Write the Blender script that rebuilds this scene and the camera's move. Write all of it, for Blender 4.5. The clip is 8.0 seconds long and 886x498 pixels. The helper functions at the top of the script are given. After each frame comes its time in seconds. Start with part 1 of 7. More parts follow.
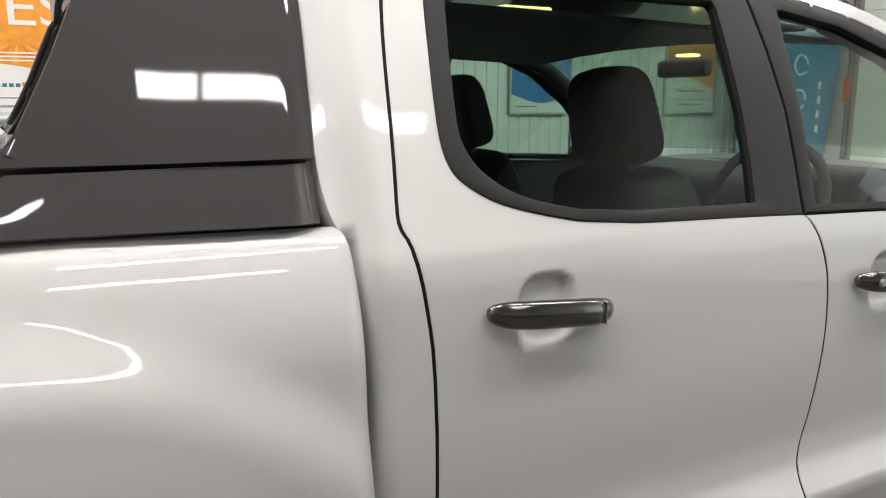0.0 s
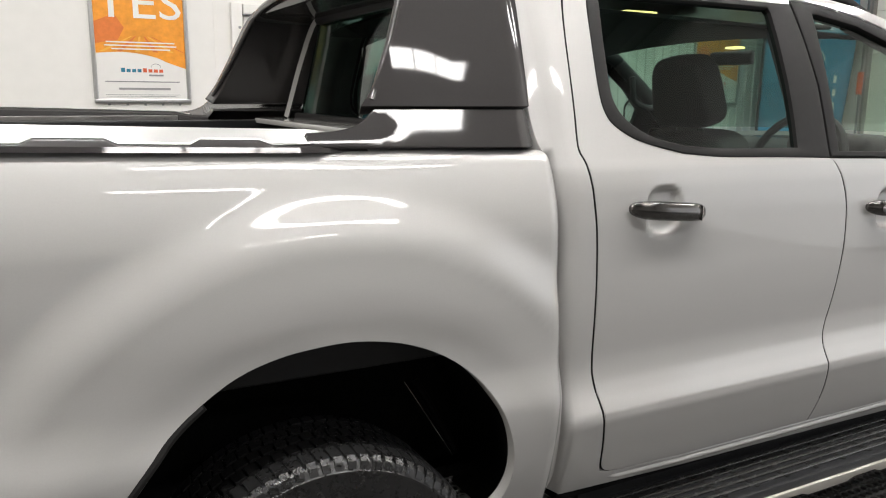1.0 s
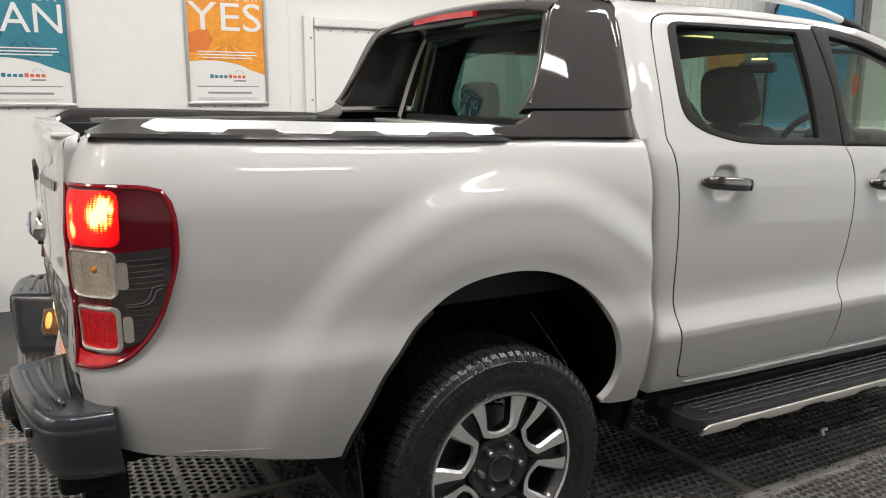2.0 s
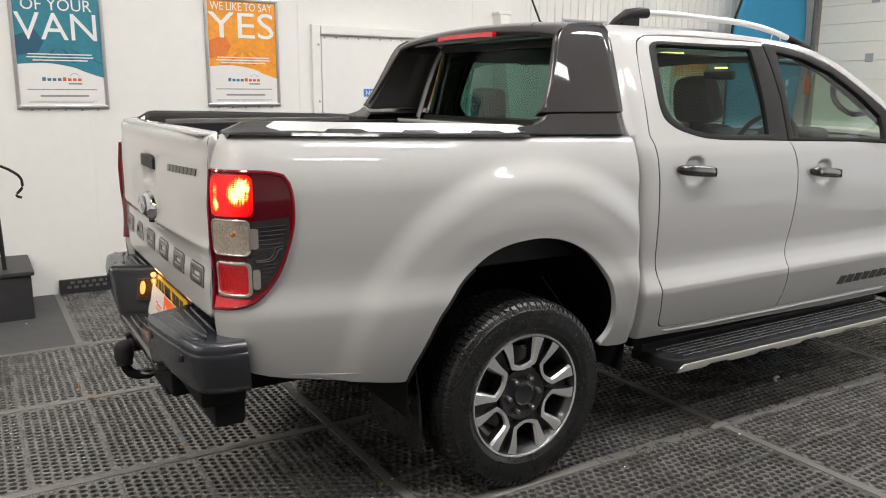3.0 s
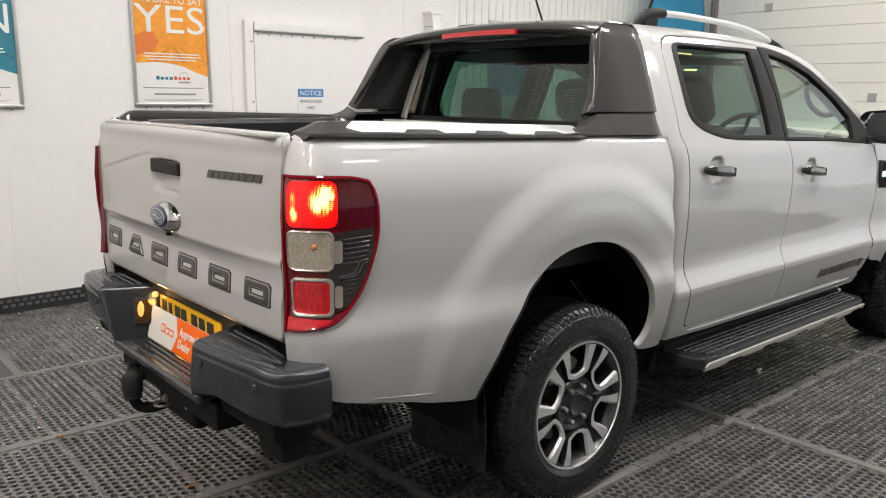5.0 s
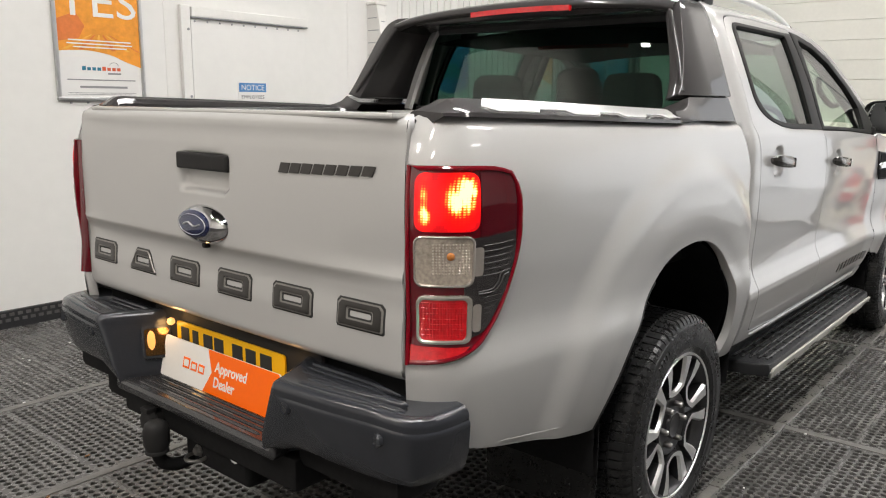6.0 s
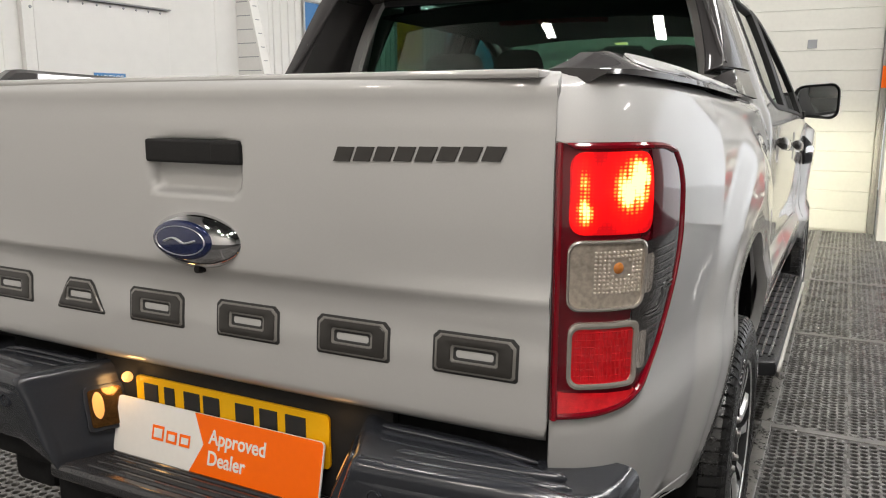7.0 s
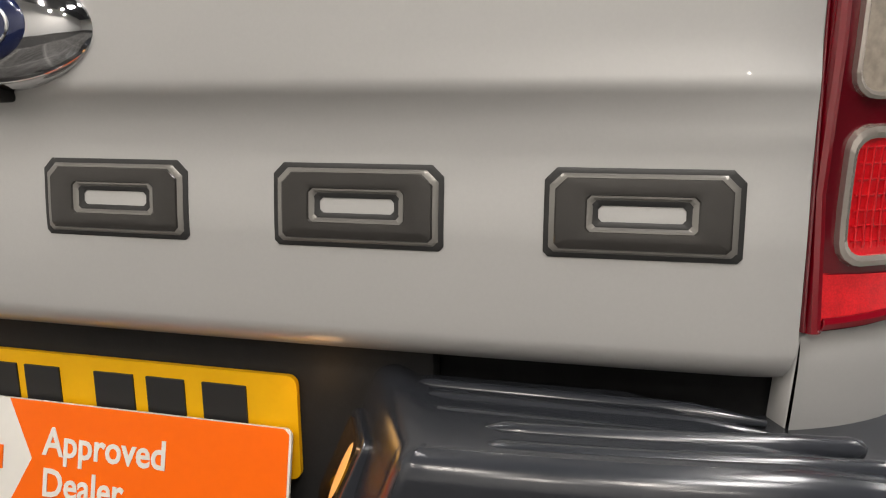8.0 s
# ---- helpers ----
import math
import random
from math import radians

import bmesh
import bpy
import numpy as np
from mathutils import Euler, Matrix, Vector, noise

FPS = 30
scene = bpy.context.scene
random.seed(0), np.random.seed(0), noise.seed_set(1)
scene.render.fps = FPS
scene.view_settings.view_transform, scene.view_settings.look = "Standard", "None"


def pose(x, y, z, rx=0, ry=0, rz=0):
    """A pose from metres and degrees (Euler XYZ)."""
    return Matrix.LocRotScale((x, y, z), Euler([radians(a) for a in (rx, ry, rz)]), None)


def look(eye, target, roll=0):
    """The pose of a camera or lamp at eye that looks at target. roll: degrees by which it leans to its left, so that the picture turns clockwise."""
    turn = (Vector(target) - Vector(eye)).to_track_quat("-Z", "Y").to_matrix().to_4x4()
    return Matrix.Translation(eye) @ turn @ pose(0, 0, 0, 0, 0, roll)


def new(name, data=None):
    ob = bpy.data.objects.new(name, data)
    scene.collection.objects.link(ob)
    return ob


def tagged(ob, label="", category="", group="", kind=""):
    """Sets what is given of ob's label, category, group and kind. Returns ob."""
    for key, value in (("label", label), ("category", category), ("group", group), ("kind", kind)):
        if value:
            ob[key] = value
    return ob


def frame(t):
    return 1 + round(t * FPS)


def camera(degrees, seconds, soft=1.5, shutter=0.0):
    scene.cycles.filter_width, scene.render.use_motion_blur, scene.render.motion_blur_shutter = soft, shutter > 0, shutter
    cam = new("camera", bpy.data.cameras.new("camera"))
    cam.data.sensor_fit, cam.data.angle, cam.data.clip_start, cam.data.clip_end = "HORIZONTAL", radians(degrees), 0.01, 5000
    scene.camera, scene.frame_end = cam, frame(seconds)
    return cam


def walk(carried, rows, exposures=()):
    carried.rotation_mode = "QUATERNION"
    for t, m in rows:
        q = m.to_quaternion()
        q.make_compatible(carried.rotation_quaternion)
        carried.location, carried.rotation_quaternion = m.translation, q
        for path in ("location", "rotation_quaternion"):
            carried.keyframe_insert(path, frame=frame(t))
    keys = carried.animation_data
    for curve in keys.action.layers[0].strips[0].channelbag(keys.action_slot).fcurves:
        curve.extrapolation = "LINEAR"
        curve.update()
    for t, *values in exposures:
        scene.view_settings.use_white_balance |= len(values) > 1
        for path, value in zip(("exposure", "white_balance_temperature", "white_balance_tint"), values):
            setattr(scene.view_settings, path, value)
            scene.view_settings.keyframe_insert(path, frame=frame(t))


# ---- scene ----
cam = camera(59.0, 8.0, soft=1.1)
PATH = [
    (0, (0.163, -1.849, 1.522), (1.103, -0.124, 1.146), 0.0),
    (0.5, (-0.167, -2.093, 1.529), (0.747, -0.359, 1.134), 0.3),
    (1, (-0.481, -2.291, 1.466), (0.44, -0.558, 1.078), 0.5),
    (1.5, (-0.838, -2.509, 1.465), (0.088, -0.78, 1.078), 0.4),
    (2, (-1.193, -2.72, 1.481), (-0.257, -0.996, 1.093), 0.3),
    (3.3, (-1.816, -3.229, 1.521), (-0.767, -1.572, 1.13), 0.3),
    (3.5, (-1.86, -3.248, 1.528), (-0.78, -1.61, 1.139), 0.3),
    (4, (-1.937, -3.227, 1.539), (-0.785, -1.639, 1.149), 0.4),
    (4.5, (-2.05, -2.998, 1.512), (-0.83, -1.461, 1.123), 0.5),
    (5, (-2.175, -2.621, 1.495), (-0.887, -1.14, 1.11), 0.6),
    (5.2, (-2.249, -2.472, 1.477), (-0.926, -1.021, 1.096), 0.6),
    (6.5, (-2.349, -1.471, 1.386), (-0.718, -0.371, 1.023), 0.4),
    (7, (-2.256, -1.107, 1.335), (-0.508, -0.206, 0.972), -0.0),
    (7.5, (-1.971, -0.822, 1.177), (-0.141, -0.127, 0.769), -0.5),
    (8, (-1.755, -0.588, 1.031), (0.133, -0.082, 0.604), -0.5),
]
walk(cam, [(t, look(eye, target, roll)) for t, eye, target, roll in PATH], exposures=[(0.0, 0.15), (1.0, 0.06), (5.0, 0.0), (6.5, -0.10), (7.2, -0.18), (8.0, 0.12)])


# ---- light and exposure ----
scene.view_settings.exposure = 0.0
world = bpy.data.worlds.new("world")
scene.world = world
world.use_nodes = True
world.node_tree.nodes["Background"].inputs[0].default_value = (0.80, 0.85, 0.92, 1)
world.node_tree.nodes["Background"].inputs[1].default_value = 0.6

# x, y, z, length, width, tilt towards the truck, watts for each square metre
# Rows y -5.9 and -9.05 follow reflections; the other rows are unseen added fill.
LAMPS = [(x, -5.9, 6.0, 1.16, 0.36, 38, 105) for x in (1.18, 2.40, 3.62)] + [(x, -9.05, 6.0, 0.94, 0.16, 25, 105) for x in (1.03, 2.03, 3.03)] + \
    [(x, -1.9, 4.4, 1.2, 0.40, 0, 118) for x in (1.6, 3.4)] + [(5.4, -1.9, 4.4, 1.2, 0.40, 0, 98)] + [(x, -1.9, 4.4, 1.2, 0.40, 0, 165) for x in (-2.6, -0.6)] + [(x, 0.9, 4.4, 1.0, 0.15, 0, 290) for x in (-0.6, 1.8, 4.0)] + [(6.0, 0.9, 4.4, 1.0, 0.15, 0, 165)] + \
    [(-4.6, y, 4.4, 0.9, 0.15, 0, 380) for y in (-1.6, 0.2, 1.9)] + [(-6.4, y, 4.4, 0.9, 0.15, 0, 380) for y in (-2.6, -0.6)]
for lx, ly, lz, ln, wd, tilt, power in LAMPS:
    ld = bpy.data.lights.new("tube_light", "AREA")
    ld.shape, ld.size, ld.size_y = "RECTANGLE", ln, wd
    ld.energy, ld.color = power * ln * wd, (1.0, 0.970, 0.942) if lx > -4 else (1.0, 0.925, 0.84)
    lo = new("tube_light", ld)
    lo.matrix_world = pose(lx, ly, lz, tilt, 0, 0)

for side in (-1, 1):
    ld = bpy.data.lights.new("headlight_beam", "SPOT")
    ld.energy, ld.color = 190.0, (1.0, 0.94, 0.66)
    ld.spot_size, ld.spot_blend, ld.shadow_soft_size = radians(75), 0.5, 0.012
    lo = new("headlight_beam", ld)
    lo.matrix_world = look((4.03, 0.66 * side, 0.905), (8.0, 0.70 * side, 0.60))


# ---- materials ----
def material(name, color, rough=0.5, metal=0.0, coat=0.0, vary=0.0, scale=8.0, bump=0.0, bump_scale=60.0,
             rough_vary=0.0, coat_rough=0.03, spec=0.5, rand=0.0):
    m = bpy.data.materials.new(name)
    m.use_nodes = True
    nt = m.node_tree
    b = nt.nodes["Principled BSDF"]
    b.inputs["Base Color"].default_value = (*color, 1)
    b.inputs["Roughness"].default_value = rough
    b.inputs["Metallic"].default_value = metal
    b.inputs["Coat Weight"].default_value = coat
    b.inputs["Coat Roughness"].default_value = coat_rough
    b.inputs["Specular IOR Level"].default_value = spec
    tc = nt.nodes.new("ShaderNodeTexCoord")
    if vary or rough_vary or rand:
        n1 = nt.nodes.new("ShaderNodeTexNoise")
        n1.inputs["Scale"].default_value, n1.inputs["Detail"].default_value = scale, 6.0
        n2 = nt.nodes.new("ShaderNodeTexNoise")
        n2.inputs["Scale"].default_value, n2.inputs["Detail"].default_value = scale * 9.0, 4.0
        nt.links.new(tc.outputs["Object"], n1.inputs["Vector"])
        nt.links.new(tc.outputs["Object"], n2.inputs["Vector"])
        mix = nt.nodes.new("ShaderNodeMath")
        mix.operation = "ADD"
        nt.links.new(n1.outputs["Fac"], mix.inputs[0])
        nt.links.new(n2.outputs["Fac"], mix.inputs[1])
        if vary or rand:
            mr = nt.nodes.new("ShaderNodeMapRange")
            mr.inputs["From Min"].default_value, mr.inputs["From Max"].default_value = 0.65, 1.35
            mr.inputs["To Min"].default_value, mr.inputs["To Max"].default_value = 1 - vary, 1 + vary
            nt.links.new(mix.outputs[0], mr.inputs["Value"])
            val = mr.outputs["Result"]
            if rand:
                oi = nt.nodes.new("ShaderNodeObjectInfo")
                m2 = nt.nodes.new("ShaderNodeMapRange")
                m2.inputs["To Min"].default_value, m2.inputs["To Max"].default_value = 1 - rand, 1 + rand
                nt.links.new(oi.outputs["Random"], m2.inputs["Value"])
                mu = nt.nodes.new("ShaderNodeMath")
                mu.operation = "MULTIPLY"
                nt.links.new(val, mu.inputs[0])
                nt.links.new(m2.outputs["Result"], mu.inputs[1])
                val = mu.outputs[0]
            vm = nt.nodes.new("ShaderNodeVectorMath")
            vm.operation = "SCALE"
            vm.inputs[0].default_value = color
            nt.links.new(val, vm.inputs["Scale"])
            nt.links.new(vm.outputs["Vector"], b.inputs["Base Color"])
        if rough_vary:
            mr = nt.nodes.new("ShaderNodeMapRange")
            mr.inputs["From Min"].default_value, mr.inputs["From Max"].default_value = 0.65, 1.35
            mr.inputs["To Min"].default_value = max(rough - rough_vary, 0.02)
            mr.inputs["To Max"].default_value = min(rough + rough_vary, 1.0)
            nt.links.new(mix.outputs[0], mr.inputs["Value"])
            nt.links.new(mr.outputs["Result"], b.inputs["Roughness"])
    if bump:
        n3 = nt.nodes.new("ShaderNodeTexNoise")
        n3.inputs["Scale"].default_value, n3.inputs["Detail"].default_value = bump_scale, 3.0
        nt.links.new(tc.outputs["Object"], n3.inputs["Vector"])
        bp = nt.nodes.new("ShaderNodeBump")
        bp.inputs["Strength"].default_value, bp.inputs["Distance"].default_value = bump, 0.002
        nt.links.new(n3.outputs["Fac"], bp.inputs["Height"])
        nt.links.new(bp.outputs["Normal"], b.inputs["Normal"])
    return m


def clear(name, color, rough=0.0, ior=1.45, reflect=1.0):
    """Thin tinted glass: what lies behind shows through, with a Fresnel gloss on top."""
    m = bpy.data.materials.new(name)
    m.use_nodes = True
    nt = m.node_tree
    nt.nodes.remove(nt.nodes["Principled BSDF"])
    out = nt.nodes["Material Output"]
    tr = nt.nodes.new("ShaderNodeBsdfTransparent")
    tr.inputs["Color"].default_value = (*color, 1)
    gl = nt.nodes.new("ShaderNodeBsdfGlossy")
    gl.inputs["Roughness"].default_value = rough
    gl.inputs["Color"].default_value = (reflect, reflect, reflect, 1)
    lw = nt.nodes.new("ShaderNodeLayerWeight")
    lw.inputs["Blend"].default_value = 0.5
    pw = nt.nodes.new("ShaderNodeMath")
    pw.operation = "POWER"
    pw.inputs[1].default_value = 5.0
    nt.links.new(lw.outputs["Facing"], pw.inputs[0])
    fr = nt.nodes.new("ShaderNodeMath")
    fr.operation = "MULTIPLY_ADD"
    fr.inputs[1].default_value, fr.inputs[2].default_value = 0.92, 0.05
    nt.links.new(pw.outputs[0], fr.inputs[0])
    mx = nt.nodes.new("ShaderNodeMixShader")
    nt.links.new(fr.outputs[0], mx.inputs["Fac"])
    nt.links.new(tr.outputs[0], mx.inputs[1])
    nt.links.new(gl.outputs[0], mx.inputs[2])
    nt.links.new(mx.outputs[0], out.inputs["Surface"])
    return m


def glow(name, color, strength):
    m = bpy.data.materials.new(name)
    m.use_nodes = True
    b = m.node_tree.nodes["Principled BSDF"]
    b.inputs["Base Color"].default_value = (*color, 1)
    b.inputs["Emission Color"].default_value = (*color, 1)
    b.inputs["Emission Strength"].default_value = strength
    return m


PAINT = material("silver_paint", (0.475, 0.470, 0.459), 0.52, 0.22, 1.0, vary=0.02, scale=300.0, coat_rough=0.04, spec=0.25)
BLACK_PAINT = material("dark_grey_gloss", (0.041, 0.0385, 0.0385), 0.45, 0.0, 0.9, vary=0.05, scale=200.0, coat_rough=0.04, spec=0.06)
TRIM = material("black_trim", (0.021, 0.0205, 0.0205), 0.48, 0.0, spec=0.14, vary=0.10, scale=40.0, bump=0.08, bump_scale=500.0)
RUBBER = material("rubber_black", (0.0125, 0.0125, 0.0128), 0.31, spec=0.42, vary=0.25, scale=12.0, bump=0.08, bump_scale=300.0, rough_vary=0.12)
PLASTIC = material("textured_plastic", (0.016, 0.0165, 0.018), 0.40, spec=0.35, vary=0.10, scale=30.0, bump=0.25, bump_scale=700.0, rough_vary=0.08)
BUMPER = material("bumper_grey", (0.026, 0.0285, 0.0345), 0.21, spec=0.6, vary=0.06, scale=20.0, bump=0.02, bump_scale=500.0, rough_vary=0.03)
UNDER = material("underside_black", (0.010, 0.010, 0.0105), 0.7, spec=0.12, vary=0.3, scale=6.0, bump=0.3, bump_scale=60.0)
CHROME = material("chrome", (0.66, 0.66, 0.67), 0.07, 1.0)
DARK_CHROME = material("dark_chrome", (0.12, 0.115, 0.11), 0.16, 0.9, 0.5)
SATIN = material("satin_silver", (0.70, 0.70, 0.69), 0.28, 0.55, vary=0.02, scale=20.0)
ALLOY = material("machined_alloy", (0.80, 0.80, 0.79), 0.36, 0.82, 0.3, vary=0.05, scale=90.0, rough_vary=0.08)
ALLOY_DARK = material("alloy_dark", (0.042, 0.042, 0.044), 0.33, 0.6, 0.4, vary=0.12, scale=30.0)
METAL = material("dull_steel", (0.32, 0.31, 0.30), 0.42, 1.0, vary=0.2, scale=25.0, rough_vary=0.15)
GLASS_DARK = clear("privacy_glass", (0.37, 0.52, 0.465))
GLASS_CLEAR = clear("door_glass", (0.74, 0.83, 0.76))
CABIN = material("cabin_black", (0.028, 0.028, 0.029), 0.7, vary=0.2, scale=20.0, bump=0.2, bump_scale=200.0)
SEAT = material("seat_charcoal", (0.058, 0.055, 0.052), 0.75, vary=0.12, scale=30.0, bump=0.12, bump_scale=250.0)
HEADLINER = material("headliner", (0.05, 0.05, 0.05), 0.9, vary=0.1, scale=40.0)
RED_LENS = material("red_lens", (0.115, 0.0025, 0.008), 0.10, 0.0, 1.0, vary=0.05, scale=60.0)
RED_DARK = material("dark_red_lens", (0.075, 0.003, 0.008), 0.08, 0.0, 1.0)
RED_REFLECT = material("red_reflector", (0.60, 0.006, 0.012), 0.22, 0.0, 1.0, vary=0.30, scale=70.0, bump=0.15, bump_scale=350.0)
RED_RIM = material("red_lens_rim", (0.19, 0.002, 0.009), 0.12, 0.0, 1.0)
SMOKE = material("smoked_lens", (0.030, 0.026, 0.026), 0.08, 0.0, 1.0)
REFLECTOR = material("lamp_reflector", (0.66, 0.575, 0.48), 0.24, 0.58, 0.8, vary=0.35, scale=14.0, bump=0.9, bump_scale=26.0)
FACET = material("lamp_facets", (0.64, 0.57, 0.49), 0.20, 0.5, 0.6, vary=0.30, scale=160.0)
BEZEL = material("lamp_bezel", (0.58, 0.525, 0.475), 0.13, 0.68, 0.8, vary=0.06, scale=30.0)
LENS_LINE = material("lens_line_grey", (0.13, 0.125, 0.125), 0.25, 0.5, 0.5)
AMBER = material("amber_bulb", (0.45, 0.16, 0.03), 0.15, 0.0, 0.8)


def lens_glow(name, bulbs, strength, pitch):
    """A lit lamp behind a moulded lens: a fine grid of facets, brightest at its bulbs (x, |y|, z, reach)."""
    m = glow(name, (1.0, 0.01, 0.006), strength)
    nt = m.node_tree
    b = nt.nodes["Principled BSDF"]
    b.inputs["Base Color"].default_value = (0.16, 0.003, 0.006, 1)
    b.inputs["Roughness"].default_value = 0.12

    def calc(op, a, c):
        n = nt.nodes.new("ShaderNodeMath")
        n.operation = op
        for i, v in enumerate((a, c)):
            if isinstance(v, (int, float)):
                n.inputs[i].default_value = v
            else:
                nt.links.new(v, n.inputs[i])
        return n.outputs[0]

    tc = nt.nodes.new("ShaderNodeTexCoord")
    ab = nt.nodes.new("ShaderNodeVectorMath")
    ab.operation = "ABSOLUTE"
    nt.links.new(tc.outputs["Object"], ab.inputs[0])
    heat = 0.0
    for x, y, z, reach, tall in bulbs:
        df = nt.nodes.new("ShaderNodeVectorMath")
        df.operation = "SUBTRACT"
        nt.links.new(ab.outputs["Vector"], df.inputs[0])
        df.inputs[1].default_value = (abs(x), abs(y), z)
        sc = nt.nodes.new("ShaderNodeVectorMath")
        sc.operation = "MULTIPLY"
        nt.links.new(df.outputs["Vector"], sc.inputs[0])
        sc.inputs[1].default_value = (1 / reach, 1 / reach, 1 / (reach * tall))
        le = nt.nodes.new("ShaderNodeVectorMath")
        le.operation = "LENGTH"
        nt.links.new(sc.outputs["Vector"], le.inputs[0])
        heat = calc("ADD", calc("POWER", 2.718, calc("MULTIPLY", calc("POWER", le.outputs["Value"], 2.0), -1.0)), heat)
    grid_ = 1.0
    for ax in ("Y", "Z"):
        w = nt.nodes.new("ShaderNodeTexWave")
        w.bands_direction = ax
        w.inputs["Scale"].default_value = 0.314 / pitch
        nt.links.new(tc.outputs["Object"], w.inputs["Vector"])
        grid_ = calc("MULTIPLY", calc("POWER", w.outputs["Fac"], 0.45), grid_)
    n = nt.nodes.new("ShaderNodeTexNoise")
    n.inputs["Scale"].default_value = 55.0
    nt.links.new(tc.outputs["Object"], n.inputs["Vector"])
    rough_heat = calc("MULTIPLY", calc("MULTIPLY", heat, 1.15), calc("ADD", calc("MULTIPLY", grid_, 0.46), calc("ADD", n.outputs["Fac"], 0.16)))
    rp = nt.nodes.new("ShaderNodeValToRGB")
    el = rp.color_ramp.elements
    el[0].position, el[0].color = 0.05, (0.36, 0.002, 0.003, 1)
    el[1].position, el[1].color = 1.0, (1.8, 1.20, 0.40, 1)
    for p, c in ((0.22, (0.80, 0.003, 0.002)), (0.50, (1.05, 0.010, 0.003)), (0.74, (1.35, 0.32, 0.03))):
        e = el.new(p)
        e.color = (*c, 1)
    nt.links.new(rough_heat, rp.inputs["Fac"])
    nt.links.new(rp.outputs["Color"], b.inputs["Emission Color"])
    return m


PLATE_GLOW = glow("plate_lamp_lit", (1.0, 0.50, 0.15), 1.3)
POCKET_GLINT = glow("pocket_lamp_lit", (1.0, 0.50, 0.14), 0.22)
POCKET_GLOW = material("plate_lamp_lens", (0.22, 0.115, 0.04), 0.14, 0.8, 0.8, vary=0.5, scale=18.0, bump=0.3, bump_scale=30.0)
for _s in (-1, 1):
    ld = bpy.data.lights.new("plate_lamp_light", "POINT")
    ld.energy, ld.color, ld.shadow_soft_size = 0.22 if _s > 0 else 0.03, (1.0, 0.56, 0.20), 0.02
    new("plate_lamp_light", ld).matrix_world = pose(-1.120, 0.282 * _s, 0.738)
WHITE_WALL = material("white_wall_panel", (0.80, 0.79, 0.765), 0.42, vary=0.025, scale=1.4, bump=0.05, bump_scale=12.0, rough_vary=0.08)
WHITE_TRIM = material("white_trim", (0.80, 0.79, 0.76), 0.4, vary=0.03, scale=6.0)
DOOR_PANEL = material("door_panel_white", (0.78, 0.765, 0.695), 0.45, vary=0.03, scale=3.0, bump=0.15, bump_scale=220.0)
CEILING = material("ceiling_dark", (0.10, 0.105, 0.11), 0.8, vary=0.2, scale=2.0)
MAT = material("floor_mat_rubber", (0.098, 0.095, 0.091), 0.27, vary=0.40, scale=5.0, bump=0.4, bump_scale=120.0, rough_vary=0.14, rand=0.12)
BASE_FLOOR = material("floor_base", (0.010, 0.010, 0.010), 0.6, vary=0.3, scale=8.0, bump=0.3)
SEAM = material("mat_joint", (0.15, 0.143, 0.135), 0.46, vary=0.28, scale=9.0, bump=0.4, bump_scale=90.0, rough_vary=0.15)
STEP_EDGE = material("step_edge_satin", (0.56, 0.54, 0.49), 0.30, 0.55, vary=0.03, scale=14.0)
STEP_GLOSS = material("step_gloss", (0.026, 0.026, 0.028), 0.15, spec=0.75, vary=0.08, scale=20.0, rough_vary=0.06)
STEP_RIB = material("step_rib_alloy", (0.13, 0.13, 0.13), 0.24, 0.8, 0.3, vary=0.10, scale=40.0, rough_vary=0.08)
CHANNEL = material("drain_channel", (0.19, 0.183, 0.17), 0.34, 0.55, vary=0.45, scale=9.0, bump=0.25, bump_scale=60.0, rough_vary=0.2)
CARPET = material("grey_floor", (0.075, 0.075, 0.075), 0.7, vary=0.2, scale=10.0, bump=0.4, bump_scale=200.0)
DOME = glow("cab_lamp_lit", (1.0, 0.72, 0.28), 3.0)
SKIRT = material("black_skirting", (0.025, 0.025, 0.027), 0.5, vary=0.2, scale=12.0)
PAPER = material("poster_paper", (0.80, 0.79, 0.77), 0.35, vary=0.02, scale=3.0)
WHITE_INK = material("white_ink", (0.82, 0.81, 0.79), 0.4)
GREY_INK = material("grey_ink", (0.28, 0.28, 0.29), 0.5)
ORANGE_INK = material("poster_orange", (0.83, 0.33, 0.035), 0.35, vary=0.16, scale=3.5)
DEEP_ORANGE = material("poster_deep_orange", (0.72, 0.20, 0.045), 0.35, vary=0.12, scale=4.0)
LIGHT_ORANGE = material("poster_light_orange", (0.88, 0.46, 0.07), 0.35, vary=0.08, scale=4.0)
TEAL_INK = material("poster_teal", (0.035, 0.21, 0.28), 0.35, vary=0.14, scale=3.5)
DEEP_TEAL = material("poster_deep_teal", (0.025, 0.10, 0.16), 0.35, vary=0.12, scale=4.0)
BLUE_INK = material("sign_blue", (0.06, 0.22, 0.50), 0.4, vary=0.04, scale=8.0)
BLACK_INK = material("black_ink", (0.02, 0.02, 0.02), 0.45)
RED_INK = material("red_orange_ink", (0.70, 0.13, 0.05), 0.4)
GREEN_INK = material("teal_ink", (0.03, 0.20, 0.30), 0.4)
ALU = material("poster_frame_aluminium", (0.62, 0.62, 0.62), 0.3, 0.9, vary=0.05, scale=30.0)
FLAG = material("flag_blue", (0.03, 0.25, 0.44), 0.75, vary=0.08, scale=5.0, bump=0.2, bump_scale=300.0)
PLATE = material("plate_yellow", (0.88, 0.47, 0.006), 0.30, vary=0.02, scale=20.0, spec=0.3)
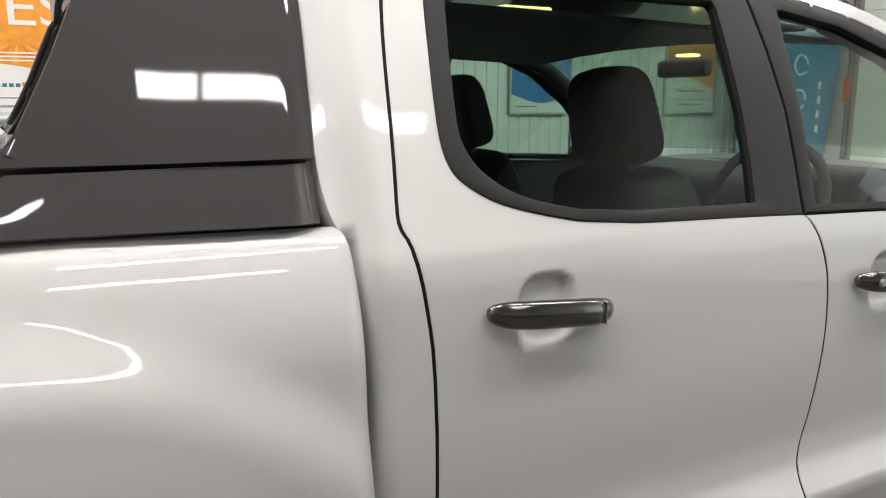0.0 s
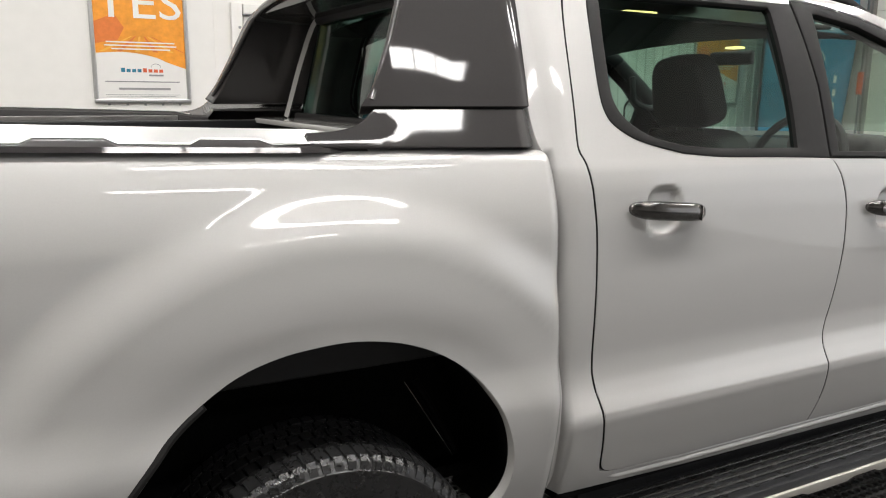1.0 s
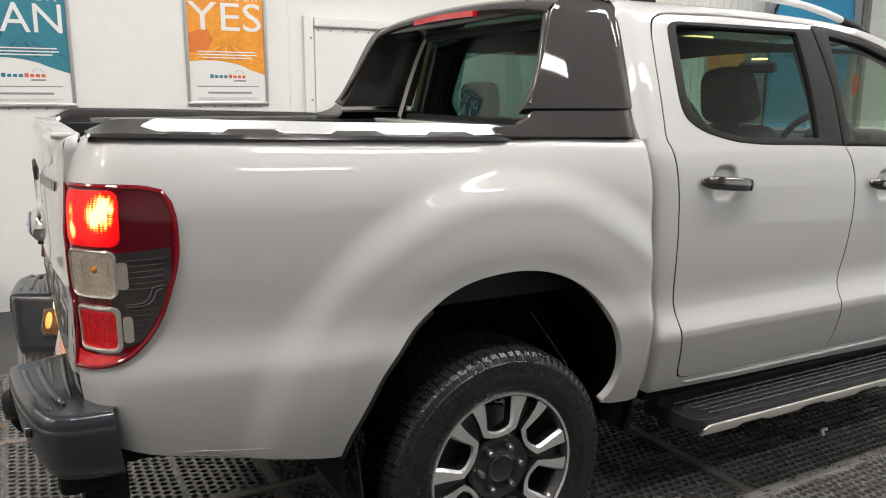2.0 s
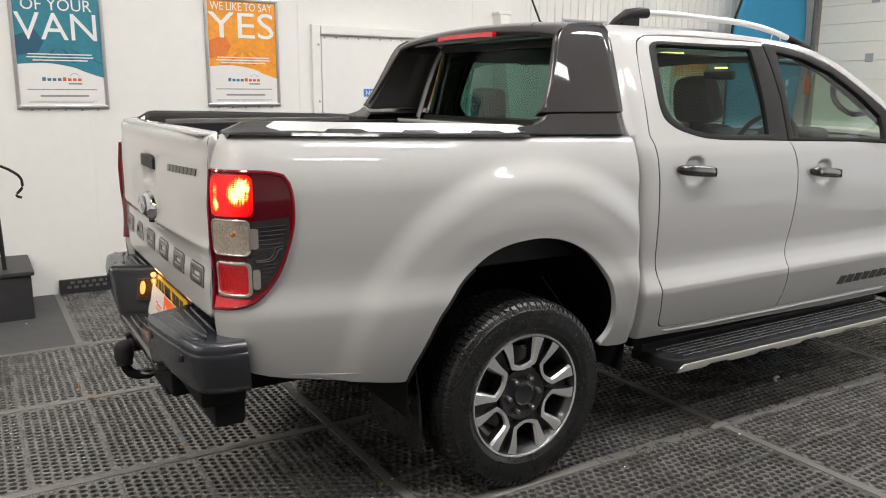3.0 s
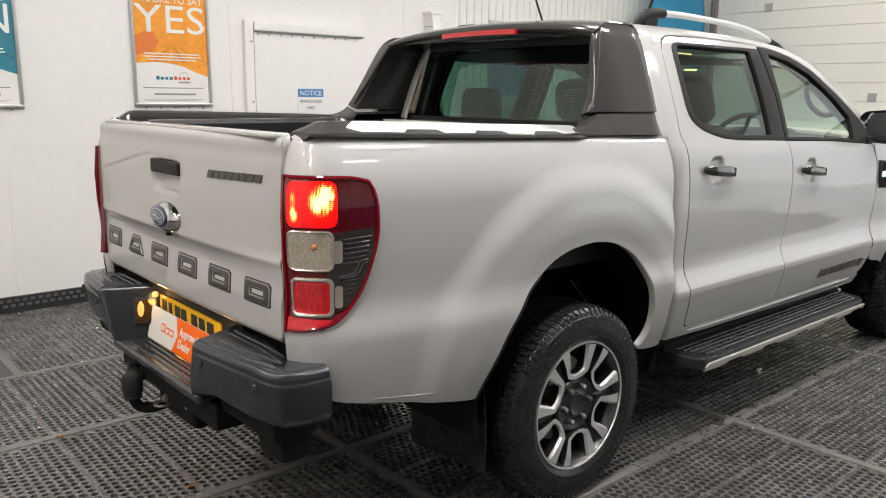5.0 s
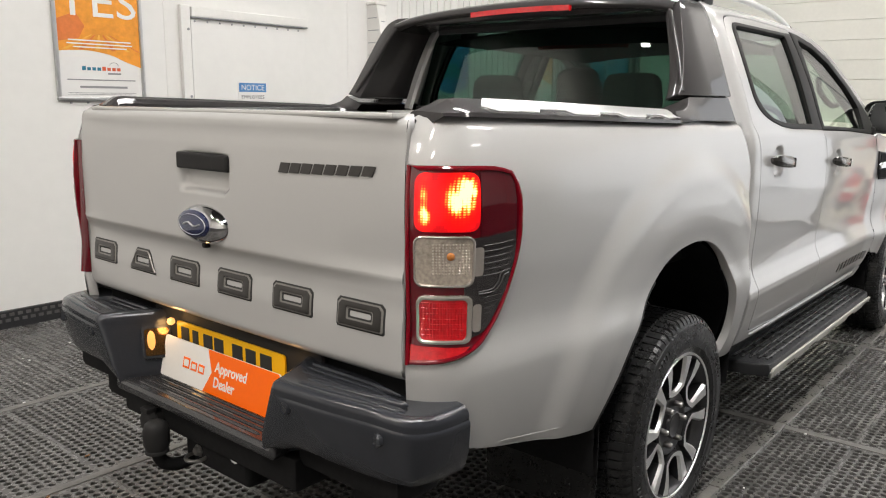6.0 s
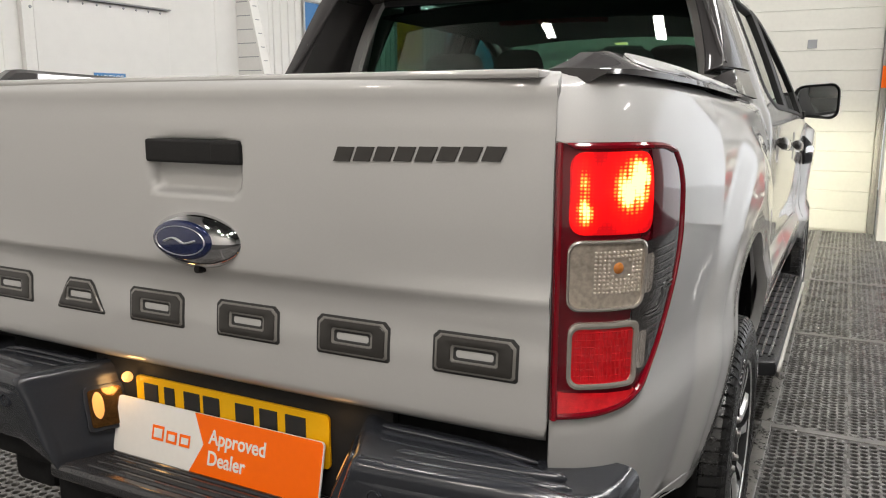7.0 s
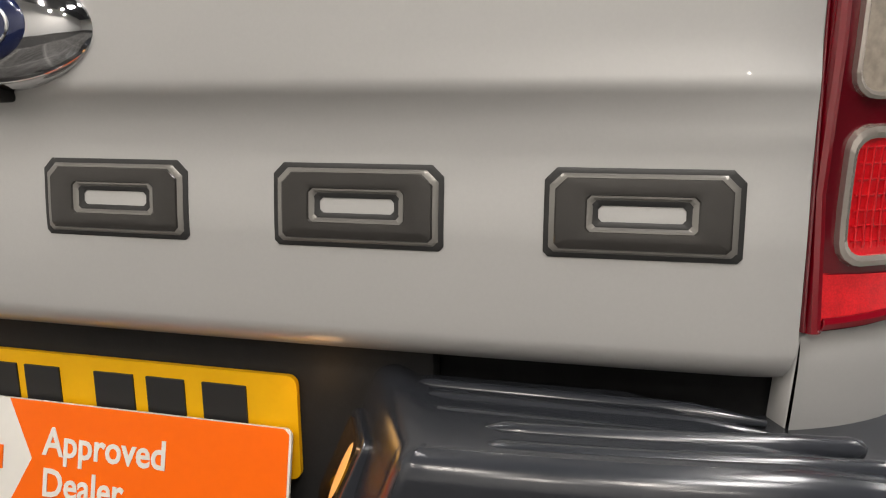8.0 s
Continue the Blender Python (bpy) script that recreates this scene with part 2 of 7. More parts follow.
SIGN_ORANGE = material("sign_orange", (0.97, 0.15, 0.003), 0.35, vary=0.02, scale=10.0, spec=0.2)
SIGN_WHITE = material("sign_white", (0.78, 0.76, 0.72), 0.3, vary=0.02, scale=10.0)
BADGE = material("badge_dark", (0.040, 0.037, 0.034), 0.30, 0.3, 0.3, vary=0.06, scale=80.0)
BADGE_EDGE = material("badge_edge", (0.24, 0.23, 0.215), 0.3, 0.5)
BADGE_BLUE = material("badge_blue", (0.008, 0.016, 0.075), 0.15, 0.2, 1.0)
EXT_RED = material("extinguisher_red", (0.50, 0.015, 0.018), 0.25, 0.0, 0.6, vary=0.04, scale=20.0)
GREY_BOX = material("grey_plastic_box", (0.35, 0.36, 0.37), 0.5, vary=0.05, scale=20.0)
LEAF = material("dry_leaf", (0.30, 0.14, 0.05), 0.7, vary=0.3, scale=60.0)
LEAF_GREEN = material("green_leaf", (0.22, 0.26, 0.06), 0.6, vary=0.2, scale=60.0)
DAYLIGHT = glow("daylight_outside", (0.97, 0.98, 1.0), 0.90)
MIRROR = material("mirror_glass", (0.75, 0.78, 0.78), 0.01, 1.0)


# ---- mesh helpers ----
SHIFT = 0.024  # the truck's left flank lies this much farther out


def even_shading(me, angle=38.0):
    """Smooth shading in which large flat faces stay flat beside their rounded edges."""
    me.polygons.foreach_set("use_smooth", [True] * len(me.polygons))
    lim = math.cos(radians(angle))
    norms, areas, round_vert = [f.normal.copy() for f in me.polygons], [f.area for f in me.polygons], [[] for _ in me.vertices]
    for f in me.polygons:
        for v in f.vertices:
            round_vert[v].append(f.index)
    out = []
    for f in me.polygons:
        for v in f.vertices:
            n = Vector((0, 0, 0))
            for k in round_vert[v]:
                if norms[k].dot(norms[f.index]) > lim:
                    n += norms[k] * areas[k]
            out.append(n.normalized() if n.length > 1e-12 else norms[f.index])
    me.normals_split_custom_set(out)


def part(name, geo, mat, parent=None, label="", smooth=True, at=None):
    """Links a bmesh or mesh as one object under its thing."""
    if isinstance(geo, bmesh.types.BMesh):
        me = bpy.data.meshes.new(name)
        geo.to_mesh(me)
        geo.free()
        if smooth:
            even_shading(me)
    else:
        me = geo
    if mat and not me.materials:
        me.materials.append(mat)
    ob = new(name, me)
    if parent:
        ob.parent = parent
    if at is not None:
        ob.matrix_basis = at
    if label:
        tagged(ob, label)
    return ob


def thing(name, label, category, at=None, group="", kind=""):
    ob = new(name)
    ob.empty_display_size = 0.1
    if at is not None:
        ob.matrix_basis = at
    return tagged(ob, label, category, group, kind)


def box(bm, x0, x1, y0, y1, z0, z1, bevel=0.0, seg=2):
    r = bmesh.ops.create_cube(bm, size=1.0)
    vs = r["verts"]
    for v in vs:
        v.co = Vector(((x0 + x1) / 2 + v.co.x * (x1 - x0), (y0 + y1) / 2 + v.co.y * (y1 - y0), (z0 + z1) / 2 + v.co.z * (z1 - z0)))
    if bevel:
        es = list({e for v in vs for e in v.link_edges})
        bmesh.ops.bevel(bm, geom=es, offset=bevel, segments=seg, affect="EDGES", profile=0.5)
    return bm


def boxed(x0, x1, y0, y1, z0, z1, bevel=0.0, seg=2):
    return box(bmesh.new(), min(x0, x1), max(x0, x1), min(y0, y1), max(y0, y1), min(z0, z1), max(z0, z1), bevel, seg)


def tube(bm, pts, r, n=10, cap=True):
    """A round bar along a line of points; r may be one radius or one for each point."""
    pts = [Vector(p) for p in pts]
    rs = r if isinstance(r, (list, tuple)) else [r] * len(pts)
    rings = []
    up = Vector((0, 0, 1))
    for i, p in enumerate(pts):
        d = (pts[min(i + 1, len(pts) - 1)] - pts[max(i - 1, 0)]).normalized()
        a = d.cross(up if abs(d.dot(up)) < 0.95 else Vector((1, 0, 0))).normalized()
        b = d.cross(a)
        rings.append([bm.verts.new(p + rs[i] * (a * math.cos(k * 2 * math.pi / n) + b * math.sin(k * 2 * math.pi / n))) for k in range(n)])
    for u, v in zip(rings, rings[1:]):
        for k in range(n):
            bm.faces.new((u[k], u[(k + 1) % n], v[(k + 1) % n], v[k]))
    if cap:
        bm.faces.new(rings[0][::-1])
        bm.faces.new(rings[-1])
    return bm


def strip(pts, half, thick):
    """A flat bar along points, half wide to each side and with its face out by thick."""
    h, d = Vector(half), Vector(thick)
    bm = bmesh.new()
    rings = []
    for p in spl(pts, 4):
        p = Vector(p)
        rings.append([bm.verts.new(p + q) for q in (-h, -h * 0.8 + d, h * 0.8 + d, h)])
    for u, v in zip(rings, rings[1:]):
        for k in range(4):
            bm.faces.new((u[k], u[(k + 1) % 4], v[(k + 1) % 4], v[k]))
    bm.faces.new(rings[0])
    bm.faces.new(rings[-1])
    bmesh.ops.recalc_face_normals(bm, faces=bm.faces)
    return bm


def lathe(profile, n=48, axis="y"):
    """Turns (radius, along) pairs round an axis through the origin."""
    bm = bmesh.new()
    rings = []
    for r, a in profile:
        ring = []
        for k in range(n):
            c, s = math.cos(2 * math.pi * k / n), math.sin(2 * math.pi * k / n)
            ring.append(bm.verts.new((r * c, a, r * s) if axis == "y" else (r * c, r * s, a)))
        rings.append(ring)
    for u, v in zip(rings, rings[1:]):
        for k in range(n):
            bm.faces.new((u[k], u[(k + 1) % n], v[(k + 1) % n], v[k]))
    if profile[0][0] < 1e-4 or profile[-1][0] < 1e-4:
        bmesh.ops.remove_doubles(bm, verts=bm.verts, dist=1e-5)
    bmesh.ops.recalc_face_normals(bm, faces=bm.faces)
    return bm


def prism(pts, lift, frame_of, bevel=0.0):
    """A flat outline (u, v) raised by lift; frame_of maps (u, v, height) to the world."""
    bm = bmesh.new()
    lo = [bm.verts.new(frame_of(u, v, 0)) for u, v in pts]
    hi = [bm.verts.new(frame_of(u, v, lift)) for u, v in pts]
    bm.faces.new(hi)
    bm.faces.new(lo[::-1])
    for i in range(len(pts)):
        j = (i + 1) % len(pts)
        bm.faces.new((lo[i], lo[j], hi[j], hi[i]))
    bmesh.ops.recalc_face_normals(bm, faces=bm.faces)
    if bevel:
        es = [e for e in bm.edges if all(v in hi for v in e.verts)]
        bmesh.ops.bevel(bm, geom=es, offset=bevel, segments=2, affect="EDGES", profile=0.5)
    return bm


def spl(pts, n=5):
    """A smooth open curve through points."""
    out = []
    for i in range(len(pts) - 1):
        p0, p1, p2, p3 = pts[max(i - 1, 0)], pts[i], pts[i + 1], pts[min(i + 2, len(pts) - 1)]
        for k in range(n):
            t = k / n
            out.append(tuple(0.5 * (2 * b + (c - a) * t + (2 * a - 5 * b + 4 * c - d) * t * t + (3 * b - a - 3 * c + d) * t ** 3)
                             for a, b, c, d in zip(p0, p1, p2, p3)))
    out.append(tuple(pts[-1]))
    return out


class Knots:
    """A smooth function through (x, value) knots, monotone between them."""

    def __init__(self, *k):
        self.x, self.v = [a for a, _ in k], [b for _, b in k]
        n = len(k)
        d = [(self.v[i + 1] - self.v[i]) / (self.x[i + 1] - self.x[i]) for i in range(n - 1)]
        self.m = [d[0]] + [0 if d[i - 1] * d[i] <= 0 else 2 * d[i - 1] * d[i] / (d[i - 1] + d[i]) for i in range(1, n - 1)] + [d[-1]]

    def __call__(self, x):
        xs = self.x
        if x <= xs[0]:
            return self.v[0] + self.m[0] * (x - xs[0])
        if x >= xs[-1]:
            return self.v[-1] + self.m[-1] * (x - xs[-1])
        i = 0
        while x > xs[i + 1]:
            i += 1
        h = xs[i + 1] - xs[i]
        t = (x - xs[i]) / h
        return ((1 + 2 * t) * (1 - t) ** 2 * self.v[i] + t * (1 - t) ** 2 * h * self.m[i]
                + t * t * (3 - 2 * t) * self.v[i + 1] + t * t * (t - 1) * h * self.m[i + 1])


def step01(t):
    t = min(max(t, 0.0), 1.0)
    return t * t * t * (t * (6 * t - 15) + 10)


def inside(p, poly):
    c = False
    j = len(poly) - 1
    for i in range(len(poly)):
        a, b = poly[i], poly[j]
        if (a[1] > p[1]) != (b[1] > p[1]) and p[0] < (b[0] - a[0]) * (p[1] - a[1]) / (b[1] - a[1]) + a[0]:
            c = not c
        j = i
    return c


def cut_cell(poly, x0, x1, z0, z1):
    for ax, lim, sign in ((0, x0, 1), (0, x1, -1), (1, z0, 1), (1, z1, -1)):
        if not poly:
            return poly
        out = []
        for i in range(len(poly)):
            a, b = poly[i - 1], poly[i]
            da, db = sign * (a[ax] - lim), sign * (b[ax] - lim)
            if (da >= 0) != (db >= 0):
                t = da / (da - db)
                q = [a[0] + t * (b[0] - a[0]), a[1] + t * (b[1] - a[1])]
                q[ax] = lim
                out.append(tuple(q))
            if db >= 0:
                out.append(b)
        poly = out
    return poly


def normal_at(f, u, v, e=0.004):
    a = Vector(f(u + e, v)) - Vector(f(u - e, v))
    b = Vector(f(u, v + e)) - Vector(f(u, v - e))
    return a.cross(b).normalized()


def sheet(outline, f, res=0.025, depth=0.02, off=0.0, mirror=False, edge=True):
    """A pressed panel: the outline (u, v), counter-clockwise, laid on the surface f, with an edge turned in by depth."""
    area = sum(outline[i - 1][0] * outline[i][1] - outline[i][0] * outline[i - 1][1] for i in range(len(outline)))
    if area < 0:
        outline = outline[::-1]
    us, vs = [p[0] for p in outline], [p[1] for p in outline]
    nu, nv = max(1, round((max(us) - min(us)) / res)), max(1, round((max(vs) - min(vs)) / res))
    u0, v0, du, dv = min(us), min(vs), (max(us) - min(us)) / nu, (max(vs) - min(vs)) / nv
    touched = set()
    for i in range(len(outline)):
        a, b = outline[i - 1], outline[i]
        k = 2 + int(4 * math.hypot((b[0] - a[0]) / du, (b[1] - a[1]) / dv))
        for j in range(k + 1):
            pu, pv = a[0] + (b[0] - a[0]) * j / k, a[1] + (b[1] - a[1]) * j / k
            for su in (-1e-4, 1e-4):
                for sv in (-1e-4, 1e-4):
                    touched.add((int((pu - u0) / du + su), int((pv - v0) / dv + sv)))
    index, pts, faces = {}, [], []

    def vid(p):
        key = (round(p[0], 4), round(p[1], 4))
        if key not in index:
            index[key] = len(pts)
            pts.append(p)
        return index[key]

    for i in range(nu):
        for j in range(nv):
            a0, a1, b0, b1 = u0 + i * du, u0 + (i + 1) * du, v0 + j * dv, v0 + (j + 1) * dv
            if (i, j) in touched:
                poly = cut_cell(list(outline), a0, a1, b0, b1)
            elif inside(((a0 + a1) / 2, (b0 + b1) / 2), outline):
                poly = [(a0, b0), (a1, b0), (a1, b1), (a0, b1)]
            else:
                continue
            ids = []
            for p in poly:
                k = vid(p)
                if not ids or ids[-1] != k:
                    ids.append(k)
            while len(ids) > 1 and ids[0] == ids[-1]:
                ids.pop()
            if len(set(ids)) == len(ids) and len(ids) >= 3:
                faces.append(ids)
            elif len(set(ids)) >= 3:
                seen, clean = set(), []
                for k in ids:
                    if k not in seen:
                        seen.add(k)
                        clean.append(k)
                faces.append(clean)
    norms = [normal_at(f, *p) for p in pts]
    co = [Vector(f(*p)) + n * off for p, n in zip(pts, norms)]
    if edge:
        m = len(outline)
        base = len(co)
        nr = [normal_at(f, *p) for p in outline]
        loop = [Vector(f(*p)) + n * off for p, n in zip(outline, nr)]
        for i in range(m):
            t = (loop[(i + 1) % m] - loop[i - 1])
            t = t.normalized() if t.length > 1e-9 else Vector((1, 0, 0))
            out = t.cross(nr[i]).normalized()
            co += [loop[i], loop[i] - nr[i] * 0.003 + out * 0.0006, loop[i] - nr[i] * depth]
            norms += [nr[i], (out * 0.8 + nr[i] * 0.6).normalized(), out]
        for i in range(m):
            j = (i + 1) % m
            if (loop[i] - loop[j]).length < 1e-6:
                continue
            for r in range(2):
                faces.append([base + 3 * j + r, base + 3 * i + r, base + 3 * i + r + 1, base + 3 * j + r + 1])
    if mirror:
        co = [mirrored(c) for c in co]
        norms = [Vector((c.x, -c.y, c.z)) for c in norms]
        faces = [fc[::-1] for fc in faces]
    me = bpy.data.meshes.new("sheet")
    me.from_pydata([tuple(c) for c in co], [], faces)
    me.polygons.foreach_set("use_smooth", [True] * len(me.polygons))
    me.normals_split_custom_set_from_vertices([tuple(n) for n in norms])
    return me


def mirrored(c):
    """The same place on the truck's left side; its rear corner stands a little farther out."""
    e = step01((-0.55 - c[0]) / 0.45)
    return Vector((c[0] - 0.028 * e, SHIFT - c[1] + 0.026 * e, c[2]))


def resample(loop, n):
    loop = list(loop) + [loop[0]]
    d = [0.0]
    for a, b in zip(loop, loop[1:]):
        d.append(d[-1] + math.hypot(b[0] - a[0], b[1] - a[1]))
    out, i = [], 0
    for k in range(n):
        s = d[-1] * k / n
        while d[i + 1] < s:
            i += 1
        t = (s - d[i]) / max(d[i + 1] - d[i], 1e-9)
        out.append((loop[i][0] + t * (loop[i + 1][0] - loop[i][0]), loop[i][1] + t * (loop[i + 1][1] - loop[i][1])))
    return out


def band(outer, inner, f, lift=0.004, n=120, depth=0.012, mirror=False):
    """A moulding between two loops on the surface f, rounded across, standing off by lift. The loops start at matching corners."""
    bm = bmesh.new()
    if len(outer) == len(inner):
        m = len(outer)
        A, B = ([(l[i][0] + (l[(i + 1) % m][0] - l[i][0]) * k / 4, l[i][1] + (l[(i + 1) % m][1] - l[i][1]) * k / 4) for i in range(m) for k in range(4)] for l in (outer, inner))
        n = 4 * m
    else:
        A, B = resample(outer, n), resample(inner, n)
    rows = ((0.0, -depth), (0.0, lift * 0.4), (0.12, lift), (0.5, lift * 1.15), (0.88, lift), (1.0, lift * 0.4), (1.0, -depth))
    rings = []
    for t, h in rows:
        ring = []
        for a, b in zip(A, B):
            p = (a[0] + (b[0] - a[0]) * t, a[1] + (b[1] - a[1]) * t)
            c = Vector(f(*p)) + normal_at(f, *p) * h
            ring.append(bm.verts.new(mirrored(c) if mirror else c))
        rings.append(ring)
    for u, v in zip(rings, rings[1:]):
        for k in range(n):
            bm.faces.new((u[k], u[(k + 1) % n], v[(k + 1) % n], v[k]))
    bmesh.ops.recalc_face_normals(bm, faces=bm.faces)
    return bm


def grid(nu, nv, f, mirror=False, thick=0.0, flip=False):
    """A sheet over u, v in 0..1; thick gives it a back and rim."""
    bm = bmesh.new()

    def put(h):
        rows = []
        for i in range(nu + 1):
            row = []
            for j in range(nv + 1):
                c = Vector(f(i / nu, j / nv))
                if h:
                    c = c - normal_at(f, i / nu, j / nv, 0.01) * h
                row.append(bm.verts.new((c.x, -c.y if mirror else c.y, c.z)))
            rows.append(row)
        return rows

    a = put(0)
    for i in range(nu):
        for j in range(nv):
            bm.faces.new((a[i][j], a[i + 1][j], a[i + 1][j + 1], a[i][j + 1]))
    if thick:
        b = put(thick)
        for i in range(nu):
            for j in range(nv):
                bm.faces.new((b[i][j], b[i][j + 1], b[i + 1][j + 1], b[i + 1][j]))
        for i in range(nu):
            bm.faces.new((a[i][0], b[i][0], b[i + 1][0], a[i + 1][0]))
            bm.faces.new((a[i + 1][nv], b[i + 1][nv], b[i][nv], a[i][nv]))
        for j in range(nv):
            bm.faces.new((a[0][j + 1], b[0][j + 1], b[0][j], a[0][j]))
            bm.faces.new((a[nu][j], b[nu][j], b[nu][j + 1], a[nu][j + 1]))
    if mirror != flip:
        bmesh.ops.reverse_faces(bm, faces=bm.faces)
    return bm


def cushion(hx, hy, hz, taper=0.0, e=0.36, lean=0.0):
    """A stuffed block of half sizes hx, hy, hz about the origin, narrower to its top by taper."""
    bm = bmesh.new()
    pw = lambda a: math.copysign(abs(a) ** e, a)
    rings = []
    for i in range(1, 16):
        p = math.pi * (i / 16 - 0.5)
        ring = []
        for k in range(28):
            q = 2 * math.pi * k / 28
            z = pw(math.sin(p))
            w = 1 - taper * (z + 1) / 2
            ring.append(bm.verts.new((hx * pw(math.cos(p)) * pw(math.cos(q)) + lean * z, hy * w * pw(math.cos(p)) * pw(math.sin(q)), hz * z)))
        rings.append(ring)
    lo, hi = bm.verts.new((-lean, 0, -hz)), bm.verts.new((lean, 0, hz))
    for u, v in zip(rings, rings[1:]):
        for k in range(28):
            bm.faces.new((u[k], u[(k + 1) % 28], v[(k + 1) % 28], v[k]))
    for k in range(28):
        bm.faces.new((lo, rings[0][(k + 1) % 28], rings[0][k]))
        bm.faces.new((hi, rings[-1][k], rings[-1][(k + 1) % 28]))
    return bm


def words(text, size, depth, m, mat, parent, name="lettering", width=None, align="CENTER", bold=0.0):
    """Writing as a thin solid mesh; m lays its x along the line and its z off the face."""
    cu = bpy.data.curves.new(name, "FONT")
    cu.body, cu.size, cu.extrude, cu.align_x, cu.offset = text, size, depth, align, bold
    cu.resolution_u = 3
    tmp = new("tmp_text", cu)
    bpy.context.view_layer.update()
    me = bpy.data.meshes.new_from_object(tmp.evaluated_get(bpy.context.evaluated_depsgraph_get()))
    bpy.data.objects.remove(tmp)
    bpy.data.curves.remove(cu)
    if width:
        xs = [v.co.x for v in me.vertices]
        k = width / (max(xs) - min(xs))
        me.transform(Matrix.Diagonal((k, 1, 1, 1)))
    me.transform(m)
    me.materials.clear()
    me.name = name
    return part(name, me, mat, parent)


def rounded(w, h, r, n=5):
    pts = []
    for cx, cy, a in ((w / 2 - r, h / 2 - r, 0), (-w / 2 + r, h / 2 - r, 90), (-w / 2 + r, -h / 2 + r, 180), (w / 2 - r, -h / 2 + r, 270)):
        for k in range(n + 1):
            t = radians(a + 90 * k / n)
            pts.append((cx + r * math.cos(t), cy + r * math.sin(t)))
    return pts


# ---- the pickup: shape of its skin ----
PLAN = []
for px, pw in spl([(-0.50, 0.880), (-0.70, 0.8725), (-0.86, 0.859), (-0.96, 0.844), (-1.02, 0.825), (-1.06, 0.795), (-1.088, 0.755), (-1.107, 0.710)], 12):
    PLAN.append((px, pw, 0.0 if not PLAN else PLAN[-1][2] + math.hypot(px - PLAN[-1][0], pw - PLAN[-1][1])))
S_END = -0.50 - PLAN[-1][2]


def plan(s):
    """Place and outward direction of the flank's line, seen from above; behind the wheel it bends round to the tailgate."""
    if s >= -0.5:
        return s, 0.880, 0.0, 1.0
    d = min(-0.5 - s, PLAN[-1][2] - 1e-6)
    i = 0
    while PLAN[i + 1][2] < d:
        i += 1
    a, b = PLAN[i], PLAN[i + 1]
    t = (d - a[2]) / (b[2] - a[2])
    j0, j1 = PLAN[max(i - 1, 0)], PLAN[min(i + 2, len(PLAN) - 1)]
    da, db = (b[0] - j0[0], b[1] - j0[1]), (j1[0] - a[0], j1[1] - a[1])
    tx, tw = da[0] + (db[0] - da[0]) * t, da[1] + (db[1] - da[1]) * t
    ln = math.hypot(tx, tw)
    extra = (-0.5 - s) - d
    return a[0] + (b[0] - a[0]) * t + tx / ln * extra, a[1] + (b[1] - a[1]) * t + tw / ln * extra, tw / ln, -tx / ln


def s_at(x):
    if x >= -0.5:
        return x
    i = min(range(len(PLAN)), key=lambda k: abs(PLAN[k][0] - x))
    return -0.5 - PLAN[i][2]


CAB = Knots((0.40, 0.792), (0.47, 0.828), (0.52, 0.850), (0.60, 0.872), (0.66, 0.8855), (0.688, 0.8905), (0.702, 0.8905), (0.716, 0.8860), (0.750, 0.8725),
            (0.785, 0.8635), (0.83, 0.8610), (0.88, 0.8640), (0.95, 0.8690), (1.05, 0.8725), (1.15, 0.8725), (1.24, 0.870), (1.29, 0.862), (1.325, 0.848), (1.36, 0.834),
            (1.50, 0.780), (1.65, 0.716), (1.73, 0.678), (1.765, 0.656), (1.785, 0.630), (1.80, 0.595))
BED = Knots((0.40, 0.790), (0.50, 0.828), (0.58, 0.851), (0.66, 0.867), (0.735, 0.8770), (0.765, 0.8790), (0.785, 0.8775), (0.830, 0.8700), (0.87, 0.8665), (0.92, 0.8685),
            (0.99, 0.8745), (1.02, 0.8765), (1.09, 0.8785), (1.16, 0.8780), (1.20, 0.8740), (1.232, 0.8675), (1.264, 0.8585), (1.289, 0.8500), (1.313, 0.8403), (1.325, 0.8345),
            (1.338, 0.8235), (1.345, 0.807), (1.350, 0.780))
HANDLES = ((0.885, 1.193), (1.773, 1.146))


def flare(x, z, cx, amount):
    r = math.hypot(x - cx, (z - 0.43) * 0.96)
    u = min(1.0, max(0.0, (0.835 - r) / 0.130))
    return amount * (0.86 * (0.72 * step01(u) + 0.28 * u ** 1.6) + 0.14 * step01((0.72 - r) / 0.12) - 0.08 * step01((0.610 - r) / 0.075))


def side_bed(s, z):
    x, w, nx, nw = plan(s)
    d = BED(z + (x - 0.5) * 0.028) - 0.880
    d += flare(x, z, 0.035, 0.032)
    d -= 0.036 * step01((x - 0.538) / 0.070) ** 1.5
    return x + nx * d, -(w + nw * d), z


def side_cab(x, z):
    w = CAB(z)
    for hx, hz in HANDLES:
        r = ((abs(x - hx) / 0.060) ** 3.2 + (abs(z - hz + 0.002) / 0.066) ** 3.2) ** (1 / 3.2)
        if r < 1:
            w -= 0.014 * step01((1 - r) / 0.34)
    if z < 1.34:
        w -= 0.07 * min(max(0.0, (0.626 - 0.053 * (z - 0.486) - x) / 0.018), 1.0) ** 2 * step01((1.345 - z) / 0.07)
    w += flare(x, z, 3.22, 0.045) * step01((x - 2.35) / 0.5)
    w -= 0.026 * step01((0.645 - x) / 0.10) ** 1.3
    if x > 3.2:
        w -= 0.30 * ((x - 3.2) / 0.85) ** 2.4
    return x, -w, z


